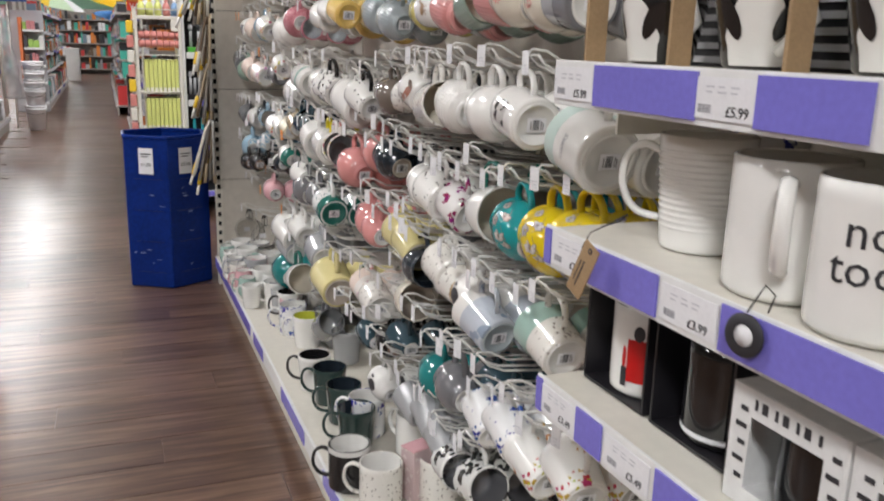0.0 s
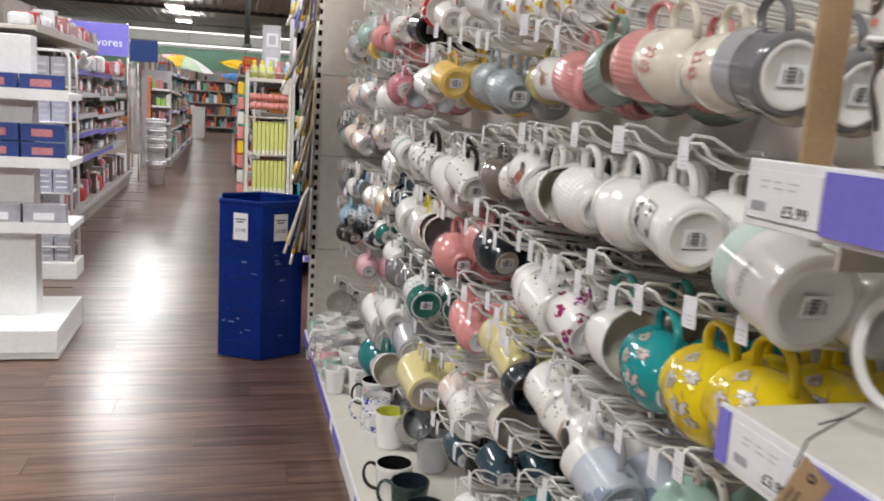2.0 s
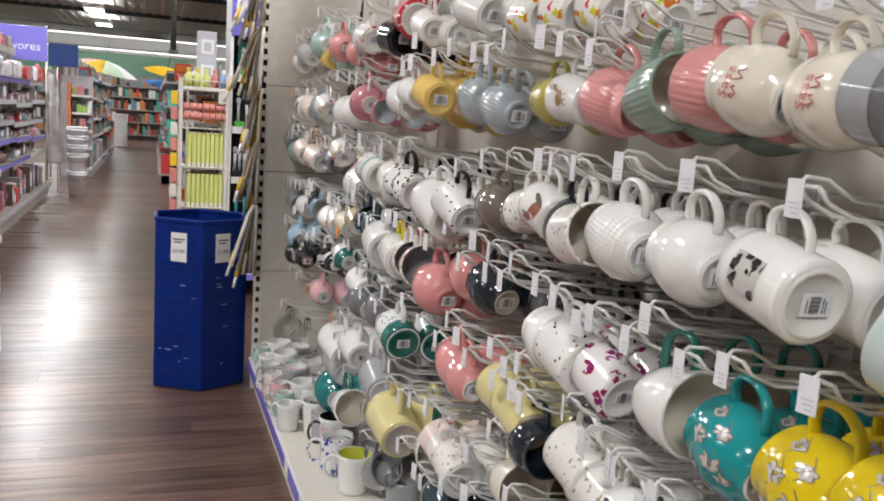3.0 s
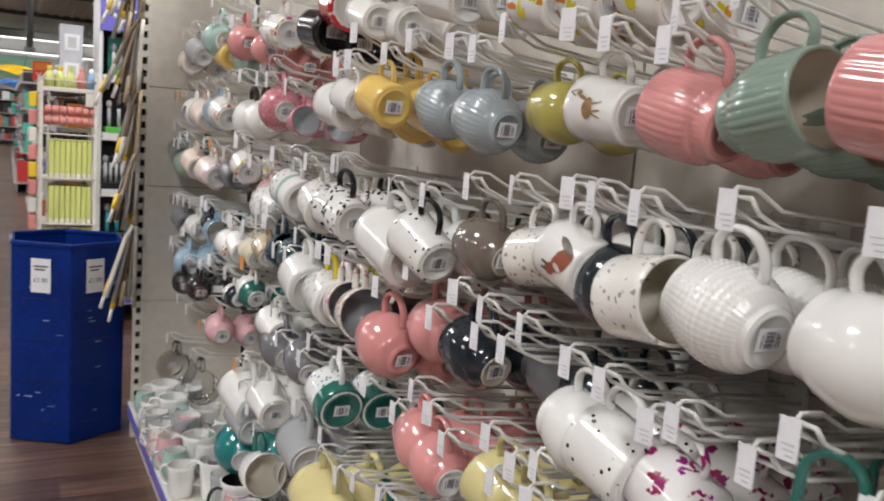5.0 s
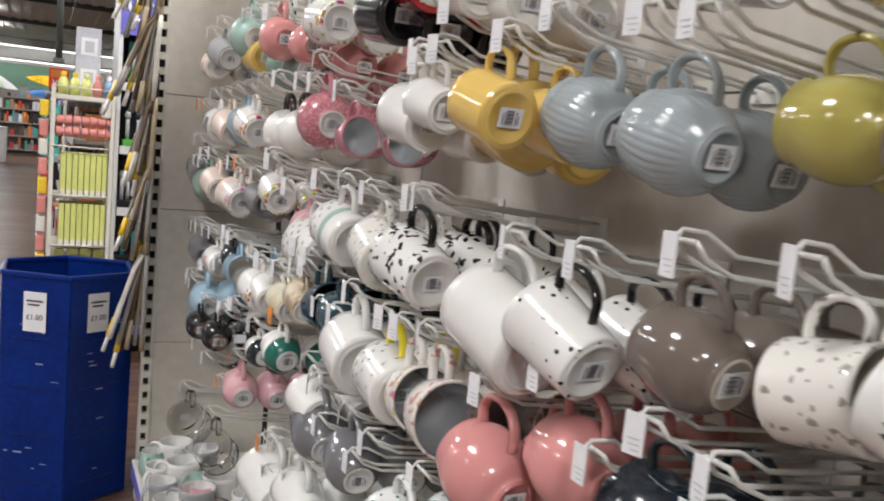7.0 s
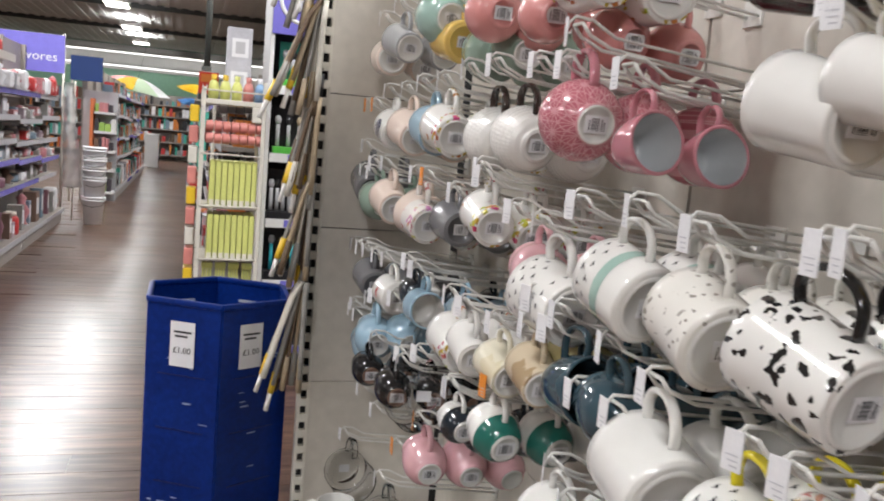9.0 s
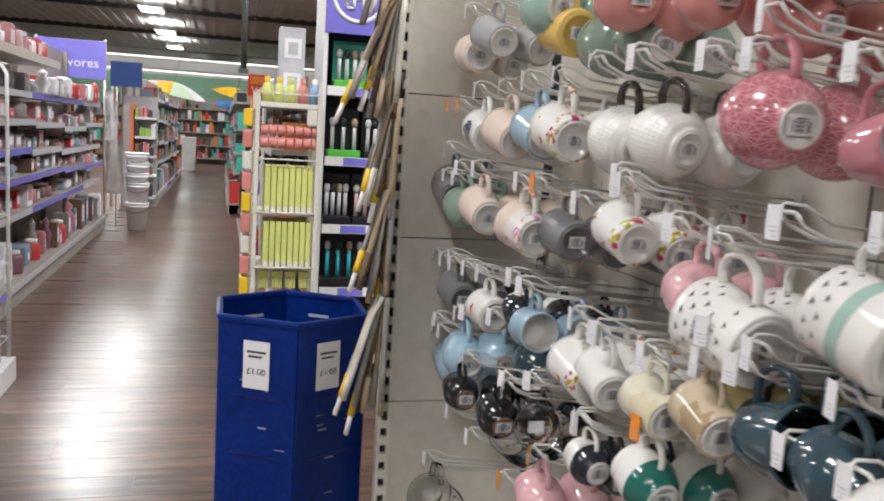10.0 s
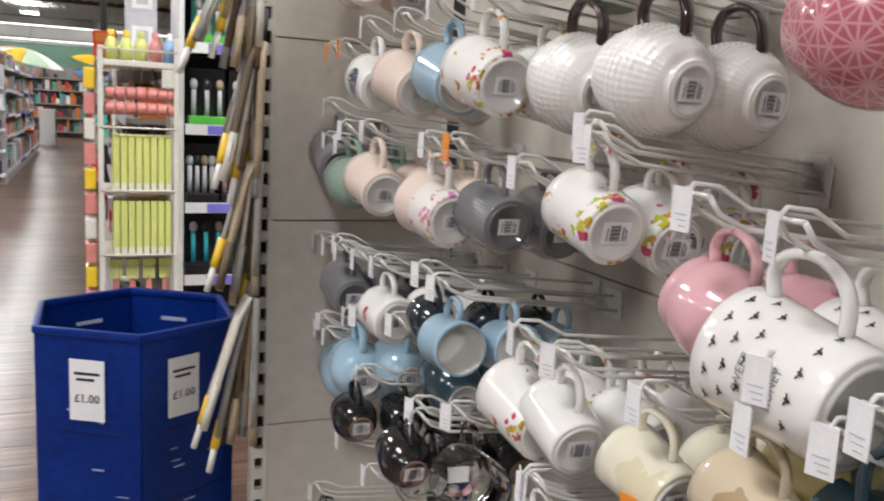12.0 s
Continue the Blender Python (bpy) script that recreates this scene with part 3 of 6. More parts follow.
def wrap_words(t, w, j, n, shape, r, h):
    """Printed words, or a brush flourish for ~, laid round the side of a mug."""
    if w == "~":
        bm = bmesh.new()
        for q, (lo, hi) in enumerate(((0.12, 0.40), (0.52, 0.86))):
            pts = []
            for i in range(19):
                u = i / 18
                a = -1.85 + 0.95 * (lo + (hi - lo) * u)
                pts.append((1.006 * r * math.cos(a), 1.006 * r * math.sin(a), h * 0.40 + 0.0055 * math.sin(9.5 * u + 2 * q) * (1 - 0.5 * u)))
            tube(bm, pts, 0.0007, 5)
        part("brush_lettering", bm, PINKINK, t)
        return
    bold = w == "Sass"
    ob = writing(w, 0.019 if bold else 0.0092, Matrix.Identity(4), PINKINK if bold else GREYINK, t, "lettering", 0.0001)
    for v in ob.data.vertices:
        a = -1.45 + v.co.x / r
        zz = h * (0.56 if bold else 0.46) + (0 if bold else 0.0125 * ((n - 1) / 2 - j)) + v.co.y
        u = max(0.0, min(1.0, zz / h))
        pr = SHAPES[shape]
        k = next((p[0] + (q[0] - p[0]) * (u - p[1]) / max(1e-6, q[1] - p[1]) for p, q in zip(pr, pr[1:]) if p[1] <= u <= q[1]), 1.0)
        rr = r * k + 0.0006 + v.co.z
        v.co = Vector((rr * math.cos(a), rr * math.sin(a), zz))


def wrapped(bm, r0, r1, h0, h1, a0, a1, n=12, shape="box", curve=None, proud=0.0006, slant=0.0):
    """A patch that lies on a tapering wall between two heights and two angles; oval trims its corners, slant leans it."""
    rows = []
    for j in range(n + 1):
        v = j / n
        half = (a1 - a0) / 2 * (math.sqrt(max(0.02, 1 - (2 * v - 1) ** 2)) if shape == "oval" else 1)
        mid, rr = (a0 + a1) / 2 + slant * (v - 0.5), r0 + (r1 - r0) * v
        if curve:
            zz = h0 + (h1 - h0) * v
            rr = proud + next(p[0] + (q[0] - p[0]) * (zz - p[1]) / (q[1] - p[1]) for p, q in zip(curve, curve[1:]) if p[1] <= zz <= q[1])
        rows.append([bm.verts.new((rr * math.cos(mid - half + 2 * half * i / n), rr * math.sin(mid - half + 2 * half * i / n), h0 + (h1 - h0) * v)) for i in range(n + 1)])
    for a, b in zip(rows, rows[1:]):
        for i in range(n):
            bm.faces.new((a[i], a[i + 1], b[i + 1], b[i])).smooth = True
    return bm


def mug(at, label, shape="straight", r=0.046, h=0.095, body=CHINA, inner=CHINA, handle=None, foot=CHINA, ribs="", two=None, group="hanging mugs", stick=True, name="mug", words=(), prints=()):
    t = thing(name, label, "mug", group, at=at)
    o, i, f, l, band = mug_meshes(shape, r, h, body, inner, handle or body, ribs, foot, two)
    part("body", o, None, t)
    if inner is not GLASS:
        part("inside", i, None, t)
    part("foot_ring", f, None, t)
    part("handle", l, None, t)
    if band:
        part("colour_band", band, None, t)
    for j, w in enumerate(words):
        wrap_words(t, w, j, len(words), shape, r, h)
    side = [(a * r, b * h) for a, b in SHAPES[shape]]
    for nm, mid, half, h0, h1, form, mat, slant in prints:
        part(nm, wrapped(bmesh.new(), r, r, h0 * h, h1 * h, mid - half, mid + half, 8, form, side, {"petal": 0.0010, "petal_outline": 0.0006, "branch": 0.0004, "flower_centre": 0.0013}.get(nm, 0.0009), slant), mat, t)
    if stick:
        tagged(part("barcode", BARS, None, part("barcode_label", STICK, None, t)), kind="stuff")
    return t


# ---- wire hooks ----
def hook_meshes(tag):
    key = ("hook", tag)
    if key not in MESHES:
        # tip at the origin, the wall 0.27 m along +x
        wires = []
        for s in (-0.011, 0.011):
            wires.append(mesh("prong", tube(bmesh.new(), [(0.268, s, -0.050), (0.05, s, -0.026), (0.022, s, -0.014), (0.012, s, -0.002)], 0.0021), WIRE))
        top = mesh("ticket_arm", tube(bmesh.new(), [(0.268, 0, -0.032), (0.06, 0, -0.012), (0.03, 0, 0.004), (0.008, 0, 0.006), (0.0, 0, -0.002), (0.0, 0, -0.008)], 0.0019), WIRE)
        plate = mesh("hook_plate", B(0.266, 0.2695, -0.018, 0.018, -0.062, -0.022, 0.001), WIRE)
        cross = mesh("crossbar", tube(bmesh.new(), [(0.012, -0.0115, -0.002), (0.012, 0.0115, -0.002)], 0.0021), WIRE)
        tick = mesh("price_ticket", B(-0.0025, -0.0012, -0.0085, 0.0085, -0.028, 0.004, 0.0005), tag)
        bm = bmesh.new()
        for k in range(3):
            box(bm, -0.0029, -0.0026, -0.0055, 0.0052 - 0.002 * k, -0.0160 - 0.0042 * k, -0.0150 - 0.0042 * k)
        MESHES[key] = (wires, top, plate, cross, tick, mesh("ticket_print", bm, PALEINK))
    return MESHES[key]


ORANGE = paint("orange_ticket", (0.78, 0.27, 0.03), 0.4)


def hook(y, z, tag=TICKET, x=0.53, ticket=True, lean=0.0):
    wires, top, plate, cross, tick, print_ = hook_meshes(tag)
    t = thing("wire_hook", "white double wire display hook with a small price ticket", "hook", "display hooks", at=pose(x, y, z))
    for w in wires:
        part("prong", w, None, t)
    part("ticket_arm", top, None, t)
    part("hook_plate", plate, None, t)
    part("crossbar", cross, None, t)
    if ticket:
        p = part("price_ticket", tick, None, t, "small white price ticket" if tag is TICKET else "small orange price ticket")
        part("ticket_print", print_, None, p)
        p.rotation_euler = (0, 0, radians(lean))
    return t


RND = random.Random(11)
DEEP = []


def hang(y, z, look_=None, n=2, tag=TICKET, tilt=18.0, twist=0.0, first=0.055, gap=0.078, ticket=True, facing=-1, **kw):
    """A hook whose tip is at (y, z), with n mugs on it; their bases face -y and droop by tilt degrees."""
    kw = dict(kw)
    hook(y, z, tag, ticket=ticket, lean=RND.uniform(-25, 25))
    r, h = kw.get("r", 0.046), kw.get("h", 0.095)
    for k in range(n):
        x = first + (gap + max(0, r - 0.046)) * k
        if x > 0.255 - r * 0.6:
            break
        wz = z - 0.024 - 0.11 * x
        dt, dw = RND.uniform(-5, 5), RND.uniform(-7, 7)
        out = r + 0.031 * (r / 0.046)
        m = Matrix.Translation((0.53 + x, y, wz)) @ Matrix.Rotation(radians((twist + dw)), 4, "Z")
        # mug axis z -> +y (opening away), handle +x -> up
        turn = Matrix(((0, 1, 0, 0), (0, 0, -facing, 0), (1, 0, 0, 0), (0, 0, 0, 1)))
        if turn.to_3x3().determinant() < 0:
            turn = Matrix(((0, -1, 0, 0), (0, 0, -facing, 0), (1, 0, 0, 0), (0, 0, 0, 1)))
        m = m @ Matrix.Rotation(radians((tilt + dt) * -facing), 4, "X") @ turn @ Matrix.Translation((-out, 0, -0.52 * h))
        if k >= 2:
            DEEP.extend((d, m) for d in mug_meshes(kw["shape"], r, h, kw["body"], kw["inner"], kw["handle"] or kw["body"], kw["ribs"], kw["foot"], None)[:4])
            continue
        mug(m, **kw)
        kw["words"] = ()

# ---- looks of the mugs ----
PALEGREY = glaze("pale_grey_glaze", (0.58, 0.60, 0.62))
GOLDM = glaze("sand_marble_glaze", (0.60, 0.50, 0.36), "blotch", (0.40, 0.29, 0.17), 20, 0.42)
CREAMM = glaze("cream_marble_glaze", (0.74, 0.70, 0.56), "blotch", (0.66, 0.60, 0.42), 20, 0.42)
SUNP = glaze("sunflower_china", (0.80, 0.79, 0.74), "flowers", (0.66, 0.40, 0.02), 60, 0.55, spread=0.12, cluster=26)
LEAFP = glaze("sprig_china", (0.79, 0.77, 0.72), "blotch", (0.33, 0.30, 0.27), 95, 0.24)
BRONZE = glaze("dark_bronze_glaze", (0.035, 0.022, 0.018))
STARP = glaze("black_star_china", (0.70, 0.70, 0.68), "blotch", (0.02, 0.02, 0.02), 40, 0.42)


PETAL, PETALDARK = paint("petal_print", (0.60, 0.55, 0.51), 0.25, vary=0.3, scale=120), paint("branch_print", (0.17, 0.12, 0.10), 0.3)
INKDOT = glaze("ink_dot_print", (0.09, 0.10, 0.17), "spots", (0.75, 0.74, 0.72), 120, 0.30)
BLOSSOM, RB = [], random.Random(14)
for cm, ch, big in ((-2.30, 0.40, 0.9), (-1.95, 0.66, 1.1), (-1.55, 0.34, 1.2), (-1.22, 0.66, 1.0), (-0.85, 0.42, 1.0), (-1.75, 0.16, 0.7), (-0.55, 0.68, 0.8)):
    for k in range(6):
        a = 2 * math.pi * (k + RB.uniform(-0.3, 0.3)) / 6 + cm
        far, ww, hh, sl = RB.uniform(0.7, 1.35) * big, RB.uniform(0.03, 0.07) * big, RB.uniform(0.03, 0.06) * big, RB.uniform(-0.12, 0.12)
        pm, ph = cm + 0.10 * far * math.cos(a), ch + 0.068 * far * math.sin(a)
        BLOSSOM.append(("petal_outline", pm + 0.008, ww + 0.014, ph - hh - 0.012, ph + hh + 0.008, "oval", PETALDARK, sl))
        BLOSSOM.append(("petal", pm, ww, ph - hh, ph + hh, "oval", PETAL, sl))
    BLOSSOM.append(("branch", cm + 0.16 * big, 0.016, ch - 0.13 * big, ch + 0.04, "box", PETALDARK, 0.35))
    BLOSSOM.append(("branch", cm - 0.14 * big, 0.014, ch - 0.10 * big, ch + 0.06, "box", PETALDARK, -0.4))
    BLOSSOM.append(("flower_centre", cm, 0.04 * big, ch - 0.024 * big, ch + 0.024 * big, "oval", PETALDARK, 0.2))
BLOSSOM = tuple(BLOSSOM)
INKBROWN = paint("dark_brown_print", (0.07, 0.04, 0.025), 0.3)
FOXRED, DEERTAN = paint("fox_red_print", (0.28, 0.08, 0.035), 0.3, vary=0.25, scale=90), paint("deer_tan_print", (0.34, 0.19, 0.08), 0.3, vary=0.3, scale=90)
REDINK = paint("red_ink_print", (0.50, 0.03, 0.03), 0.3)
CATFACE = glaze("cat_photo_print", (0.55, 0.53, 0.50), "blotch", (0.025, 0.025, 0.025), 95, 0.52)
FOX = (("fox_body", -1.35, 0.40, 0.08, 0.48, "oval", FOXRED, -0.35), ("fox_head", -1.78, 0.20, 0.36, 0.62, "oval", FOXRED, -0.1), ("fox_tail", -0.92, 0.14, 0.08, 0.56, "oval", INKBROWN, 0.35),
       ("fox_ear", -1.88, 0.05, 0.56, 0.72, "oval", INKBROWN, 0.0), ("fox_ear", -1.68, 0.05, 0.56, 0.72, "oval", INKBROWN, 0.0), ("fox_chest", -1.62, 0.10, 0.22, 0.42, "oval", PETAL, 0.1))
DEER = (("deer_body", -1.54, 0.34, 0.42, 0.62, "oval", DEERTAN, 0.0), ("deer_neck", -1.24, 0.06, 0.54, 0.76, "oval", DEERTAN, 0.12), ("deer_head", -1.12, 0.10, 0.70, 0.80, "oval", DEERTAN, 0.0),
        ("deer_leg", -1.70, 0.025, 0.24, 0.47, "box", DEERTAN, 0.14), ("deer_leg", -1.58, 0.022, 0.26, 0.47, "box", DEERTAN, -0.10), ("deer_leg", -1.33, 0.022, 0.26, 0.47, "box", DEERTAN, -0.16),
        ("antler", -1.20, 0.018, 0.79, 0.93, "box", INKBROWN, 0.10), ("antler", -1.08, 0.018, 0.79, 0.92, "box", INKBROWN, -0.12))


SWARM = []
for row, hh in enumerate((0.86, 0.72, 0.58, 0.20)):
    for k in range(6):
        mid = -2.5 + 0.42 * k + 0.2 * (row % 2)
        SWARM.append(("bee_print", mid, 0.030, hh - 0.026, hh + 0.024, "oval", INK, 0.03))
        for sw in (-0.055, 0.055):
            SWARM.append(("bee_wing", mid + sw, 0.032, hh - 0.002, hh + 0.020, "oval", INK, sw))
SWARM = tuple(SWARM)


def look_of(label, shape, body, inner=CHINA, handle=None, foot=CHINA, ribs="", two=None, words=(), prints=()):
    return dict(label=label, shape=shape, body=body, inner=inner, handle=handle, foot=foot, ribs=ribs, two=two, words=words, prints=prints)


LOOKS = {
    "peach": look_of("pale peach glazed mug hanging by its handle", "taper", PEACH),
    "inkwhite": look_of("cream china mug with a dark ink print", "taper", CHINA, prints=(("ink_print", -1.5, 0.55, 0.26, 0.80, "oval", INKDOT, 0.0),)),
    "skyflor": look_of("pale blue glazed mug hanging by its handle", "taper", SKY),
    "floral": look_of("white china mug printed with bright flowers", "taper", FLORAL),
    "wball": look_of("round white dimpled mug with a dark bronze handle", "ball", CHINA, handle=BRONZE, ribs="dimples"),
    "lace": look_of("round rose mug with an embossed star lattice and white foot", "ball", LACE, SILVER, ROSE),
    "roseopen": look_of("wide rose cup with a grey glazed inside", "cup", ROSE, PALEGREY),
    "white": look_of("plain white china mug hanging by its handle", "taper", CHINA),
    "whitest": look_of("plain white straight-sided mug", "straight", CHINA),
    "yellow": look_of("mustard yellow glazed mug with barcode label underneath", "straight", YELLOW, foot=YELLOW),
    "gblue": look_of("grey-blue fluted stoneware mug", "belly", GREYBLUE, foot=GREYBLUE, ribs="flutes"),
    "olive": look_of("olive green glazed mug with a pale unglazed foot", "belly", OLIVE, OLIVE, foot=STONE),
    "deer": look_of("white china mug with a brown deer print", "taper", CHINA, prints=DEER),
    "pinkrib": look_of("coral pink fluted mug with a stepped foot", "barrel", PINK, PINK, foot=PINK, ribs="flutes"),
    "sagerib": look_of("sage green fluted mug with a cream inside", "barrel", SAGE, CREAMC, ribs="flutes"),
    "sass": look_of("cream mug with pink brush-lettered print", "belly", CREAMC, words=("Sass", "~")),
    "dgrey": look_of("dark grey and silver banded mug", "straight", GREY, two=(0.55, 1.0, "silver_grey_glaze")),
    "grey": look_of("dark grey dimpled mug with barcode label", "taper", GREY, foot=GREY, ribs="dimples"),
    "sage": look_of("sage green glazed mug hanging by its handle", "belly", SAGE),
    "pgreen": look_of("pink and pale green sprigged china mug", "taper", PINKFL, two=(0.55, 1.0, "peach_glaze")),
    "bees": look_of("white mug printed with small black bees and words", "taper", CHINA, words=("SWEET", "AS", "HONEY"), prints=SWARM),
    "palepink": look_of("pale pink glazed mug", "belly", PALEPINK),
    "mintband": look_of("white bee print mug with a mint band", "straight", CHINA, two=(0.25, 0.6, "mint_glaze"), prints=SWARM[:36]),
    "dalm": look_of("white mug with black spots and a black handle", "taper", DALM, handle=BLACK),
    "leaf": look_of("white mug with small grey leaf sprigs", "straight", LEAFP),
    "greyin": look_of("white mug with a grey glazed inside", "taper", CHINA, GREY),
    "words": look_of("white mug with black dashes and a black handle", "taper", SPOTS, handle=BLACK),
    "taupe": look_of("brown-grey glazed belly mug with a pale foot", "belly", TAUPE, TAUPE, foot=STONE),
    "fox": look_of("white mug with a red fox print", "straight", CHINA, prints=FOX),
    "navy": look_of("slate navy glazed mug", "belly", NAVY, NAVY, foot=GREY),
    "redflor": look_of("white mug with red and grey sprigs, cream inside", "straight", LEAFP, CREAMC),
    "wtex": look_of("white mug with a diamond dimpled surface", "belly", CHINA, ribs="dimples"),
    "cat": look_of("white mug with a black and white cat print", "straight", CHINA, prints=(("photo_print", -1.36, 0.46, 0.34, 0.80, "box", CATFACE, 0.0),)),
    "coffee": look_of("white mug with a mint inside and printed words", "straight", CHINA, MINT, two=(0.58, 1.0, "pale_mint_glaze"), words=("COFFEE",)),
    "navygrey": look_of("charcoal glazed belly mug with a pale grey foot", "belly", NAVY, NAVY, foot=STONE),
    "bow": look_of("white mug with a red bow print", "straight", CHINA, prints=(("bow_print", -1.62, 0.15, 0.46, 0.60, "oval", REDINK, 0.2), ("bow_print", -1.32, 0.15, 0.48, 0.62, "oval", REDINK, -0.2))),
    "skyopen": look_of("pale blue patterned mug with a white inside", "straight", SKY),
    "sky": look_of("pale blue glazed belly mug", "belly", SKY, SKY),
    "black": look_of("glossy black belly mug with a brown clay foot", "belly", BLACK, BLACK, foot=BROWNFOOT),
    "cream": look_of("cream marbled glazed mug", "taper", CREAMM),
    "gold": look_of("sand and gold marbled glazed mug", "taper", GOLDM),
    "lemon": look_of("pale yellow glazed mug with a pale foot", "taper", LEMON, foot=STONE),
    "blackopen": look_of("dark blue-grey cup with a black inside", "cup", glaze("slate_teal_glaze", (0.035, 0.07, 0.09)), BLACK),
    "slate": look_of("dark teal-blue glazed belly mug", "belly", glaze("slate_teal_glaze", (0.035, 0.07, 0.09)), NAVY),
    "glass": look_of("clear glass mug hanging by its handle", "straight", GLASS, GLASS, GLASS, GLASS),
    "navywhite": look_of("white and navy dipped belly mug", "belly", CHINA, two=(0.0, 0.5, "slate_navy_glaze")),
    "greenwhite": look_of("white and dark green dipped mug", "belly", CHINA, two=(0.0, 0.45, "dark_green_glaze")),
    "pinkpot": look_of("round coral pink glazed mug with a ringed foot", "ball", PINK, PINK, foot=PINK),
    "greydark": look_of("dark grey glazed belly mug", "belly", GREY, GREY),
    "tealdot": look_of("white dotted mug with a dark teal dipped base", "straight", TEALDOT, foot=GREEN, two=(0.0, 0.42, "dark_green_glaze")),
    "pink": look_of("soft pink glazed mug hanging by its handle", "belly", PINK, PINK),
    "plum": look_of("white mug printed with plum coloured flowers", "straight", PURPLEFL),
    "tealfl": look_of("turquoise mug with pale flower prints", "belly", TEALFL, TEAL, prints=BLOSSOM),
    "yelfl": look_of("bright yellow mug with grey-white flower prints", "belly", YELFL, CHINA, prints=BLOSSOM),
    "creamopen": look_of("wide cream cup with a green rim", "cup", CHINA, CREAMC, GREEN),
    "marble": look_of("blue-grey marbled glazed mug", "straight", MARBLE, SILVER, foot=GREYBLUE),
    "teal": look_of("round turquoise glazed mug", "ball", TEAL, TEAL),
    "blueflor": look_of("white china mug with blue flower print", "taper", BLUEFL),
    "greyopen": look_of("dark grey mug with a pale grey inside", "straight", GREY, SILVER),
    "pinkgrey": look_of("pink sprigged cup with a grey inside", "cup", PINKFL, SILVER),
    "red": look_of("red mug with white polka dots", "straight", REDDOT),
    "blackst": look_of("glossy black straight mug with barcode label", "straight", BLACK, BLACK, foot=BLACK),
    "sunf": look_of("white mug printed with yellow sunflowers", "straight", SUNP),
    "wplain": look_of("plain white glazed belly mug", "belly", CHINA),
    "spotw": look_of("white mug with small black spots", "straight", SPOTS),
    "beesy": look_of("white bee print mug with a yellow handle", "straight", CHINA, prints=SWARM, handle=glaze("bright_yellow_glaze", (0.72, 0.60, 0.03))),
    "mint": look_of("mint green glazed mug", "belly", MINT),
    "silver": look_of("plain silver-grey glazed mug", "taper", SILVER),
    "starblk": look_of("black and white star patterned mug", "straight", STARP, GREY),
    "darkin": look_of("white mug with a dark inside", "taper", CHINA, BLACK, BLACK),
    "greengl": look_of("dark green glazed mug standing upright", "taper", glaze("bottle_green_glaze", (0.025, 0.05, 0.045)), NAVY),
    "bluewil": look_of("white and blue print china mug", "straight", BLUEFL),
    "whiteblk": look_of("black mug with a white dipped rim", "straight", BLACK, CHINA, two=(0.72, 1.0, "white_china")),
    "face": look_of("white mug with a black printed face", "belly", CHINA, prints=(("face_print", -1.40, 0.34, 0.30, 0.78, "oval", INK, 0.0), ("face_print", -0.95, 0.10, 0.62, 0.80, "oval", INK, 0.0))),
    "pebble": look_of("mid-grey mug with a pebbled relief", "taper", SILVER, SILVER, foot=SILVER, ribs="dimples"),
    "twotone": look_of("pale blue-grey mug with a white upper band", "taper", MARBLE, SILVER, foot=GREYBLUE, two=(0.62, 1.0, "white_china")),
    "tan": look_of("white and tan sprigged china mug", "taper", LEAFP, two=(0.0, 0.3, "sand_marble_glaze")),
    "seagreen": look_of("sea-green and cream mug with pale leaves", "taper", LEAFP, two=(0.55, 1.0, "mint_glaze")),
    "creamcup": look_of("wide cream cup with a stone grey inside", "cup", CREAMC, STONE),
    "limein": look_of("white mug with a lime yellow inside", "taper", CHINA, glaze("lime_glaze", (0.60, 0.62, 0.08))),
}


def hung(y, z, style, n, **kw):
    # Lower hooks get one mug more, added to block light and hide the panel.
    hang(y, z, None, 1 if style == "glass" else n + (1 if z < 1.15 else 0), **LOOKS[style], **kw)


def hung_mid(y, z, style, n=2, r=0.042, h=None, tilt=11, first=0.045, facing=-1, **kw):
    """A hook placed so that the middle of its first mug comes to (y, z)."""
    out = r * (1 + 0.031 / 0.046)
    hung(y + facing * out * math.sin(radians(tilt)), z + out * math.cos(radians(tilt)) + 0.024 + 0.11 * first, style, n, r=r, h=h or 2 * r, tilt=tilt, first=first, facing=facing, **kw)


def stand(x, y, style, r, h, rot, z=None, group="mugs on the base shelf"):
    kw = dict(LOOKS[style])
    kw["label"] = kw["label"].replace(" hanging by its handle", "") + " on the shelf"
    return mug(pose(x, y, (BASE if z is None else z) + 0.002, 0, 0, rot), r=r, h=h, group=group, **kw)


# ---- hanging mugs, row by row from the top ----
hung(2.193, 1.463, "red", 2, r=0.044, h=0.084, tilt=11, first=0.090)
hung(3.187, 1.447, "mint", 2, r=0.05, h=0.098, tilt=11, first=0.030)
hung(2.227, 1.429, "red", 2, r=0.042, h=0.08, tilt=11, first=0.030)
hung(1.856, 1.408, "white", 2, r=0.04, h=0.083, tilt=11, first=0.050)
hung(2.600, 1.407, "floral", 2, r=0.04, h=0.083, tilt=11, first=0.030)
hung(2.924, 1.413, "pinkpot", 2, r=0.044, h=0.081, tilt=11, first=0.030)
hung(1.825, 1.402, "white", 2, r=0.034, h=0.071, tilt=11, first=0.090)
hung(3.461, 1.403, "silver", 2, r=0.038, h=0.079, tilt=11, first=0.030)
hung(2.072, 1.386, "white", 2, r=0.038, h=0.079, tilt=11, first=0.070)
hung(2.104, 1.385, "white", 2, r=0.034, h=0.071, tilt=11, first=0.030)
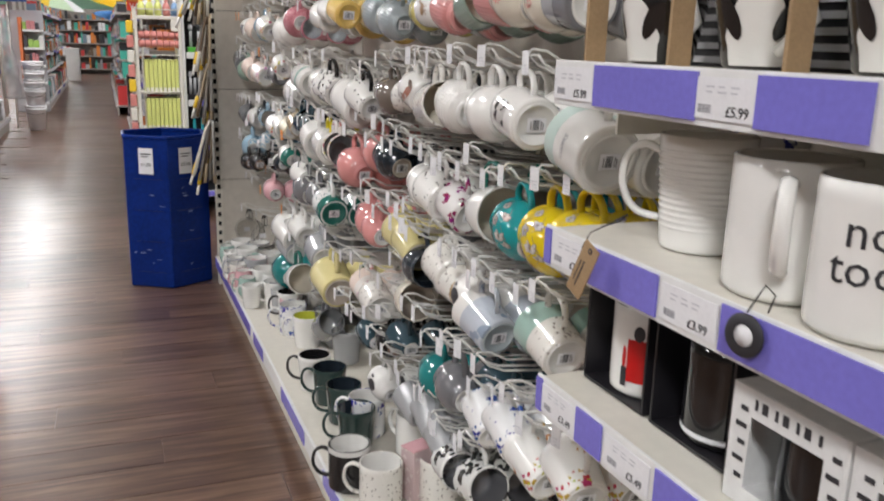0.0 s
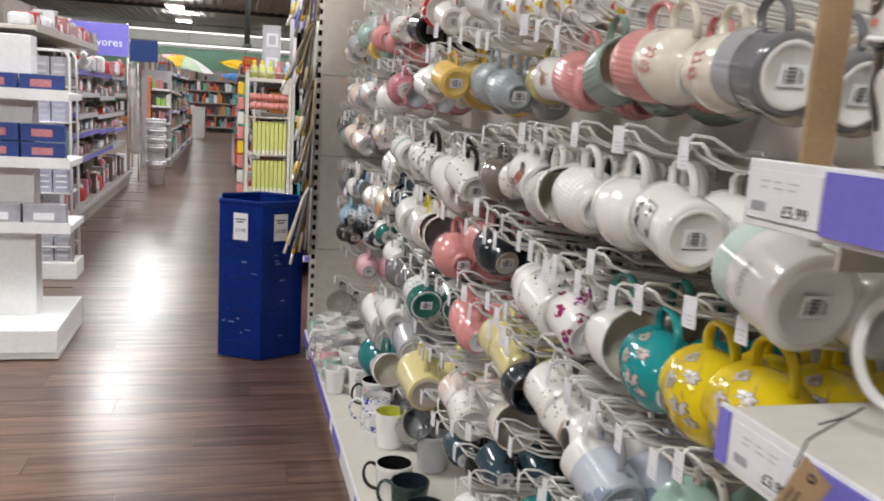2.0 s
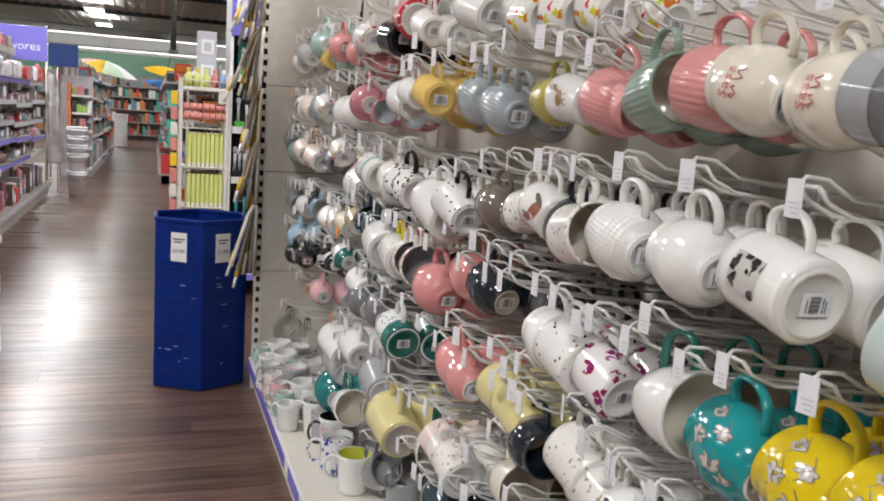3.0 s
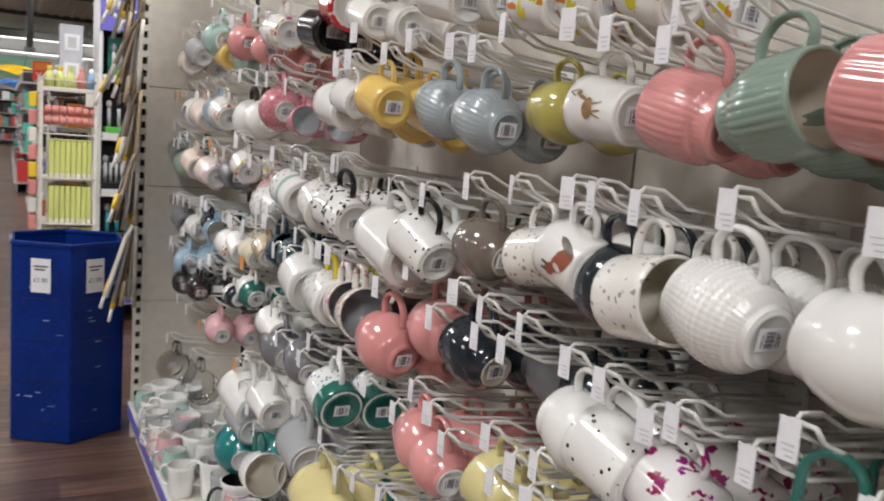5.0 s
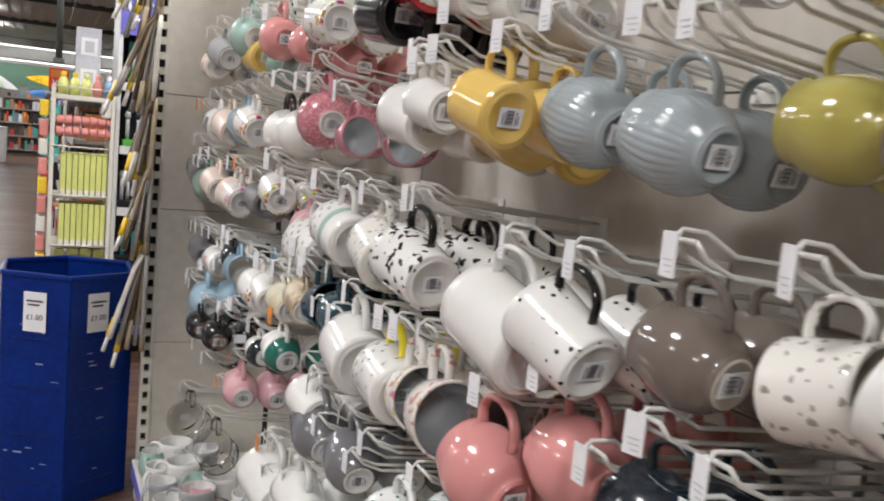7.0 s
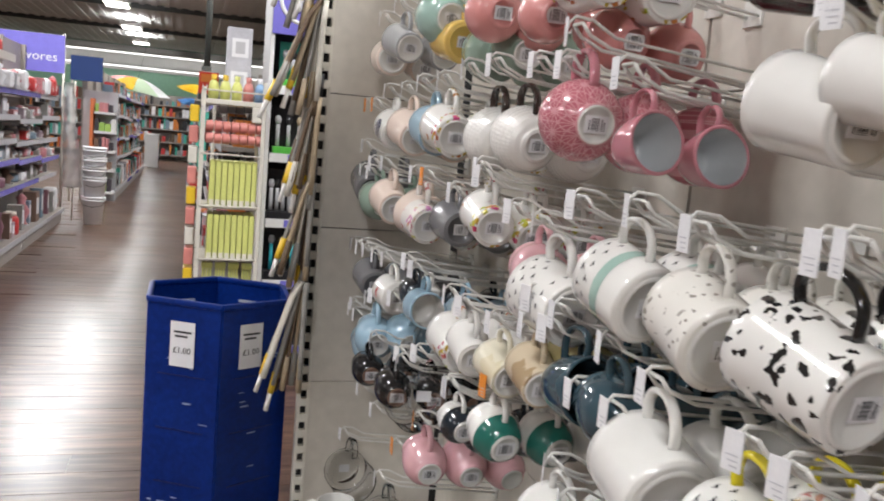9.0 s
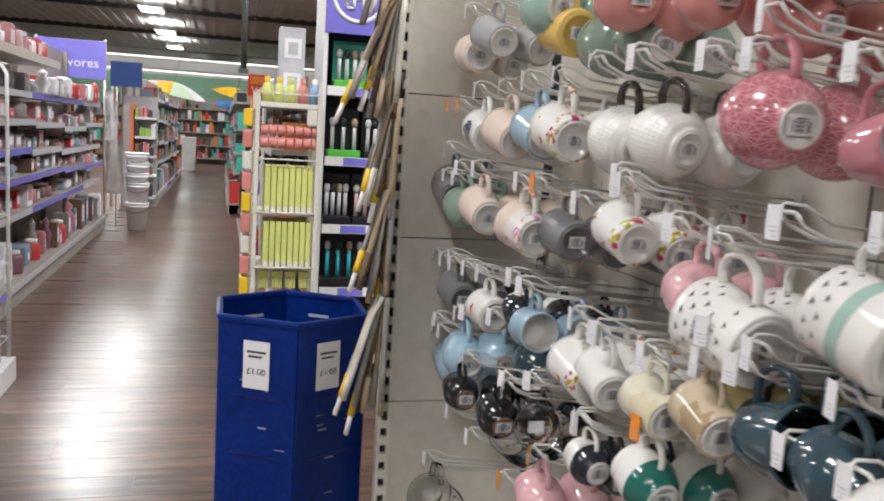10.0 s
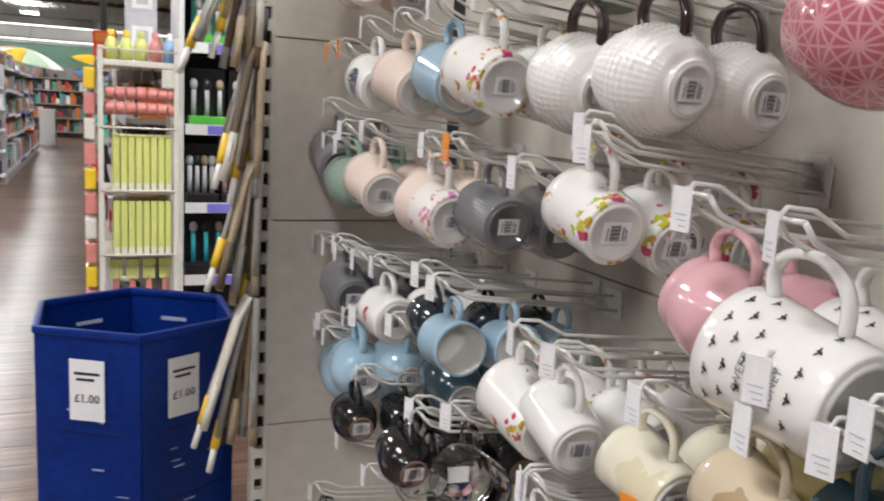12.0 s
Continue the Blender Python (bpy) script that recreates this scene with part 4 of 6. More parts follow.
hung(2.336, 1.392, "blackst", 2, r=0.04, h=0.076, tilt=11, first=0.030)
hung(3.071, 1.388, "sage", 3, r=0.05, h=0.098, tilt=11, first=0.090)
hung(3.163, 1.389, "yellow", 2, r=0.038, h=0.072, tilt=11, first=0.050)
hung(3.602, 1.391, "peach", 2, r=0.042, h=0.087, tilt=11, first=0.030)
hung(2.261, 1.366, "blackst", 2, r=0.034, h=0.065, tilt=11, first=0.070)
hung(2.724, 1.373, "pinkpot", 2, r=0.036, h=0.066, tilt=11, first=0.030)
hung(2.950, 1.374, "sage", 3, r=0.044, h=0.086, tilt=11, first=0.090)
hung(1.469, 1.364, "sunf", 2, r=0.034, h=0.065, tilt=11, first=0.070)
hung(1.545, 1.364, "sunf", 2, r=0.034, h=0.065, tilt=11, first=0.050)
hung(1.610, 1.360, "sunf", 2, r=0.034, h=0.065, tilt=11, first=0.030)
hung(2.636, 1.352, "pinkpot", 2, r=0.038, h=0.07, tilt=11, first=0.090)
hung(2.113, 1.287, "yellow", 2, r=0.052, h=0.099, tilt=11, first=0.110)
hung(1.183, 1.269, "pinkrib", 2, r=0.042, h=0.084, tilt=11, first=0.050)
hung(1.110, 1.264, "sass", 2, r=0.042, h=0.082, tilt=11, first=0.040)
hung(1.315, 1.263, "sagerib", 3, r=0.042, h=0.084, tilt=6, first=0.050, facing=1)
hung(1.654, 1.259, "olive", 3, r=0.038, h=0.074, tilt=11, first=0.100)
hung(1.901, 1.261, "gblue", 3, r=0.042, h=0.082, tilt=11, first=0.075)
hung(2.595, 1.260, "lace", 3, r=0.048, h=0.088, tilt=11, first=0.030)
hung(0.957, 1.250, "dgrey", 3, r=0.038, h=0.072, tilt=11, first=0.040)
hung(1.020, 1.253, "sass", 3, r=0.04, h=0.078, tilt=11, first=0.040)
hung(1.379, 1.250, "pinkrib", 2, r=0.04, h=0.08, tilt=11, first=0.050)
hung(1.531, 1.253, "deer", 2, r=0.036, h=0.075, tilt=11, first=0.070)
hung(1.779, 1.247, "gblue", 3, r=0.042, h=0.082, tilt=11, first=0.075)
hung(1.985, 1.248, "yellow", 2, r=0.034, h=0.065, tilt=11, first=0.010)
hung(2.133, 1.246, "white", 1, r=0.03, h=0.062, tilt=11, first=0.015)
hung(2.195, 1.246, "white", 3, r=0.038, h=0.079, tilt=11, first=0.020)
hung(2.186, 1.236, "white", 1, r=0.034, h=0.071, tilt=11, first=0.090)
hung(2.846, 1.240, "wball", 3, r=0.048, h=0.088, tilt=11, first=0.070)
hung(2.966, 1.241, "wball", 1, r=0.05, h=0.092, tilt=11, first=0.070)
hung(3.094, 1.230, "floral", 3, r=0.042, h=0.087, tilt=11, first=0.030)
hung(3.226, 1.231, "skyflor", 1, r=0.042, h=0.087, tilt=11, first=0.040)
hung(3.345, 1.224, "peach", 2, r=0.042, h=0.086, tilt=11, first=0.030)
hung(3.499, 1.226, "inkwhite", 1, r=0.041, h=0.086, tilt=11, first=0.030)
hung(2.471, 1.208, "roseopen", 2, r=0.032, h=0.054, tilt=6, first=0.030, facing=1)
hung(1.025, 1.090, "cat", 2, r=0.037, h=0.084, tilt=11, first=0.005)
hung(1.172, 1.096, "wplain", 2, r=0.044, h=0.086, tilt=11, first=0.030)
hung(1.299, 1.096, "wtex", 2, r=0.044, h=0.086, tilt=11, first=0.030)
hung(3.700, 1.104, "grey", 1, r=0.048, h=0.1, tilt=11, first=0.030)
hung(1.404, 1.086, "redflor", 2, r=0.04, h=0.076, tilt=6, first=0.020, facing=1)
hung(1.466, 1.088, "navy", 2, r=0.042, h=0.082, tilt=11, first=0.045)
hung(1.505, 1.089, "fox", 2, r=0.034, h=0.065, tilt=11, first=0.030)
hung(2.864, 1.094, "floral", 2, r=0.036, h=0.075, tilt=11, first=0.030)
hung(0.855, 1.078, "coffee", 1, r=0.044, h=0.084, tilt=11, first=0.015)
hung(1.607, 1.083, "redflor", 2, r=0.034, h=0.065, tilt=6, first=0.040, facing=1)
hung(1.708, 1.078, "taupe", 3, r=0.038, h=0.074, tilt=11, first=0.045)
hung(2.150, 1.078, "dalm", 2, r=0.038, h=0.079, tilt=11, first=0.110)
hung(2.420, 1.078, "mintband", 2, r=0.04, h=0.076, tilt=11, first=0.020)
hung(2.857, 1.084, "floral", 2, r=0.034, h=0.071, tilt=11, first=0.090)
hung(3.475, 1.072, "peach", 2, r=0.042, h=0.088, tilt=11, first=0.030)
hung(1.935, 1.055, "whitest", 1, r=0.045, h=0.110, tilt=18, first=0.025)
hung(2.174, 1.075, "dalm", 1, r=0.044, h=0.092, tilt=11, first=0.030)
hung(2.321, 1.069, "leaf", 2, r=0.042, h=0.08, tilt=11, first=0.040)
hung(3.598, 1.068, "sage", 1, r=0.044, h=0.086, tilt=11, first=0.030)
hung(1.825, 1.056, "words", 2, r=0.038, h=0.084, tilt=18, first=0.020)
hung(3.147, 1.065, "grey", 2, r=0.038, h=0.079, tilt=11, first=0.070, tag=ORANGE)
hung(3.225, 1.064, "pgreen", 2, r=0.042, h=0.087, tilt=11, first=0.030)
hung(1.859, 0.951, "pinkpot", 2, r=0.046, h=0.085, tilt=11, first=0.070)
hung(2.559, 0.947, "blackopen", 2, r=0.04, h=0.078, tilt=6, first=0.030, facing=1)
hung(2.636, 0.950, "lemon", 1, r=0.036, h=0.075, tilt=11, first=0.090)
hung(2.444, 0.940, "slate", 2, r=0.036, h=0.071, tilt=11, first=0.030)
hung(2.102, 0.926, "pinkgrey", 2, r=0.046, h=0.078, tilt=6, first=0.030, facing=1)
hung(2.360, 0.926, "whitest", 2, r=0.048, h=0.091, tilt=11, first=0.030)
hung(2.581, 0.926, "slate", 1, r=0.036, h=0.071, tilt=11, first=0.070)
hung(2.175, 0.918, "pinkgrey", 2, r=0.042, h=0.071, tilt=6, first=0.030, facing=1)
hung(2.225, 0.919, "beesy", 2, r=0.044, h=0.084, tilt=11, first=0.030)
hung(2.643, 0.915, "gold", 2, r=0.032, h=0.067, tilt=11, first=0.030)
hung(1.961, 0.905, "pinkpot", 1, r=0.05, h=0.092, tilt=11, first=0.040)
hung(3.225, 0.900, "navy", 2, r=0.03, h=0.059, tilt=11, first=0.030)
hung(2.755, 0.892, "cream", 2, r=0.032, h=0.067, tilt=11, first=0.030)
hung(2.886, 0.887, "white", 2, r=0.034, h=0.071, tilt=11, first=0.030)
hung(2.958, 0.889, "floral", 2, r=0.04, h=0.083, tilt=11, first=0.030)
hung(3.172, 0.894, "skyopen", 2, r=0.034, h=0.065, tilt=6, first=0.030, facing=1)
hung(3.403, 0.876, "bow", 2, r=0.036, h=0.068, tilt=11, first=0.030)
hung(3.612, 0.875, "grey", 2, r=0.04, h=0.083, tilt=11, first=0.030)
hung(2.750, 0.805, "greenwhite", 2, r=0.036, h=0.071, tilt=11, first=0.030, tag=ORANGE)
hung(3.316, 0.810, "slate", 2, r=0.046, h=0.09, tilt=11, first=0.110)
hung(1.816, 0.790, "pink", 2, r=0.042, h=0.084, tilt=11, first=0.030)
hung(1.765, 0.775, "pink", 2, r=0.040, h=0.08, tilt=11, first=0.030)
hung(3.489, 0.780, "sky", 2, r=0.044, h=0.086, tilt=11, first=0.090)
hung(2.537, 0.775, "white", 2, r=0.038, h=0.079, tilt=11, first=0.030)
hung(3.539, 0.767, "sky", 2, r=0.048, h=0.094, tilt=11, first=0.030)
hung(2.090, 0.762, "tealdot", 2, r=0.04, h=0.076, tilt=11, first=0.000)
hung(2.339, 0.756, "greydark", 2, r=0.042, h=0.082, tilt=11, first=0.030)
hung(2.493, 0.752, "greydark", 2, r=0.046, h=0.09, tilt=11, first=0.030)
hung(2.916, 0.750, "navy", 2, r=0.034, h=0.067, tilt=11, first=0.070)
hung(2.918, 0.754, "navywhite", 2, r=0.03, h=0.059, tilt=11, first=0.030)
hung(3.104, 0.754, "glass", 2, r=0.04, h=0.076, tilt=6, first=0.030, facing=1)
hung(3.222, 0.720, "black", 2, r=0.036, h=0.071, tilt=11, first=0.000)
hung(3.700, 0.718, "sky", 2, r=0.054, h=0.106, tilt=11, first=0.070)
hung(3.215, 0.706, "glass", 2, r=0.042, h=0.08, tilt=6, first=0.030, facing=1)
hung(3.453, 0.693, "black", 2, r=0.036, h=0.071, tilt=11, first=0.000)
hung(3.071, 0.642, "palepink", 2, r=0.04, h=0.078, tilt=11, first=0.030, tag=ORANGE)
hung(2.315, 0.601, "silver", 2, r=0.05, h=0.104, tilt=11, first=0.030)
hung(2.559, 0.605, "white", 2, r=0.044, h=0.092, tilt=11, first=0.030)
hung(2.731, 0.578, "white", 2, r=0.056, h=0.116, tilt=11, first=0.030)
hung(2.076, 0.559, "creamopen", 2, r=0.056, h=0.095, tilt=6, first=0.090, facing=1)
hung(2.172, 0.559, "lemon", 2, r=0.056, h=0.116, tilt=11, first=0.030)
hung(2.733, 0.509, "silver", 2, r=0.046, h=0.096, tilt=11, first=0.030)
hung(2.649, 0.485, "teal", 2, r=0.062, h=0.114, tilt=11, first=0.090)
hung(2.585, 0.459, "creamopen", 2, r=0.05, h=0.085, tilt=6, first=0.010, facing=1)
hung(2.802, 0.442, "teal", 2, r=0.064, h=0.118, tilt=11, first=0.030)
hung(3.318, 0.430, "glass", 2, r=0.05, h=0.095, tilt=6, first=0.030, facing=1)
hung(3.715, 0.379, "glass", 2, r=0.056, h=0.106, tilt=6, first=0.030, facing=1)
hung_mid(2.652, 0.932, "bees", 1, r=0.048, h=0.098)
hung_mid(2.735, 0.950, "palepink", 1, r=0.040, h=0.078, first=0.06)
hung_mid(2.535, 0.975, "redflor", 1, r=0.034, h=0.066, tilt=6, first=0.15, facing=1)
hung_mid(1.735, 0.845, "navygrey", 1, r=0.043, h=0.084, first=0.055)
hung_mid(1.665, 0.835, "greydark", 2, r=0.040, h=0.084, first=0.13)
hung_mid(1.580, 0.832, "navy", 2, r=0.041, h=0.084, first=0.13)
hung_mid(1.530, 0.700, "greydark", 1, r=0.038, h=0.078, first=0.14)
hung_mid(0.998, 0.831, "yelfl", 2, r=0.048, h=0.092)
hung_mid(0.912, 0.842, "yelfl", 2, r=0.047, h=0.090)
hung_mid(1.101, 0.824, "tealfl", 2, r=0.045, h=0.088)
hung_mid(1.208, 0.834, "creamopen", 2, r=0.048, h=0.082, tilt=6, facing=1)
hung_mid(1.495, 0.826, "wplain", 2, r=0.042, h=0.082)
hung_mid(1.440, 0.822, "spotw", 1, r=0.041, h=0.080)
hung_mid(1.378, 0.811, "plum", 2, r=0.037, h=0.084, tilt=16, first=0.06)
hung_mid(1.630, 0.700, "lemon", 2, r=0.041, h=0.088)
hung_mid(1.575, 0.688, "lemon", 2, r=0.040, h=0.086)
hung_mid(1.520, 0.660, "navy", 2, r=0.042, h=0.084, tilt=6, facing=1)
hung_mid(1.386, 0.692, "leaf", 2, r=0.041, h=0.084)
hung_mid(1.330, 0.675, "tan", 1, r=0.038, h=0.078)
hung_mid(1.270, 0.670, "face", 2, r=0.039, h=0.078)
hung_mid(1.215, 0.645, "twotone", 1, r=0.042, h=0.092, tilt=20)
hung_mid(0.985, 0.687, "seagreen", 2, r=0.042, h=0.084)
hung_mid(1.590, 0.572, "creamcup", 2, r=0.043, h=0.076, tilt=6, facing=1)
hung_mid(1.900, 0.503, "pgreen", 2, r=0.041, h=0.084)
hung_mid(1.835, 0.492, "leaf", 2, r=0.040, h=0.080)
hung_mid(1.417, 0.463, "teal", 2, r=0.044, h=0.082)
hung_mid(1.325, 0.478, "greydark", 2, r=0.045, h=0.088)
hung_mid(1.240, 0.500, "slate", 2, r=0.044, h=0.086, first=0.10)
hung_mid(1.196, 0.470, "blueflor", 2, r=0.038, h=0.078, tilt=20)
hung_mid(1.104, 0.492, "blueflor", 2, r=0.038, h=0.078, tilt=20)
hung_mid(1.013, 0.483, "floral", 2, r=0.040, h=0.082, tilt=20)
hung_mid(0.907, 0.515, "floral", 2, r=0.040, h=0.082, tilt=20)
hung_mid(1.559, 0.347, "pebble", 2, r=0.036, h=0.076, tilt=24)
hung_mid(1.460, 0.356, "pebble", 2, r=0.036, h=0.076, tilt=24)
hung_mid(1.375, 0.335, "pebble", 2, r=0.036, h=0.076, tilt=24)
hung_mid(1.320, 0.318, "starblk", 2, r=0.039, h=0.074, tilt=10, facing=1)
hung_mid(1.213, 0.340, "starblk", 2, r=0.039, h=0.074, tilt=10, facing=1)
hung_mid(1.760, 0.310, "face", 2, r=0.038, h=0.074, tilt=24)
hung_mid(1.953, 0.360, "blackopen", 2, r=0.038, h=0.072, first=0.07)
hung_mid(1.690, 0.437, "blackopen", 2, r=0.038, h=0.072, first=0.07)
hung_mid(1.800, 0.400, "black", 2, r=0.038, h=0.072, first=0.07)
hung_mid(2.340, 0.262, "greyopen", 1, r=0.042, h=0.082, tilt=30, facing=1)

# ---- the furthest mugs on each hook, as one mass of stock ----
pile, pile_mats = bmesh.new(), []
for data, m in DEEP:
    before = len(pile.faces)
    copy = data.copy()
    copy.transform(m)
    pile.from_mesh(copy)
    bpy.data.meshes.remove(copy)
    pile.faces.ensure_lookup_table()
    mat = data.materials[0]
    if mat not in pile_mats:
        pile_mats.append(mat)
    for f in pile.faces[before:]:
        f.material_index = pile_mats.index(mat)
pile_data = bpy.data.meshes.new("mug_stock")
pile.to_mesh(pile_data)
pile.free()
for mat in pile_mats:
    pile_data.materials.append(mat)
tagged(new("mug_stock", pile_data), "assorted glazed mugs deep on the hooks by the back panel", "mugs", kind="stuff")

# ---- spare hooks with tickets ----
for y, z in ((3.70, 1.20), (3.62, 1.20), (2.69, 1.23), (2.61, 1.225), (1.72, 1.24), (1.39, 1.225), (1.47, 1.24), (3.70, 1.045), (3.62, 1.045), (2.98, 1.05), (3.75, 0.86),
             (3.68, 0.86), (3.60, 0.865), (3.5, 0.87), (3.66, 0.70), (3.72, 0.70), (2.3, 0.70), (2.45, 0.70), (1.6, 0.905), (1.5, 0.75), (1.6, 0.75), (1.72, 0.75),
             (3.2, 0.546), (3.4, 0.55), (3.55, 0.55), (2.78, 0.55), (1.3, 0.60), (1.45, 0.60), (1.9, 0.60), (2.0, 0.58), (2.6, 0.55), (1.2, 0.45), (1.4, 0.45), (1.65, 0.45), (1.9, 0.45),
             (1.02, 0.765), (1.10, 0.76), (1.17, 0.765), (1.25, 0.76), (1.32, 0.762), (1.05, 0.60), (1.16, 0.605), (1.52, 0.60), (1.68, 0.60), (1.15, 0.912), (1.25, 0.91), (1.33, 0.915),
             (1.55, 0.45), (1.76, 0.455), (2.06, 0.46), (2.16, 0.60), (1.98, 0.745), (1.87, 0.74), (2.25, 0.745), (2.42, 0.88), (2.5, 0.875), (1.66, 0.905), (1.78, 0.90)):
    hook(y, z, ORANGE if (y, z) in ((3.70, 1.20), (3.62, 1.20), (2.78, 0.55), (3.2, 0.546)) else TICKET)

# ---- small mugs on the base shelf ----
stand(0.493, 2.154, "darkin", r=0.046, h=0.101, rot=150)
stand(0.511, 2.052, "greengl", r=0.046, h=0.101, rot=150)
stand(0.517, 1.928, "greengl", r=0.046, h=0.101, rot=160)
stand(0.509, 1.783, "greengl", r=0.046, h=0.101, rot=170)
stand(0.552, 1.839, "bluewil", r=0.046, h=0.101, rot=150)
stand(0.444, 1.609, "whiteblk", r=0.046, h=0.101, rot=160)
stand(0.485, 1.509, "leaf", r=0.046, h=0.101, rot=150)
stand(0.549, 2.496, "limein", r=0.046, h=0.101, rot=160)
stand(0.530, 2.625, "bluewil", r=0.046, h=0.101, rot=170)
stand(0.551, 2.772, "darkin", r=0.046, h=0.101, rot=190)
stand(0.642, 2.777, "leaf", r=0.046, h=0.101, rot=60)
stand(0.528, 2.914, "white", r=0.046, h=0.101, rot=150)
stand(0.613, 2.923, "white", r=0.046, h=0.101, rot=60)
stand(0.519, 3.100, "white", r=0.046, h=0.101, rot=150)
stand(0.514, 3.264, "silver", r=0.046, h=0.101, rot=150)
stand(0.508, 3.444, "white", r=0.046, h=0.101, rot=150)
stand(0.506, 3.589, "white", r=0.046, h=0.101, rot=150)
stand(0.569, 3.522, "silver", r=0.046, h=0.101, rot=150)
stand(0.583, 3.331, "white", r=0.046, h=0.101, rot=60)
stand(0.588, 3.119, "sage", r=0.046, h=0.101, rot=60)
stand(0.634, 1.711, "whitest", r=0.046, h=0.101, rot=120)
stand(0.633, 2.325, "silver", r=0.046, h=0.101, rot=60)
stand(0.624, 2.538, "greyopen", r=0.046, h=0.101, rot=60)
stand(0.612, 1.489, "leaf", r=0.046, h=0.101, rot=120)
for k in range(7):
    stand(0.445 + 0.002 * (k % 3), 2.95 + 0.105 * k, ("white", "mint", "palepink", "leaf", "silver", "white", "mint")[k], 0.036, 0.082, 140 + 17 * k)
for k in range(9):
    stand(0.535 + 0.006 * (k % 2), 2.62 + 0.115 * k, ("glass", "palepink", "silver", "greydark", "whitest", "glass", "palepink", "mint", "white")[k], 0.038, 0.086, 60 + 23 * k)
for k in range(8):
    stand(0.63 + 0.006 * (k % 2), 2.45 + 0.13 * k, ("greydark", "white", "glass", "silver", "white", "navy", "white", "glass")[k], 0.04, 0.09, 20 + 31 * k)

gift = thing("gift_box", "pale pink patterned cardboard gift box on the base shelf", "box", at=pose(0.575, 1.520, BASE + 0.001, 0, 0, 20))
part("carton", B(-0.034, 0.034, -0.022, 0.022, 0, 0.118, 0.002), glaze("pink_carton", (0.60, 0.46, 0.46), "blotch", (0.70, 0.60, 0.58), 60, 0.3, rough=0.4), gift)
part("lid_flap", B(-0.0345, 0.0345, -0.0225, 0.0225, 0.1185, 0.121, 0.001), PALEPINK, gift)

# ---- goods on the near shelves ----
def stand_up(x, y, z, style, r, h, rot, label, **kw):
    d = dict(LOOKS[style])
    d["label"] = label
    d.update(kw)
    return mug(pose(x, y, z, 0, 0, rot), r=r, h=h, group="mugs on the shelf", stick=False, **d)


tall = stand_up(0.548, 0.662, 0.9075, "white", 0.0475, 0.112, 140, "tall white ribbed mug with a big handle and paper tag")
bm = bmesh.new()
for k in range(13):
    rr = 0.0475 * (0.872 + 0.0088 * k) + 0.0006
    lathe(bm, [(rr - 0.001, 0.021 + 0.0062 * k), (rr + 0.0007, 0.0225 + 0.0062 * k), (rr + 0.0004, 0.024 + 0.0062 * k), (rr - 0.001, 0.026 + 0.0062 * k)], 32)
part("rib", bm, CHINA, tall)
second = stand_up(0.513, 0.512, 0.9075, "whitest", 0.049, 0.112, 222, "large white square-shouldered mug with a round black tag")
third = stand_up(0.503, 0.411, 0.9075, "whitest", 0.049, 0.110, 10, "large white mug with black lettering")
stand_up(0.66, 0.70, 0.9075, "bluewil", 0.042, 0.125, 80, "tall white mug with a blue print at the back")
stand_up(0.66, 0.58, 0.9075, "whitest", 0.046, 0.11, 60, "plain white mug at the back of the shelf")
stand_up(0.64, 0.45, 0.9075, "whitest", 0.046, 0.11, 60, "plain white mug at the back of the shelf")
for txt, dz in (("no", 0.078), ("today", 0.052)):
    ob = writing(txt, 0.034, Matrix.Identity(4), INK, third, "lettering", 0.0002)
    for v in ob.data.vertices:
        a = math.radians(216) + (v.co.x + (0.006 if txt == "today" else -0.006)) / 0.0495
        rr = 0.0494 + v.co.z
        v.co = Vector((rr * math.cos(a - math.radians(10)), rr * math.sin(a - math.radians(10)), dz + v.co.y))

KRAFT = paint("kraft_card", (0.36, 0.24, 0.13), 0.7, vary=0.12, scale=30)
TWINE = paint("black_twine", (0.03, 0.028, 0.025), 0.8)
tag = thing("paper_tag", "brown kraft paper tag tied on black twine", "tag")
part("card", B(-0.0007, 0.0007, -0.0115, 0.0115, -0.034, 0.026, 0.0006, pose(0.421, 0.672, 0.893, 26, 0, 8)), KRAFT, tag)
part("eyelet", lathe(bmesh.new(), [(0.0014, -0.001), (0.0032, -0.001), (0.0032, 0.001), (0.0014, 0.001)], 12, pose(0.421, 0.672, 0.893, 26, 0, 8) @ pose(0, 0, 0.019, 0, 90, 0)), INK, tag)
part("twine", tube(bmesh.new(), [(0.421, 0.678, 0.911), (0.437, 0.690, 0.922), (0.470, 0.703, 0.928), (0.492, 0.709, 0.934), (0.488, 0.715, 0.926), (0.465, 0.715, 0.921)], 0.0007), TWINE, tag)
part("tag_print", B(-0.0010, -0.0008, 0.0055, 0.0068, -0.020, 0.004, 0, pose(0.421, 0.672, 0.893, 26, 0, 8)), INK, tag)
part("tag_print", B(-0.0010, -0.0008, 0.0005, 0.0022, -0.024, 0.006, 0, pose(0.421, 0.672, 0.893, 26, 0, 8)), INK, tag)
disc = thing("round_tag", "round black tag with a white centre on twine", "tag")
part("rim", lathe(bmesh.new(), [(0.009, -0.002), (0.016, -0.002), (0.0175, 0), (0.016, 0.002), (0.009, 0.002), (0.009, -0.002)], 24, pose(0.434, 0.463, 0.893, 0, 90, 12)), INK, disc)
part("centre", lathe(bmesh.new(), [(0, -0.0012), (0.0088, -0.0012), (0.0088, 0.0012), (0, 0.0012)], 20, pose(0.434, 0.463, 0.893, 0, 90, 12)), TICKET, disc)
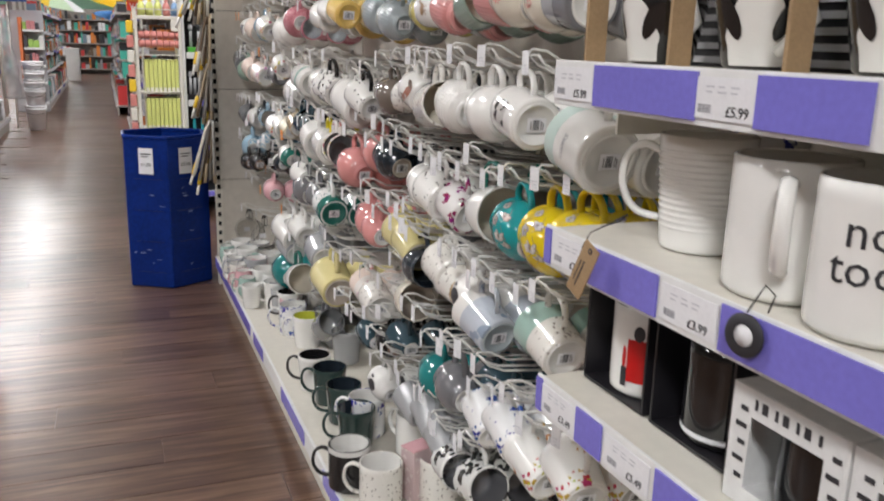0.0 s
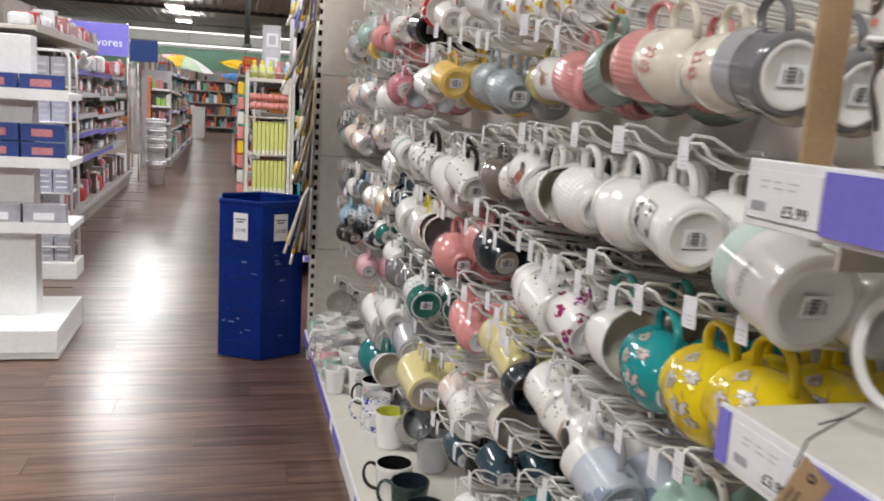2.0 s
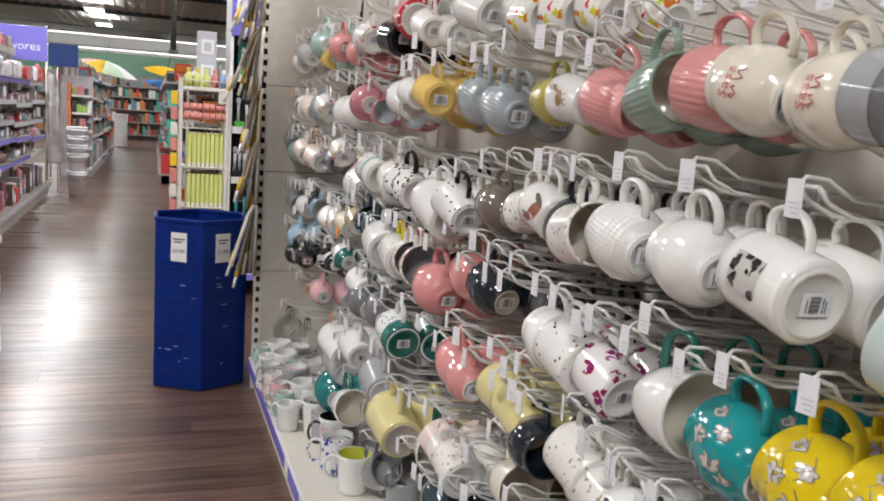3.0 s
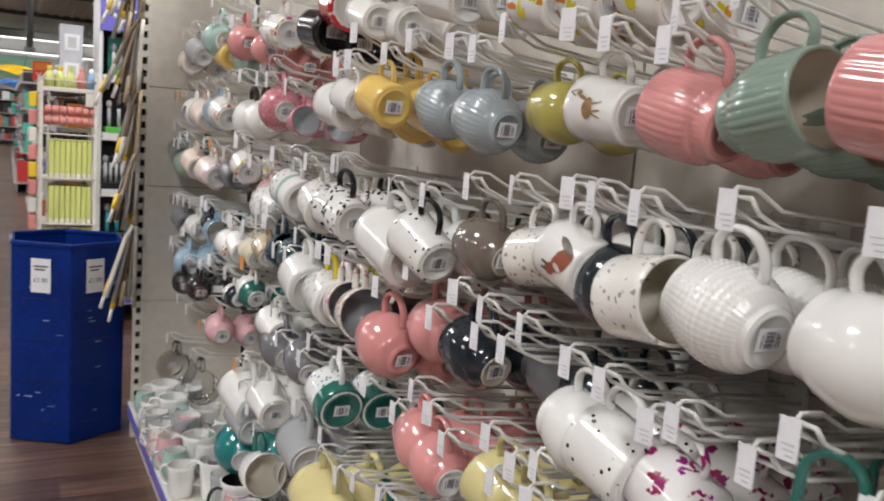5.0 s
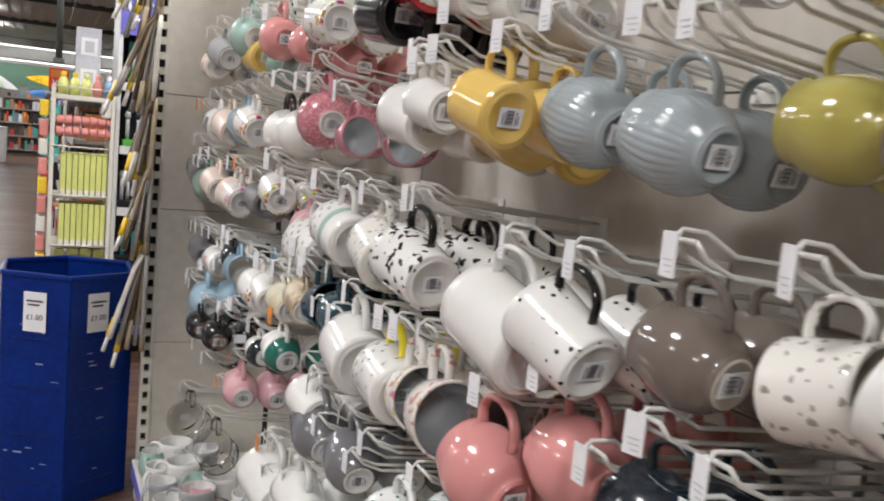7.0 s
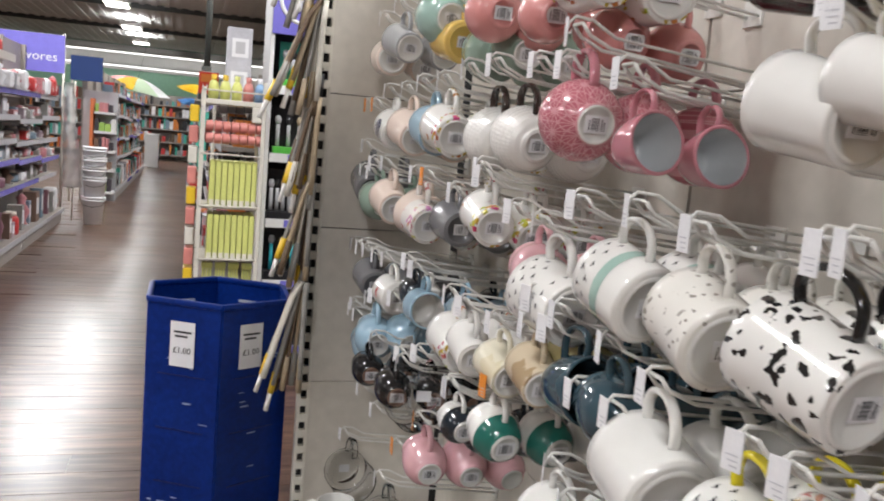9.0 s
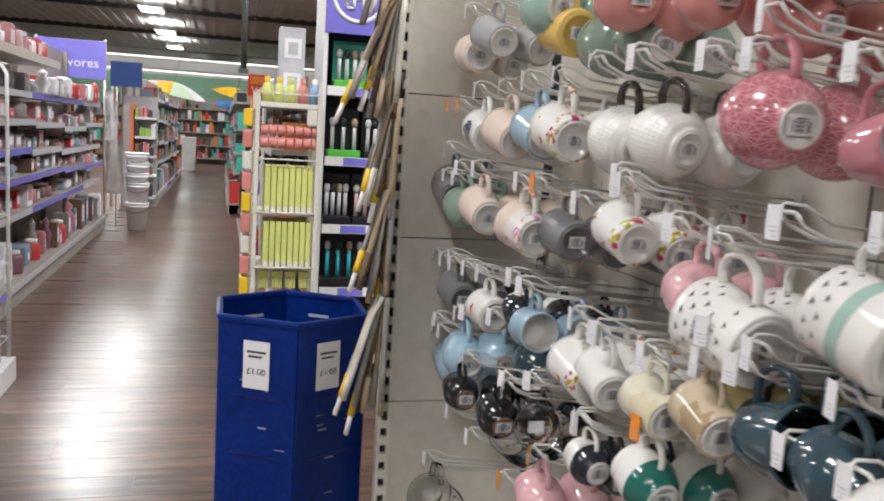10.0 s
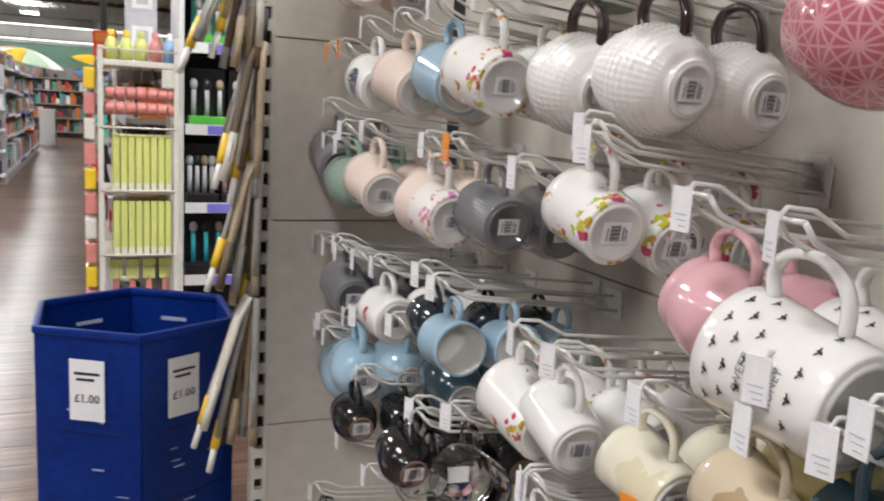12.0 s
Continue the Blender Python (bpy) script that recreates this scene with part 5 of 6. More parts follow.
part("twine", tube(bmesh.new(), [(0.434, 0.463, 0.911), (0.441, 0.462, 0.922), (0.452, 0.466, 0.930), (0.449, 0.452, 0.926), (0.438, 0.446, 0.916)], 0.0007), TWINE, disc)

LOWER = ((0.024, 0), (0.029, 0.004), (0.034, 0.04), (0.0385, 0.075), (0.040, 0.104))


CARDK = paint("black_card", (0.014, 0.013, 0.016), 0.35, vary=0.1)
for k, (y0, kind) in enumerate(((0.655, "red"), (0.528, "dark"))):
    t = thing("boxed_mug", "black open-fronted carton holding a %s mug" % ("white and red printed" if kind == "red" else "black"), "boxed mug", "boxed mugs")
    for nm, a in (("side_panel", (0.492, 0.60, y0, y0 + 0.003, 0.732, 0.852)), ("side_panel", (0.492, 0.60, y0 + 0.112, y0 + 0.115, 0.732, 0.852)), ("back_panel", (0.597, 0.60, y0 + 0.0032, y0 + 0.1118, 0.732, 0.852)),
                  ("base_panel", (0.492, 0.5968, y0 + 0.0032, y0 + 0.1118, 0.732, 0.735)), ("top_panel", (0.492, 0.5968, y0 + 0.0032, y0 + 0.1118, 0.848, 0.852))):
        part(nm, B(*a), CARDK, t)
    m = pose(0.537, y0 + 0.057, 0.7355, 0, 0, 20)
    for nm, data in zip(("body", "inside", "foot_ring", "handle"), mug_meshes("straight", 0.041, 0.098, CHINA if kind == "red" else BLACK, CHINA, BLACK, "", CHINA, None)[:4]):
        part(nm, data, None, t).matrix_local = m
    if kind == "red":
        REDC = paint("red_print", (0.55, 0.01, 0.01), 0.3)
        part("red_print", wrapped(bmesh.new(), 0.0416, 0.0416, 0.018, 0.066, 3.15, 3.75, 8, "box"), REDC, t).matrix_local = m
        for a0 in (3.0, 3.78):
            part("red_print", wrapped(bmesh.new(), 0.0416, 0.0416, 0.030, 0.058, a0, a0 + 0.12, 6, "oval"), REDC, t).matrix_local = m
            part("black_print", wrapped(bmesh.new(), 0.0418, 0.0418, 0.012, 0.034, a0 - 0.02, a0 + 0.16, 6, "box"), INK, t).matrix_local = m
        part("black_print", wrapped(bmesh.new(), 0.0416, 0.0416, 0.064, 0.082, 3.3, 3.6, 8, "oval"), INK, t).matrix_local = m
    else:
        part("pale_band", lathe(bmesh.new(), [(0.0414, 0.008), (0.0414, 0.013)], 28, m), TICKET, t)
for y0 in (0.385, 0.262):
    t = thing("boxed_mug", "white printed carton with a window showing a black mug", "boxed mug", "boxed mugs")
    CARDW = paint("white_card", (0.74, 0.74, 0.73), 0.35)
    for nm, a in (("side_panel", (0.470, 0.58, y0, y0 + 0.003, 0.732, 0.836)), ("side_panel", (0.470, 0.58, y0 + 0.117, y0 + 0.12, 0.732, 0.836)), ("back_panel", (0.577, 0.58, y0 + 0.0032, y0 + 0.1168, 0.732, 0.836)),
                  ("base_panel", (0.4725, 0.5768, y0 + 0.0032, y0 + 0.1168, 0.732, 0.735)), ("top_panel", (0.4725, 0.5768, y0 + 0.0032, y0 + 0.1168, 0.833, 0.836))):
        part(nm, B(*a), CARDW, t)
    bm = bmesh.new()
    for a, b, c, d in ((0.0032, 0.022, 0.732, 0.836), (0.098, 0.1168, 0.732, 0.836), (0.022, 0.098, 0.732, 0.748), (0.022, 0.098, 0.812, 0.836)):
        box(bm, 0.470, 0.472, y0 + a, y0 + b, c, d)
    bmesh.ops.remove_doubles(bm, verts=bm.verts, dist=0.0001)
    part("window_front", bm, CARDW, t)
    for k in range(7):
        part("print_mark", B(0.4692, 0.4698, y0 + 0.025 + 0.011 * k, y0 + 0.028 + 0.011 * k + 0.003 * (k % 2), 0.820, 0.829), INK, t)
    for k in range(5):
        for c in (0.006, 0.101):
            part("print_mark", B(0.4692, 0.4698, y0 + c, y0 + c + 0.008 + 0.004 * (k % 2), 0.755 + 0.015 * k, 0.759 + 0.015 * k), INK, t)
    m = pose(0.525, y0 + 0.06, 0.7355, 0, 0, 60)
    for nm, data in zip(("body", "inside", "foot_ring", "handle"), mug_meshes("straight", 0.041, 0.098, BLACK, BLACK, BLACK, "", BLACK, None)[:4]):
        part(nm, data, None, t).matrix_local = m

spare = thing("carton", "plain glossy black carton stacked at the back of the shelf", "box")
part("body", B(0.605, 0.72, 0.10, 0.53, 0.731, 0.858, 0.002), CARDK, spare)
part("flap", B(0.603, 0.6045, 0.12, 0.51, 0.80, 0.857, 0.0005), CARDK, spare)

# tall two-part animal-shaped mugs in kraft trays on the top shelf
BLUSH = paint("coral_blush", (0.66, 0.16, 0.12), 0.3)
BOWC = paint("mint_bow", (0.22, 0.45, 0.40), 0.3)
TEALCARD = paint("teal_card", (0.05, 0.20, 0.20), 0.5)


def tall_mug(y, turn):
    t = thing("boxed_tall_mug", "tall black and white mug in a kraft tray with striped card", "boxed mug", "tall boxed mugs")
    z, x = 1.0845, 0.515
    part("kraft_side", B(0.458, 0.482, y + 0.048, y + 0.052, z, z + 0.165, 0.001), KRAFT, t)
    bm = bmesh.new()
    for k in range(8):
        box(bm, 0.568, 0.570, y - 0.080, y + 0.0515, z + 0.004 + 0.0135 * k, z + 0.0105 + 0.0135 * k)
    part("back_card", B(0.5705, 0.573, y - 0.082, y + 0.0515, z, z + 0.125), INK, t, "black and white striped card")
    part("white_stripe", bm, TICKET, t)
    part("upper_card", B(0.5705, 0.573, y - 0.082, y + 0.0515, z + 0.1255, z + 0.165), TEALCARD, t, "teal back card")
    m = pose(x, y, z + 0.001) @ Matrix.Diagonal((1.06, 1.06, 0.74, 1))
    lower = lathe(bmesh.new(), list(LOWER) + [(0.036, 0.106), (0, 0.106)], 32, m)
    cup = part("lower_cup", lower, BLACK, t, "glossy black lower cup")
    face = math.radians(217 + turn)
    part("belly", wrapped(bmesh.new(), 0.0285, 0.0412, 0.030, 0.086, face - 0.52, face + 0.52, 14, "oval", LOWER), CHINA, cup, "white belly patch").matrix_local = m
    part("belly", wrapped(bmesh.new(), 0.0285, 0.0412, 0.0045, 0.030, face - 0.74, face + 0.74, 14, "box", LOWER, 0.0007), CHINA, cup, "white belly patch").matrix_local = m
    part("belly", wrapped(bmesh.new(), 0.0285, 0.0412, 0.010, 0.058, face - 0.78, face + 0.78, 14, "oval", LOWER, 0.0008), CHINA, cup, "white belly patch").matrix_local = m
    for s in (-1, 1):
        part("arm", wrapped(bmesh.new(), 0.0362, 0.0412, 0.032, 0.080, face + s * 0.58 - 0.20, face + s * 0.58 + 0.20, 12, "oval", LOWER, 0.0016, s * 0.34), BLACK, cup).matrix_local = m
    for sl in (-0.2, 0.0, 0.2):
        part("bow", wrapped(bmesh.new(), 0.0406, 0.0411, 0.0905 if sl else 0.093, 0.1005 if sl else 0.098, face + sl * 0.55 - (0.075 if sl else 0.06), face + sl * 0.55 + (0.075 if sl else 0.06), 6, "box", LOWER, 0.001), BOWC, cup, "mint bow tie").matrix_local = m
    head = part("upper_cup", lathe(bmesh.new(), [(0.041, 0.107), (0.044, 0.112), (0.0435, 0.135), (0.041, 0.160), (0.038, 0.160), (0.036, 0.112), (0, 0.112)], 32, m), CHINA, t, "white upper cup")
    for s in (-1, 1):
        part("eye_patch", wrapped(bmesh.new(), 0.0442, 0.0438, 0.126, 0.150, face + s * 0.5 - 0.25, face + s * 0.5 + 0.25, 10, "oval"), BLACK, head).matrix_local = m
        part("cheek", wrapped(bmesh.new(), 0.0444, 0.0441, 0.117, 0.124, face + s * 0.42 - 0.10, face + s * 0.42 + 0.10, 8, "oval"), BLUSH, head).matrix_local = m
        part("eye_ring", wrapped(bmesh.new(), 0.0446, 0.0444, 0.134, 0.143, face + s * 0.46 - 0.09, face + s * 0.46 + 0.09, 8, "oval"), CHINA, head).matrix_local = m
        part("pupil", wrapped(bmesh.new(), 0.0450, 0.0448, 0.136, 0.141, face + s * 0.46 - 0.05, face + s * 0.46 + 0.05, 8, "oval"), BLACK, head).matrix_local = m
    part("nose", wrapped(bmesh.new(), 0.0445, 0.0443, 0.127, 0.131, face - 0.08, face + 0.08, 8, "oval"), BLACK, head).matrix_local = m
    part("mouth", wrapped(bmesh.new(), 0.0445, 0.0444, 0.119, 0.127, face - 0.012, face + 0.012, 4, "box"), BLACK, head).matrix_local = m
    rim = bmesh.new()
    tube(rim, [m @ Vector((0.0445 * math.cos(a * 0.1963), 0.0445 * math.sin(a * 0.1963), 0.1065 + 0.0016 * math.sin(a * 1.9))) for a in range(33)], 0.0022, 6)
    part("wrap_edge", rim, TICKET, t, "crinkled white wrap round the join")
    part("handle", tube(bmesh.new(), [m @ Vector((0.036 * math.cos(-2.0), 0.036 * math.sin(-2.0), 0.085)), m @ Vector((0.062 * math.cos(-1.9), 0.062 * math.sin(-1.9), 0.088)),
                                      m @ Vector((0.068 * math.cos(-1.8), 0.068 * math.sin(-1.8), 0.055)), m @ Vector((0.034 * math.cos(-1.9), 0.034 * math.sin(-1.9), 0.02))], 0.006, 8), CHINA, t)


for yy, turn in ((0.708, -32), (0.570, 4), (0.432, -6), (0.294, 8)):
    tall_mug(yy, turn)

# ---- hanging handles beside the post ----
TIMBER = paint("pale_timber", (0.38, 0.30, 0.20), 0.55, vary=0.2, scale=20)
GREYCL = paint("grey_cloth", (0.30, 0.29, 0.27), 0.8, vary=0.2, scale=30)
rail = thing("handle_rail", "steel hanging rail on the shelving post", "rail")
part("bar", tube(bmesh.new(), [(0.440, 3.765, 1.76), (0.415, 3.755, 1.765)], 0.006), STEEL, rail)
part("bracket", B(0.428, 0.452, 3.755, 3.7715, 1.73, 1.79, 0.002), STEEL, rail)
rh = random.Random(5)
DARKW = paint("dark_stained_wood", (0.13, 0.085, 0.05), 0.6, vary=0.2, scale=25)
PALE = paint("pale_strip", (0.60, 0.57, 0.50), 0.6, vary=0.15, scale=25)


TIERS = ((0.424, 1.690, (0.085, 0.34)), (0.424, 1.470, (0.100, 0.33)), (0.423, 1.250, (0.055, 0.30)), (0.422, 1.050, (0.062, 0.30)), (0.420, 0.810, (0.082, 0.35)))
WOODS = (TIMBER, GREYCL, DARKW, PALE, GREYCL, DARKW, TIMBER, PALE)
TIPW = paint("white_rubber_tip", (0.78, 0.77, 0.74), 0.45)
rail_post = part("hanging_strip", B(0.4195, 0.4235, 3.752, 3.768, 0.62, 1.76, 0.001), GREYCL, rail)
for tier, (tx, tz, low) in enumerate(TIERS):
    part("clip", tube(bmesh.new(), [(0.4215, 3.760, tz + 0.010), (0.4205, 3.735, tz + 0.016), (tx, 3.712, tz + 0.012)], 0.0035, 6), INK, rail)
    for k in range(9):
        y = 3.748 - 0.0055 * k + rh.uniform(-0.0015, 0.0015)
        fan = (0.25, 0.8, 0.5, 1.0, 0.1, 0.65, 0.4, 0.9, 0.0)[k] + rh.uniform(-0.06, 0.06)
        end_x = tx - 0.004 - low[0] * fan
        end_z = tz - low[1] * (0.74 + 0.26 * rh.random()) * (1.0 - 0.10 * fan)
        top = (tx + 0.0012 * (k % 3) - 0.0012, y, tz)
        pts = [top, (top[0] - 0.004 - 0.12 * low[0] * fan, y - 0.003, tz - 0.055)]
        for u in (0.35, 0.6, 0.8, 1.0):
            pts.append((top[0] + (end_x - top[0]) * u - 0.004, y - 0.004, tz + (end_z - tz) * u))
        t = thing("duster", "slim wooden handled duster hanging in a clipped bundle", "duster", "hanging dusters")
        part("shaft", tube(bmesh.new(), pts[1:], 0.0095 + 0.0032 * (k % 3), 8, 0.45), WOODS[(k + 3 * tier) % 8], t)
        part("loop", tube(bmesh.new(), [top, pts[1]], 0.0055, 6), GREYCL if k % 2 else INK, t, "dark hanging loop")
        d = (Vector(pts[-1]) - Vector(pts[-2])).normalized()
        e = Vector(pts[-1])
        if k in (0, 3, 5):
            part("sleeve", tube(bmesh.new(), [e - d * 0.030, e + d * 0.005, e + d * 0.022], 0.0118, 8, 0.7), YEL, t, "yellow sleeve")
            part("tip", tube(bmesh.new(), [e + d * 0.020, e + d * 0.045, e + d * 0.068], 0.0098, 8, 0.6), TIPW, t, "white tip")
        else:
            part("head", tube(bmesh.new(), [e - d * 0.05, e, e + d * 0.035], 0.0125, 8, 0.6), WOODS[(k + 2 * tier) % 8], t, "flat worn head")


# ---- cutlery and utensil bay behind the bin ----
def sign_board(x0, x1, y, z0, z1, mat, label):
    t = thing("header_sign", label, "sign")
    part("board", B(x0, x1, y, y + 0.012, z0, z1, 0.002), mat, t)
    return t


UY = 5.45
ubay = thing("utensil_bay", "dark shelving bay of boxed kitchen utensils with purple header", "shelving")
part("back_panel", B(0.46, 1.46, UY + 0.34, UY + 0.36, 0, 1.95), BLACKP, ubay)
for s in (0.448, 1.455):
    part("side_post", B(s, s + 0.018, UY, UY + 0.34, 0, 1.95, 0.002), WHITE, ubay)
for z in (0.14, 0.44, 0.715, 1.005, 1.30):
    sh = part("shelf", B(0.468, 1.452, UY + 0.004, UY + 0.335, z - 0.03, z, 0.002), BLACKP, ubay)
    part("ticket_strip", B(0.470, 1.450, UY - 0.004, UY + 0.003, z - 0.035, z + 0.004), WHITE, sh)
    part("purple_strip", B(0.55, 0.66, UY - 0.006, UY - 0.0045, z - 0.032, z + 0.001), PURPLE, sh)
sg = sign_board(0.452, 1.45, UY - 0.01, 1.52, 2.0, PURPLE, "purple header sign with a white house emblem")
part("emblem_ring", lathe(bmesh.new(), [(0.095, 0), (0.112, 0), (0.112, 0.003), (0.095, 0.003), (0.095, 0)], 32, at_s(0.585, UY - 0.0105, 1.675)), TICKET, sg)
bm = bmesh.new()
for a in (((-0.05, -0.05), (-0.05, 0.01)), ((0.05, -0.05), (0.05, 0.01)), ((-0.065, 0.005), (0, 0.065)), ((0, 0.065), (0.065, 0.005)), ((-0.05, -0.05), (-0.02, -0.05)), ((0.02, -0.05), (0.05, -0.05)), ((-0.02, -0.05), (-0.02, -0.01)), ((0.02, -0.05), (0.02, -0.01)), ((-0.02, -0.01), (0.02, -0.01))):
    (u0, v0), (u1, v1) = a
    tube(bm, [(0.585 + u0, UY - 0.013, 1.675 + v0), (0.585 + u1, UY - 0.013, 1.675 + v1)], 0.007, 6)
part("emblem_house", bm, TICKET, sg)

TEALH = paint("turquoise_handle", (0.03, 0.42, 0.50), 0.35)
GREYH = paint("pale_handle", (0.50, 0.50, 0.52), 0.4)
GREENC = paint("bright_green_card", (0.10, 0.50, 0.06), 0.4)
AQUAC = paint("aqua_card", (0.06, 0.42, 0.32), 0.4)


def utensil_box(x, z, w, h, card, handles, top=None, n=4):
    t = thing("utensil_pack", "boxed set of kitchen utensils on a shelf", "packaging", "utensil packs")
    part("back_card", B(x, x + w, UY + 0.10, UY + 0.105, z + 0.001, z + h, 0.001), card, t)
    part("tray", B(x, x + w, UY + 0.02, UY + 0.0995, z + 0.001, z + h * 0.16, 0.003), top or card, t)
    for k in range(n):
        ux = x + w * (0.16 + 0.68 * k / max(1, n - 1))
        part("handle", tube(bmesh.new(), [(ux, UY + 0.07, z + h * 0.16), (ux, UY + 0.07, z + h * 0.62)], 0.009, 8), handles, t)
        part("head", lathe(bmesh.new(), [(0, -0.022), (0.011, -0.016), (0.015, 0), (0.010, 0.016), (0, 0.02)], 10, pose(ux, UY + 0.07, z + h * 0.62 + 0.021)), (GREYH, BLACKP, TIMBER)[k % 3], t)


for z, packs in ((0.44, ((0.475, 0.21, 0.255, CARDK, TEALH, CARDK, 4), (0.70, 0.21, 0.255, CARDK, GREYH, CARDK, 4))),
                 (0.715, ((0.475, 0.12, 0.22, CARDK, GREYH, None, 4), (0.605, 0.12, 0.22, CARDK, paint("rose_handle", (0.55, 0.35, 0.36), 0.4), None, 3), (0.735, 0.12, 0.22, CARDK, GREYH, None, 4))),
                 (1.005, ((0.485, 0.14, 0.21, CARDK, GREYH, GREENC, 3), (0.64, 0.14, 0.21, CARDK, GREYH, None, 4), (0.79, 0.14, 0.2, CARDK, TEALH, None, 4))),
                 (1.30, ((0.50, 0.15, 0.20, AQUAC, GREYH, GREENC, 4), (0.665, 0.08, 0.18, BLACKP, GREYH, None, 3), (0.76, 0.12, 0.19, AQUAC, GREYH, None, 3)))):
    for a in packs:
        utensil_box(a[0], z, a[1], a[2], a[3], a[4], a[5], a[6])

# ---- white wire rack of cleaning goods ----
RX0, RX1, RY0, RY1 = 0.175, 0.438, 5.30, 5.62
rack = thing("display_rack", "white wire floor rack filled with lime and coral cleaning goods", "rack")
for x in (RX0, RX1 - 0.02):
    for y in (RY0, RY1):
        part("post", B(x, x + 0.016, y, y + 0.016, 0, 1.26 if x == RX0 else 1.30, 0.002), CREAM, rack)
part("top_shelf", B(RX0 + 0.017, RX1 - 0.021, RY0 + 0.002, RY1, 1.195, 1.215, 0.003), CREAM, rack)
part("top_brace", B(RX1 - 0.06, RX1 - 0.021, RY0 + 0.004, RY0 + 0.012, 1.13, 1.194, 0.004), CREAM, rack)
for z in (1.25, 0.99, 0.775, 0.55, 0.34, 0.1):
    part("cross_wire", tube(bmesh.new(), [(RX0 + 0.008, RY0, z), (RX1 - 0.012, RY0, z)], 0.004), CREAM, rack)
    part("cross_wire", tube(bmesh.new(), [(RX0 + 0.008, RY0, z), (RX0 + 0.008, RY1 + 0.01, z)], 0.004), CREAM, rack)
for z in (0.77, 0.55, 0.32, 0.06):
    part("wire_shelf", B(RX0 + 0.017, RX1 - 0.021, RY0 + 0.006, RY1, z - 0.008, z, 0.002), CREAM, rack)
for z, h in ((0.79, 0.185), (0.565, 0.185)):
    for k in range(8):
        t = thing("cleaning_cloth_pack", "slim lime yellow cleaning pack standing upright", "packaging", "lime packs")
        x = RX0 + 0.045 + 0.0245 * k
        part("pack", B(x, x + 0.0215, RY0 + 0.02, RY0 + 0.18, z - 0.0185 if z > 0.7 else z - 0.014, z + h - 0.012, 0.003), LIME, t)
        part("pale_end", B(x + 0.002, x + 0.0195, RY0 + 0.0185, RY0 + 0.0198, z - 0.0175, z + 0.01), CREAM, t)
for row in (1.055, 1.105):
    for k in range(7):
        x = RX0 + 0.02 + 0.034 * k
        t = thing("scourer_roll", "coral coloured ridged scourer roll", "packaging", "coral rolls")
        bm = lathe(bmesh.new(), [(0, 0), (0.02, 0), (0.024, 0.006), (0.021, 0.012), (0.024, 0.018), (0.021, 0.024), (0.023, 0.030), (0, 0.033)], 12, pose(x, RY0 + 0.03, row, 0, 90, 0))
        part("roll", bm, CORAL, t)
        part("hanging_wire", tube(bmesh.new(), [(x + 0.016, RY0 + 0.03, row + 0.02), (x + 0.016, RY0 + 0.02, 1.195)], 0.0015), STEEL, t)
for k in range(4):
    x = RX0 + 0.03 + 0.055 * k
    t = thing("dish_brush", "yellow dish brush with coral handle, head upward", "brush", "dish brushes")
    part("brush_head", B(x, x + 0.045, RY0 + 0.03, RY0 + 0.07, 0.505, 0.53, 0.004), LIME, t)
    for j in range(4):
        part("bristle_tuft", B(x + 0.003 + 0.0105 * j, x + 0.010 + 0.0105 * j, RY0 + 0.034, RY0 + 0.066, 0.46, 0.5045), LIME, t)
    part("handle", B(x + 0.012, x + 0.032, RY0 + 0.04, RY0 + 0.058, 0.321, 0.4595, 0.004), CORAL, t)
for k in range(5):
    t = thing("spray_bottle", "yellow capped cleaning bottle on the rack", "bottle", "rack bottles")
    x = RX0 + 0.045 + 0.047 * k
    c = (LIME, LIME, LIME, CORAL, paint("pale_blue_plastic", (0.25, 0.42, 0.66), 0.4))[k]
    part("bottle", lathe(bmesh.new(), [(0, 0), (0.021, 0), (0.022, 0.05), (0.016, 0.07), (0.009, 0.078), (0, 0.078)], 14, pose(x, RY0 + 0.06, 1.216)), c, t)
    part("cap", lathe(bmesh.new(), [(0.011, 0.079), (0.012, 0.100), (0, 0.102)], 12, pose(x, RY0 + 0.06, 1.216)), (YEL, YEL, LIME, CORAL, TICKET)[k], t)
for k in range(10):
    t = thing("hanging_pack", "small coral and yellow pack hung on the rack side", "packaging", "side packs")
    z = 0.35 + 0.085 * k
    part("pouch", B(RX0 - 0.045, RX0 - 0.007, RY0 + 0.02, RY0 + 0.12, z, z + 0.07, 0.006), (CORAL, YEL, CORAL, CREAM)[k % 4], t)
    part("peg", tube(bmesh.new(), [(RX0 + 0.004, RY0 + 0.07, z + 0.066), (RX0 - 0.02, RY0 + 0.07, z + 0.066)], 0.002), STEEL, t)

GREYBOX = paint("grey_print_box", (0.36, 0.36, 0.39), 0.45, vary=0.2, scale=18)
topb = thing("appliance_box", "tall grey and white printed appliance box on the rack", "box")
part("carton", B(0.270, 0.375, 5.48, 5.58, 1.216, 1.53, 0.002), paint("pale_appliance_box", (0.52, 0.52, 0.56), 0.4, vary=0.15, scale=20), topb)
for z in (1.30, 1.44):
    part("print_window", B(0.29, 0.36, 5.4785, 5.4797, z - 0.035, z + 0.045), TICKET, topb)
    part("print_shape", B(0.305, 0.345, 5.4770, 5.4783, z - 0.02, z + 0.03), GREYH, topb)


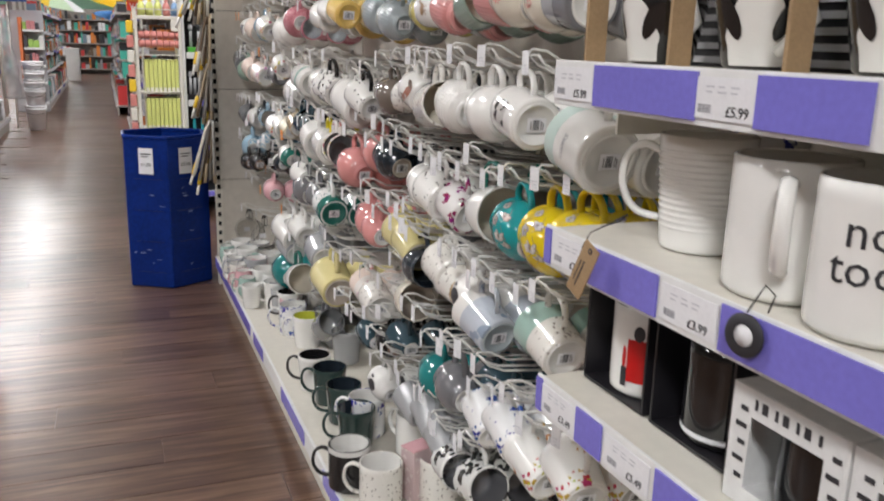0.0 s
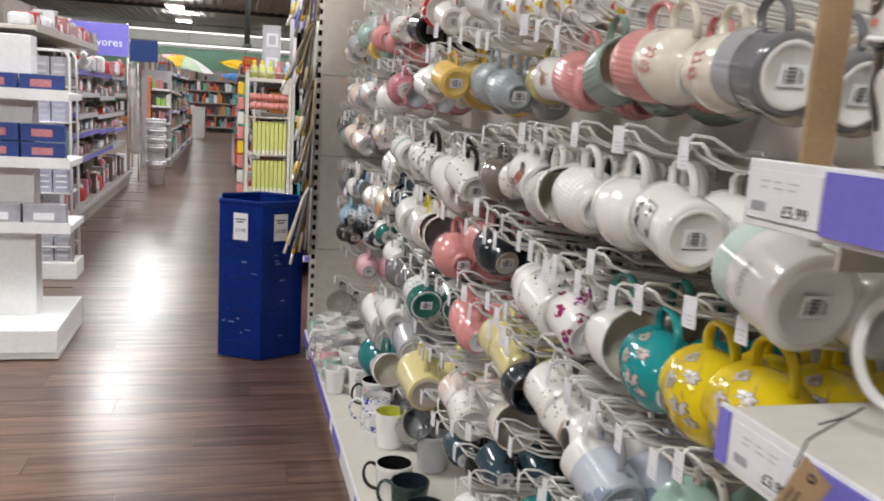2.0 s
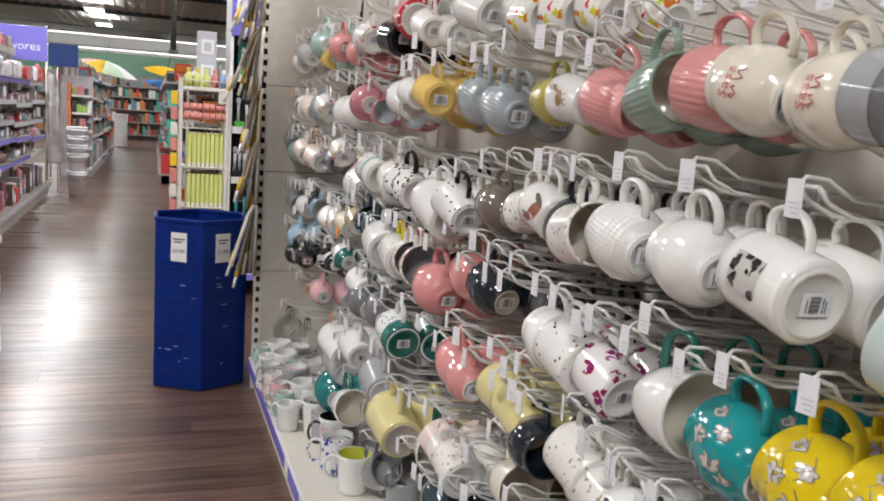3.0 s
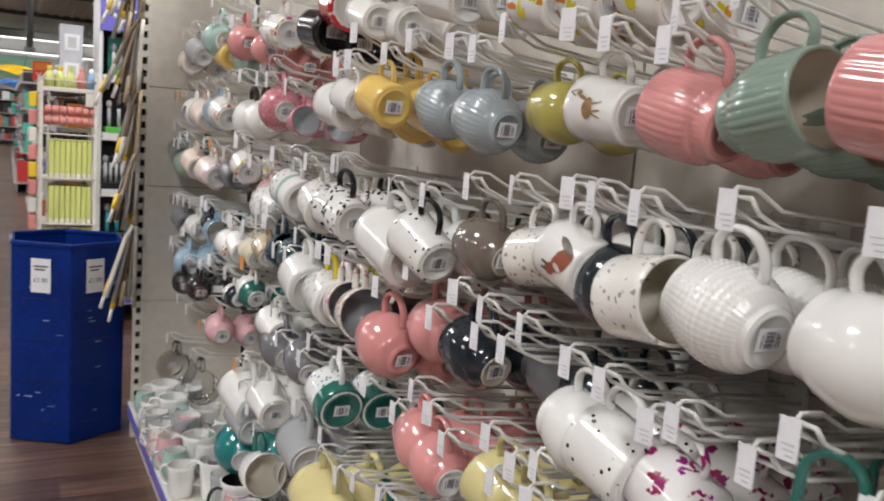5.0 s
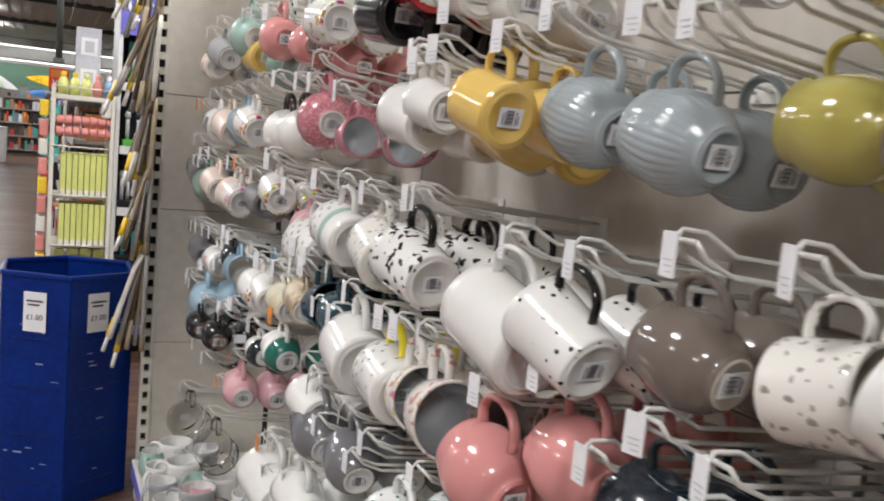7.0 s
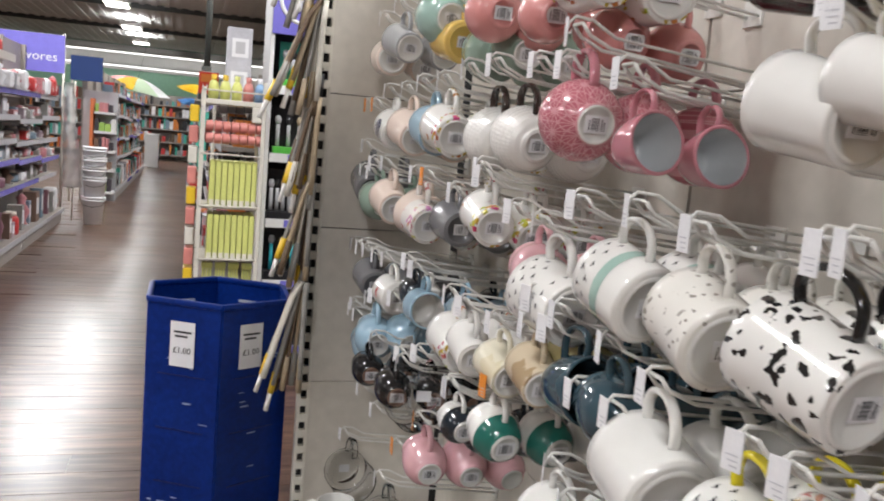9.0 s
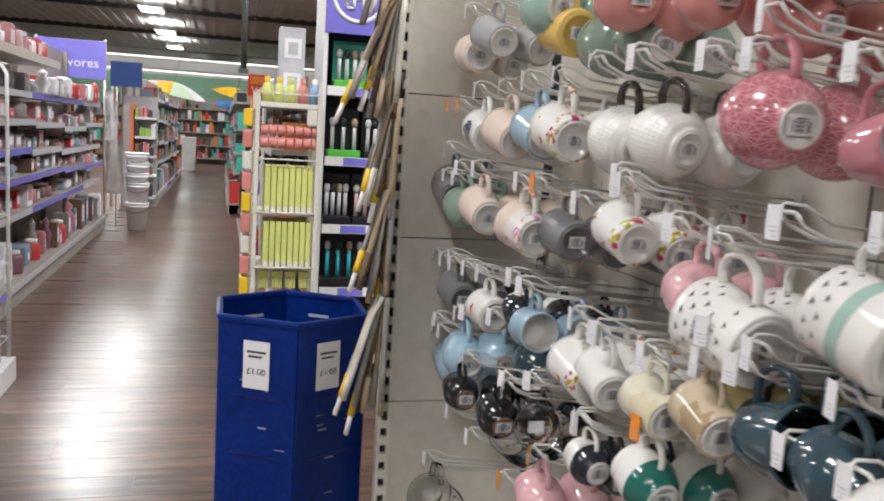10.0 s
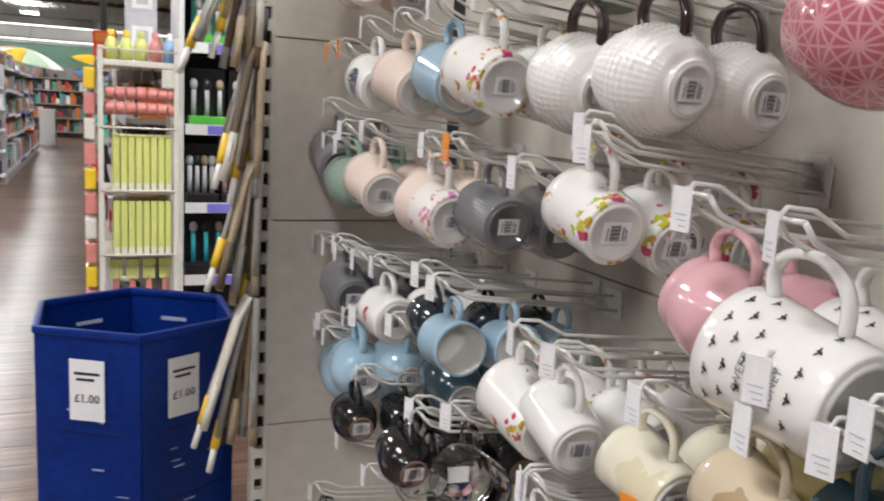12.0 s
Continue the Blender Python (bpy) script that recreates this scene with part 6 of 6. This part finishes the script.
# ---- shelving runs along the aisle ----
ROSEP, REDP = paint("rose_goods", (0.50, 0.20, 0.22), 0.5, vary=0.2), paint("red_goods", (0.55, 0.04, 0.04), 0.4, vary=0.15)
GOODS = {
    "left": (paint("plum_goods", (0.22, 0.10, 0.13), 0.5, vary=0.25, scale=20), GREYH, paint("mauve_goods", (0.36, 0.28, 0.32), 0.5, vary=0.2, scale=20), REDP, ROSEP, TICKET, GREYCL, GREYBOX, paint("dusty_blue_goods", (0.20, 0.27, 0.34), 0.5), ROSEP, paint("dim_brown_goods", (0.18, 0.11, 0.08), 0.5)),
    "right": (REDP, BLACKP, GREYCL, paint("orange_goods", (0.65, 0.20, 0.03), 0.45), TICKET, GREYBOX, ROSEP, BLACKP),
    "far": (GREYCL, TICKET, GREYBOX, BLACKP, REDP, GREYCL, AQUAC, DARKW, paint("orange_goods", (0.65, 0.20, 0.03), 0.45), paint("dusty_blue_goods", (0.2, 0.27, 0.34), 0.5)),
}


def goods(x, y, z, w, d, h, mat, kind, group, side):
    """One item on a shelf; the item is w along y, d deep, h high."""
    t = thing(("boxed_item", "jar", "wrapped_packet", "ornament")[kind], ("small printed carton on a shop shelf", "round jar with a lid on a shelf", "soft wrapped packet on a shop shelf", "turned ornament on a shop shelf")[kind], ("box", "jar", "packet", "ornament")[kind], group, at=pose(x, y, z))
    if kind == 0:
        part("carton", B(-d / 2, d / 2, -w / 2, w / 2, 0.001, h, 0.002), mat, t)
        part("print_panel", B(side * d / 2 + 0.0002 * side, side * (d / 2 + 0.0012), -w * 0.34, w * 0.34, h * 0.25, h * 0.8), TICKET if mat is not TICKET else ROSEP, t)
    elif kind == 1:
        part("jar_body", lathe(bmesh.new(), [(0, 0.001), (w * 0.42, 0.001), (w * 0.46, h * 0.1), (w * 0.45, h * 0.7), (w * 0.3, h * 0.8), (0, h * 0.8)], 14), mat, t)
        part("lid", lathe(bmesh.new(), [(0, h * 0.805), (w * 0.33, h * 0.805), (w * 0.33, h * 0.95), (0, h)], 14), CREAM, t)
    elif kind == 2:
        bm = B(-d / 2, d / 2, -w / 2, w / 2, 0.001, h * 0.8, min(w, d, h) * 0.24)
        part("packet", bm, mat, t)
        part("band", B(-d / 2 - 0.002, d / 2 + 0.002, -w * 0.12, w * 0.12, h * 0.25, h * 0.5), TICKET, t)
    else:
        part("figure", lathe(bmesh.new(), [(0, 0.001), (w * 0.34, 0.001), (w * 0.2, h * 0.15), (w * 0.38, h * 0.45), (w * 0.16, h * 0.7), (w * 0.24, h * 0.85), (0, h)], 14), mat, t)
        part("base_ring", lathe(bmesh.new(), [(w * 0.36, 0.001), (w * 0.40, 0.004), (w * 0.36, 0.012)], 14), GREYH, t)


TAUPEM = paint("taupe_shelving", (0.34, 0.31, 0.28), 0.45, vary=0.1, scale=4)


def run(name, front, side, y0, y1, heights, depth, top, pal, seed, density=1.0, skin=CREAM, label="cream shop shelving run packed with assorted goods", joined=False):
    """A run of shelving along y. side is +1 when it faces +x, -1 when it faces -x."""
    t = thing(name, label, "shelving", "aisle shelving")
    back = front - side * depth
    lo, hi = sorted((back, back - side * 0.03))
    part("back_panel", B(lo, hi, y0, y1, 0, top), skin, t)
    n = max(1, round((y1 - y0) / 1.0))
    for k in range(n + 1):
        yy = y0 + (y1 - y0) * k / n
        a, b = sorted((back + side * 0.001, back + side * 0.04))
        part("upright", B(a, b, yy - 0.015, yy + 0.015, 0, top), skin, t)
    rs = random.Random(seed)
    rest, mats = bmesh.new(), list(dict.fromkeys(GOODS[pal]))
    for j, z in enumerate(heights):
        dd = depth if j == 0 else depth * (0.86 - 0.05 * (j % 2))
        fr = back + side * dd
        for k in range(n):
            a, b = y0 + (y1 - y0) * k / n + 0.004, y0 + (y1 - y0) * (k + 1) / n - 0.004
            zz = z + (0 if j == 0 or j == len(heights) - 1 else rs.choice((-0.03, 0, 0, 0.02)))
            lo, hi = sorted((back + side * 0.041, fr))
            sh = part("shelf", B(lo, hi, a, b, zz - 0.025, zz, 0.002), skin, t)
            lo, hi = sorted((fr + side * 0.0005, fr + side * 0.005))
            part("ticket_strip", B(lo, hi, a, b, zz - 0.036, zz + 0.004), PURPLE if rs.random() < 0.25 else GREYH, sh)
            if j == 0:
                lo, hi = sorted((fr - side * 0.03, fr - side * 0.02))
                part("plinth", B(lo, hi, a, b, 0, zz - 0.0255), skin, t)
            yy = a + 0.02
            room = (heights[j + 1] - z if j + 1 < len(heights) else 0.22) - 0.06
            while yy < b - 0.06:
                w = rs.uniform(0.04, 0.12) if joined else rs.uniform(0.07, 0.2)
                if rs.random() < density and yy + w < b:
                    h = min(room, rs.uniform(0.5, 0.98) * room if rs.random() < 0.75 else w)
                    if joined:
                        lo, hi = sorted((fr - side * 0.03, fr - side * 0.15))
                        before = len(rest.faces)
                        box(rest, lo, hi, yy, yy + w * 0.92, zz + 0.001, zz + max(0.04, h))
                        rest.faces.ensure_lookup_table()
                        mi = rs.randrange(len(mats))
                        for f in rest.faces[before:]:
                            f.material_index = mi
                        yy += w + rs.uniform(0.004, 0.03)
                        continue
                    goods(fr - side * (0.03 + rs.uniform(0.06, 0.1)), yy + w / 2, zz, w * 0.92, rs.uniform(0.09, 0.14), max(0.04, h), rs.choice(GOODS[pal]), rs.choice((0, 0, 1, 2, 3)), "shelf goods", side)
                yy += w + rs.uniform(0.004, 0.03)
    if joined:
        ob = solid("shelf_stock", rest, None, "assorted small boxed goods filling far shelves", "goods", kind="stuff")
        for m in mats:
            ob.data.materials.append(m)
    else:
        rest.free()


run("shelving_run", -1.06, 1, 5.75, 10.9, (0.14, 0.50, 0.70, 0.87, 1.05, 1.24), 0.42, 1.72, "left", 3, skin=TAUPEM)
over = thing("top_shelf", "deep cream overhead shelf with red toys and boxes", "shelf")
part("board", B(-1.50, -1.03, 5.75, 8.1, 1.42, 1.445, 0.003), CREAM, over)
part("fascia", B(-1.03, -1.02, 5.75, 8.1, 1.41, 1.46, 0.002), PANEL, over)
rt = random.Random(8)
for k in range(16):
    goods(-1.13, 5.86 + 0.14 * k, 1.446, 0.12, 0.13, rt.uniform(0.07, 0.16), rt.choice((REDP, REDP, ROSEP, TICKET)), rt.choice((0, 2, 2, 1)), "goods on top", 1)
for k in range(14):
    goods(-1.16, 8.25 + 0.185 * k, 1.242, 0.15, 0.13, rt.uniform(0.1, 0.2), rt.choice((REDP, ROSEP, ROSEP, TICKET, GREYH)), rt.choice((0, 2, 3, 1)), "goods on top", 1)
run("shelving_run", -0.76, 1, 13.4, 20.5, (0.14, 0.5, 0.8, 1.1, 1.4), 0.42, 1.75, "far", 5, 0.85, TAUPEM, "far taupe shelving run with small mixed goods", True)
run("shelving_run", 0.22, -1, 6.3, 10.9, (0.14, 0.45, 0.75, 1.0, 1.25), 0.42, 1.5, "right", 9, 0.9, TAUPEM, "taupe shelving run with red and dark packaged goods")
run("shelving_run", 0.12, -1, 12.6, 22.6, (0.14, 0.5, 0.8, 1.1, 1.4), 0.42, 1.7, "far", 10, 0.9, TAUPEM, "far taupe shelving run with mixed goods", True)

# ---- gondola end and white cabinet far down the aisle ----
gend = thing("gondola_end", "white shelving end with orange side panel and mixed goods", "shelving")
part("back_panel", B(-1.18, -0.765, 13.33, 13.37, 0, 1.40, 0.002), GREYH, gend)
part("orange_panel", B(-1.07, -1.03, 13.06, 13.30, 0.42, 1.30, 0.004), paint("orange_board", (0.72, 0.20, 0.07), 0.5, vary=0.06), gend)
rg = random.Random(21)
ENDG = [paint("end_goods_" + n, c, 0.45, vary=0.1) for n, c in (("dark", (0.06, 0.05, 0.06)), ("white", (0.75, 0.74, 0.72)), ("brown", (0.20, 0.12, 0.08)), ("rose", (0.62, 0.25, 0.26)), ("green", (0.35, 0.55, 0.12)))]
for z in (0.14, 0.42, 0.66, 0.90, 1.14):
    sh = part("shelf", B(-1.02, -0.77, 13.04, 13.32, z - 0.03, z, 0.003), WHITE, gend)
    x = -1.015
    while x < -0.82:
        w = rg.uniform(0.035, 0.075)
        g = thing("goods_box", "small mixed packet on a far shelf end", "packet", "goods on the shelf end")
        part("carton", B(x, x + w - 0.006, 13.08, 13.26, z + 0.0005, z + rg.uniform(0.09, 0.17), 0.004), ENDG[rg.randrange(5)], g)
        x += w
cab = thing("white_cabinet", "plain white cabinet standing at the far aisle side", "cabinet")
part("body", B(-0.84, -0.54, 21.9, 22.3, 0, 0.74, 0.006), WHITE, cab)
part("top", B(-0.85, -0.53, 21.89, 22.31, 0.742, 0.77, 0.006), WHITE, cab)

# ---- cross shelving that closes the far end of the aisle ----
cross = thing("cross_shelving", "far taupe shelving standing across the aisle end", "shelving")
part("back_panel", B(-5.0, 5.0, 26.4, 26.45, 0, 1.78), TAUPEM, cross)
stock, mats, rc = bmesh.new(), list(dict.fromkeys(GOODS["far"])), random.Random(21)
for z in (0.15, 0.5, 0.85, 1.2, 1.5):
    part("shelf", B(-5.0, 5.0, 26.0, 26.39, z - 0.03, z), TAUPEM, cross)
    x = -4.9
    while x < 4.8:
        w = rc.uniform(0.04, 0.11)
        if rc.random() < 0.95:
            before = len(stock.faces)
            box(stock, x, x + w * 0.9, 26.02, 26.2, z + 0.001, z + rc.uniform(0.10, 0.30))
            stock.faces.ensure_lookup_table()
            mi = rc.randrange(len(mats))
            for f in stock.faces[before:]:
                f.material_index = mi
        x += w
ob = solid("shelf_stock", stock, None, "assorted small goods on far shelves", "goods", kind="stuff")
for m in mats:
    ob.data.materials.append(m)

# ---- signs over the left run ----
sg = sign_board(-1.75, -1.09, 10.92, 1.48, 1.85, PURPLE, "purple hanging aisle sign with white lettering")
writing("vores", 0.13, at_s(-1.30, 10.918, 1.63), TICKET, sg, "lettering")
part("sign_post", tube(bmesh.new(), [(-1.10, 10.94, 0), (-1.10, 10.94, 1.87)], 0.015), CREAM, sg)
part("sign_post", tube(bmesh.new(), [(-1.73, 10.94, 0), (-1.73, 10.94, 1.87)], 0.015), CREAM, sg)
sg = sign_board(-1.3, -0.93, 13.0, 1.50, 1.80, paint("deep_blue_sign", (0.01, 0.05, 0.22), 0.4), "dark blue aisle sign above shelving")
part("sign_post", tube(bmesh.new(), [(-1.28, 13.02, 0), (-1.28, 13.02, 1.78)], 0.015), CREAM, sg)
sg = sign_board(0.165, 0.262, 6.2, 1.262, 1.37, paint("red_sign", (0.70, 0.05, 0.02), 0.4), "red price sign on the shelving run")
part("panel", B(0.175, 0.252, 6.196, 6.199, 1.32, 1.36), paint("orange_panel", (0.75, 0.22, 0.03), 0.4), sg)
part("sign_post", tube(bmesh.new(), [(0.25, 6.222, 0), (0.25, 6.222, 1.3)], 0.01), CREAM, sg)
writing("VA", 0.05, at_s(0.213, 6.196, 1.29), TICKET, sg, "lettering")

# ---- stacked buckets at the end of the left run ----
BUCKET = paint("white_plastic", (0.90, 0.90, 0.91), 0.35, vary=0.04)
z = 0.0
for k in range(5):
    t = thing("bucket", "white plastic bucket in a stack on the floor", "bucket", "stacked buckets", at=pose(-0.77 + 0.006 * (k % 2), 10.78, z))
    part("pail", lathe(bmesh.new(), [(0, 0.001), (0.085, 0.001), (0.112, 0.265), (0.118, 0.268), (0.118, 0.280), (0.108, 0.280), (0.083, 0.008), (0, 0.008)], 24), BUCKET, t)
    part("rim_band", lathe(bmesh.new(), [(0.1125, 0.235), (0.1175, 0.24), (0.1175, 0.25), (0.1125, 0.252)], 24), BUCKET, t)
    part("handle", tube(bmesh.new(), [(-0.119, 0, 0.25), (-0.09, -0.095, 0.20), (0, -0.125, 0.18), (0.09, -0.095, 0.20), (0.119, 0, 0.25)], 0.003), STEEL, t)
    z += 0.20 if k == 0 else 0.10
drape = thing("plastic_cover", "clear crumpled plastic sheeting over goods beside buckets", "cover")
bm = bmesh.new()
rd = random.Random(4)
grid = [[bm.verts.new((-1.09 + 0.03 * i + rd.uniform(-0.012, 0.012) + 0.10 * (1 - j / 14) * (i / 3), 10.915 + rd.uniform(0.0, 0.05) - 0.07 * math.sin(i * 1.2 + j * 0.5) ** 2, 0.35 + 0.075 * j)) for i in range(4)] for j in range(15)]
for a, b in zip(grid, grid[1:]):
    for i in range(3):
        bm.faces.new((a[i], a[i + 1], b[i + 1], b[i])).smooth = True
bmesh.ops.solidify(bm, geom=bm.faces[:], thickness=0.003)
hazy = paint("hazy_plastic", (0.85, 0.86, 0.88), 0.3)
hazy.node_tree.nodes["Principled BSDF"].inputs["Alpha"].default_value = 0.4
part("sheet", bm, hazy, drape)
part("weight_bar", tube(bmesh.new(), [(-1.06, 10.95, 0.35), (-0.94, 10.95, 0.35)], 0.008), GREYH, drape)
part("support", tube(bmesh.new(), [(-0.99, 10.96, 0), (-0.99, 10.96, 1.42)], 0.008), CREAM, drape)

# ---- white display stands on the left ----
sa = thing("display_stand", "white metal display stand with shelves on a low platform", "stand")
part("platform", B(-1.15, -0.578, 3.81, 4.41, 0.03, 0.13, 0.006), WHITE, sa)
part("platform_trim", B(-1.14, -0.5765, 3.82, 4.40, 0.006, 0.0295), WHITE, sa)
part("column", B(-1.15, -0.70, 4.05, 4.17, 0.131, 1.30, 0.004), WHITE, sa)
for z in (0.53, 0.80, 1.075):
    sh = part("shelf", B(-1.15, -0.548, 3.98, 4.30, z - 0.03, z, 0.004), WHITE, sa)
    part("lip", B(-1.15, -0.5475, 3.972, 3.979, z - 0.032, z + 0.012), WHITE, sh)
NAVYB = paint("navy_print_box", (0.03, 0.06, 0.22), 0.35, vary=0.2, scale=14)
for z, n, c in ((0.801, 3, NAVYB), (0.876, 3, NAVYB), (0.531, 2, GREYBOX), (1.076, 2, NAVYB)):
    for k in range(n):
        x = -0.735 - 0.175 * k
        t = thing("stacked_carton", "small printed carton on a white stand shelf", "box", "stand cartons")
        part("carton", B(x, x + 0.165, 4.0, 4.04 if z > 1 else 4.045, z, z + (0.07 if c is NAVYB else 0.085), 0.002), c, t)
        part("print_panel", B(x + 0.04, x + 0.12, 3.9985, 3.9997, z + 0.02, z + 0.05), (ROSEP if c is NAVYB else TICKET), t)

sb = thing("wire_stand", "white wire display stand with boxed goods and a white base", "stand")
part("base", B(-1.10, -0.762, 5.36, 5.62, 0.0, 0.10, 0.006), WHITE, sb)
for x in (-0.785, -1.09):
    for y in (5.38, 5.60):
        part("post", tube(bmesh.new(), [(x, y, 0.101), (x, y, 1.26), (x - 0.02, y, 1.30)], 0.008, 8), WHITE, sb)
for z in (0.19, 0.50, 0.70, 0.90, 1.10, 1.30):
    part("wire_hoop", tube(bmesh.new(), [(-1.09, 5.38, z), (-0.785, 5.38, z), (-0.785, 5.60, z), (-1.09, 5.60, z)], 0.005), WHITE, sb)
for z in (0.50, 0.70, 0.90, 1.10):
    part("wire_shelf", B(-1.085, -0.79, 5.385, 5.595, z - 0.006, z, 0.001), WHITE, sb)
for j, (z, h) in enumerate(((0.101, 0.14), (0.501, 0.13), (0.701, 0.15), (0.901, 0.13), (1.101, 0.16))):
    for k in range(3):
        x = -1.075 + 0.095 * k
        t = thing("stand_goods", "small pale printed box on the wire stand", "box", "wire stand goods")
        part("carton", B(x, x + 0.088, 5.40, 5.52, z, z + h, 0.002), (GREYBOX, paint("lilac_goods", (0.40, 0.41, 0.52), 0.45, vary=0.2, scale=14), paint("dusty_blue_goods", (0.2, 0.27, 0.34), 0.5), paint("lilac_goods", (0.4, 0.41, 0.52)), GREYBOX)[j], t)
        for i in range(3):
            part("print_mark", B(x + 0.014, x + 0.074, 5.3985, 5.3998, z + h * (0.2 + 0.25 * i), z + h * (0.28 + 0.25 * i)), GREYH if j != 1 else TICKET, t)

# ---- black trolley at the right of the aisle ----
tr = thing("hand_trolley", "black wheeled trolley parked beside the shelving", "trolley")
part("frame", B(0.24, 0.44, 11.2, 11.7, 0.12, 0.16, 0.01), BLACKP, tr)
part("box_body", B(0.25, 0.43, 11.22, 11.68, 0.1605, 0.62, 0.02), BLACKP, tr)
for x, y in ((0.26, 11.26), (0.42, 11.26), (0.26, 11.64), (0.42, 11.64)):
    part("wheel", lathe(bmesh.new(), [(0, -0.015), (0.058, -0.015), (0.06, 0), (0.058, 0.015), (0, 0.015)], 16, pose(x, y, 0.06, 0, 90, 0)), BLACKP, tr)

# ---- open umbrellas high over the far aisle ----
def umbrella(x, y, z, r, cols, tilt):
    t = thing("display_umbrella", "open coloured umbrella displayed above the shelving", "umbrella", "display umbrellas", at=pose(x, y, z, tilt, 12, 0))
    for k in range(8):
        bm = bmesh.new()
        a0, a1 = 2 * math.pi * k / 8, 2 * math.pi * (k + 1) / 8
        rows = []
        for j in range(6):
            u = j / 5
            rows.append([bm.verts.new((r * u * math.cos(a) * c, r * u * math.sin(a) * c, 0.32 * r * (1 - u * u))) for a, c in ((a0, 1), ((a0 + a1) / 2, 1 - 0.07 * u), (a1, 1))])
        for p, q in zip(rows, rows[1:]):
            for i in range(2):
                bm.faces.new((p[i], p[i + 1], q[i + 1], q[i])).smooth = True
        bmesh.ops.solidify(bm, geom=bm.faces[:], thickness=0.003)
        part("canopy_panel", bm, cols[k % len(cols)], t)
        part("rib", tube(bmesh.new(), [(0, 0, 0.31 * r), (r * 0.5 * math.cos(a0), r * 0.5 * math.sin(a0), 0.235 * r), (r * math.cos(a0), r * math.sin(a0), -0.005)], 0.004), STEEL, t)
    part("shaft", tube(bmesh.new(), [(0, 0, 0.36 * r), (0, 0, -0.7 * r)], 0.008), STEEL, t)
    part("hang_wire", tube(bmesh.new(), [(0, 0, 0.36 * r), (0, 0, CEIL - z)], 0.003), STEEL, t)


PALEU = paint("pale_green_canopy", (0.55, 0.68, 0.50), 0.5)
BLUEU, GREENU = paint("blue_canopy", (0.10, 0.30, 0.65), 0.5), paint("green_canopy", (0.30, 0.50, 0.12), 0.5)
umbrella(0.32, 22.0, 1.78, 0.55, (YEL,), 8)
umbrella(0.28, 23.0, 1.50, 0.50, (BLUEU,), 8)
umbrella(-1.02, 21.0, 1.72, 0.72, (GREENU, TICKET, PALEU, TICKET, REDP, YEL, PALEU, TICKET), 6)

# ---- roof steel, trunking and far band ----
for k, y in enumerate((9.0, 13.5, 18.0, 23.0, 29.0, 36.0)):
    b = thing("roof_beam", "dark steel roof beam across the shop", "beam", "roof beams", "structure")
    part("flange", B(-15.9, 15.9, y - 0.06, y + 0.06, CEIL - 0.16, CEIL - 0.14), STEEL, b)
    part("web", B(-15.9, 15.9, y - 0.012, y + 0.012, CEIL - 0.139, CEIL - 0.001), STEEL, b)
corr = bmesh.new()
for k in range(90):
    box(corr, -15.9 + 0.36 * k, -15.9 + 0.36 * k + 0.16, -9.9, 44.9, CEIL - 0.03, CEIL - 0.0005)
tagged(solid("ceiling_ribs", corr, CEILG, "grey corrugated ribs under the shop roof", "ceiling"), kind="structure")
TUBE = glow("tube_glow", (1.0, 0.98, 0.95), 3.0)
for z in (4.05, 3.42):
    t = thing("light_trunking", "long white light trunking across the far wall", "ceiling light", "far trunking")
    part("tray", B(-15.5, 15.5, 44.4, 44.6, z + 0.05, z + 0.13), WHITE, t)
    part("tube", B(-15.4, 15.4, 44.42, 44.58, z, z + 0.049), TUBE, t)
    part("wall_bracket", B(-0.5, 0.5, 44.6, 44.99, z + 0.06, z + 0.1), WHITE, t)
# White band stands in for the pale light above the green wall.
tagged(solid("far_wall_band", B(-15.9, 15.9, 44.9, 44.98, 3.3, CEIL - 0.05), WHITE, "white band for the bright light above the far wall", "wall"), kind="structure")
pole = thing("ceiling_drop", "dark vertical steel service drop from the roof", "pipe")
part("pipe", tube(bmesh.new(), [(0.35, 16.0, CEIL), (0.35, 16.0, 2.0)], 0.05, 8), STEEL, pole)
part("clamp", B(0.27, 0.43, 15.93, 16.07, 1.95, 2.02, 0.005), STEEL, pole)

# ---- floor planks, the nearest laid one by one ----
PLANKS = {}
count = 0
for row in range(96):
    y0 = 0.3 + 0.152 * row
    x = -1.9 + (row * 0.47) % 1.22
    while x < 0.62 and count < 300:
        x1 = min(x + 1.22, 0.72)
        key = round(x1 - x, 2)
        if key not in PLANKS:
            PLANKS[key] = mesh("plank", B(0.0012, key - 0.0012, 0.0012, 0.1508, -0.0038, 0.0), WOOD)
        ob = new("plank", PLANKS[key])
        ob.location = (x, y0, 0)
        ob.parent = bpy.data.objects["floor"]
        count += 1
        x = x1
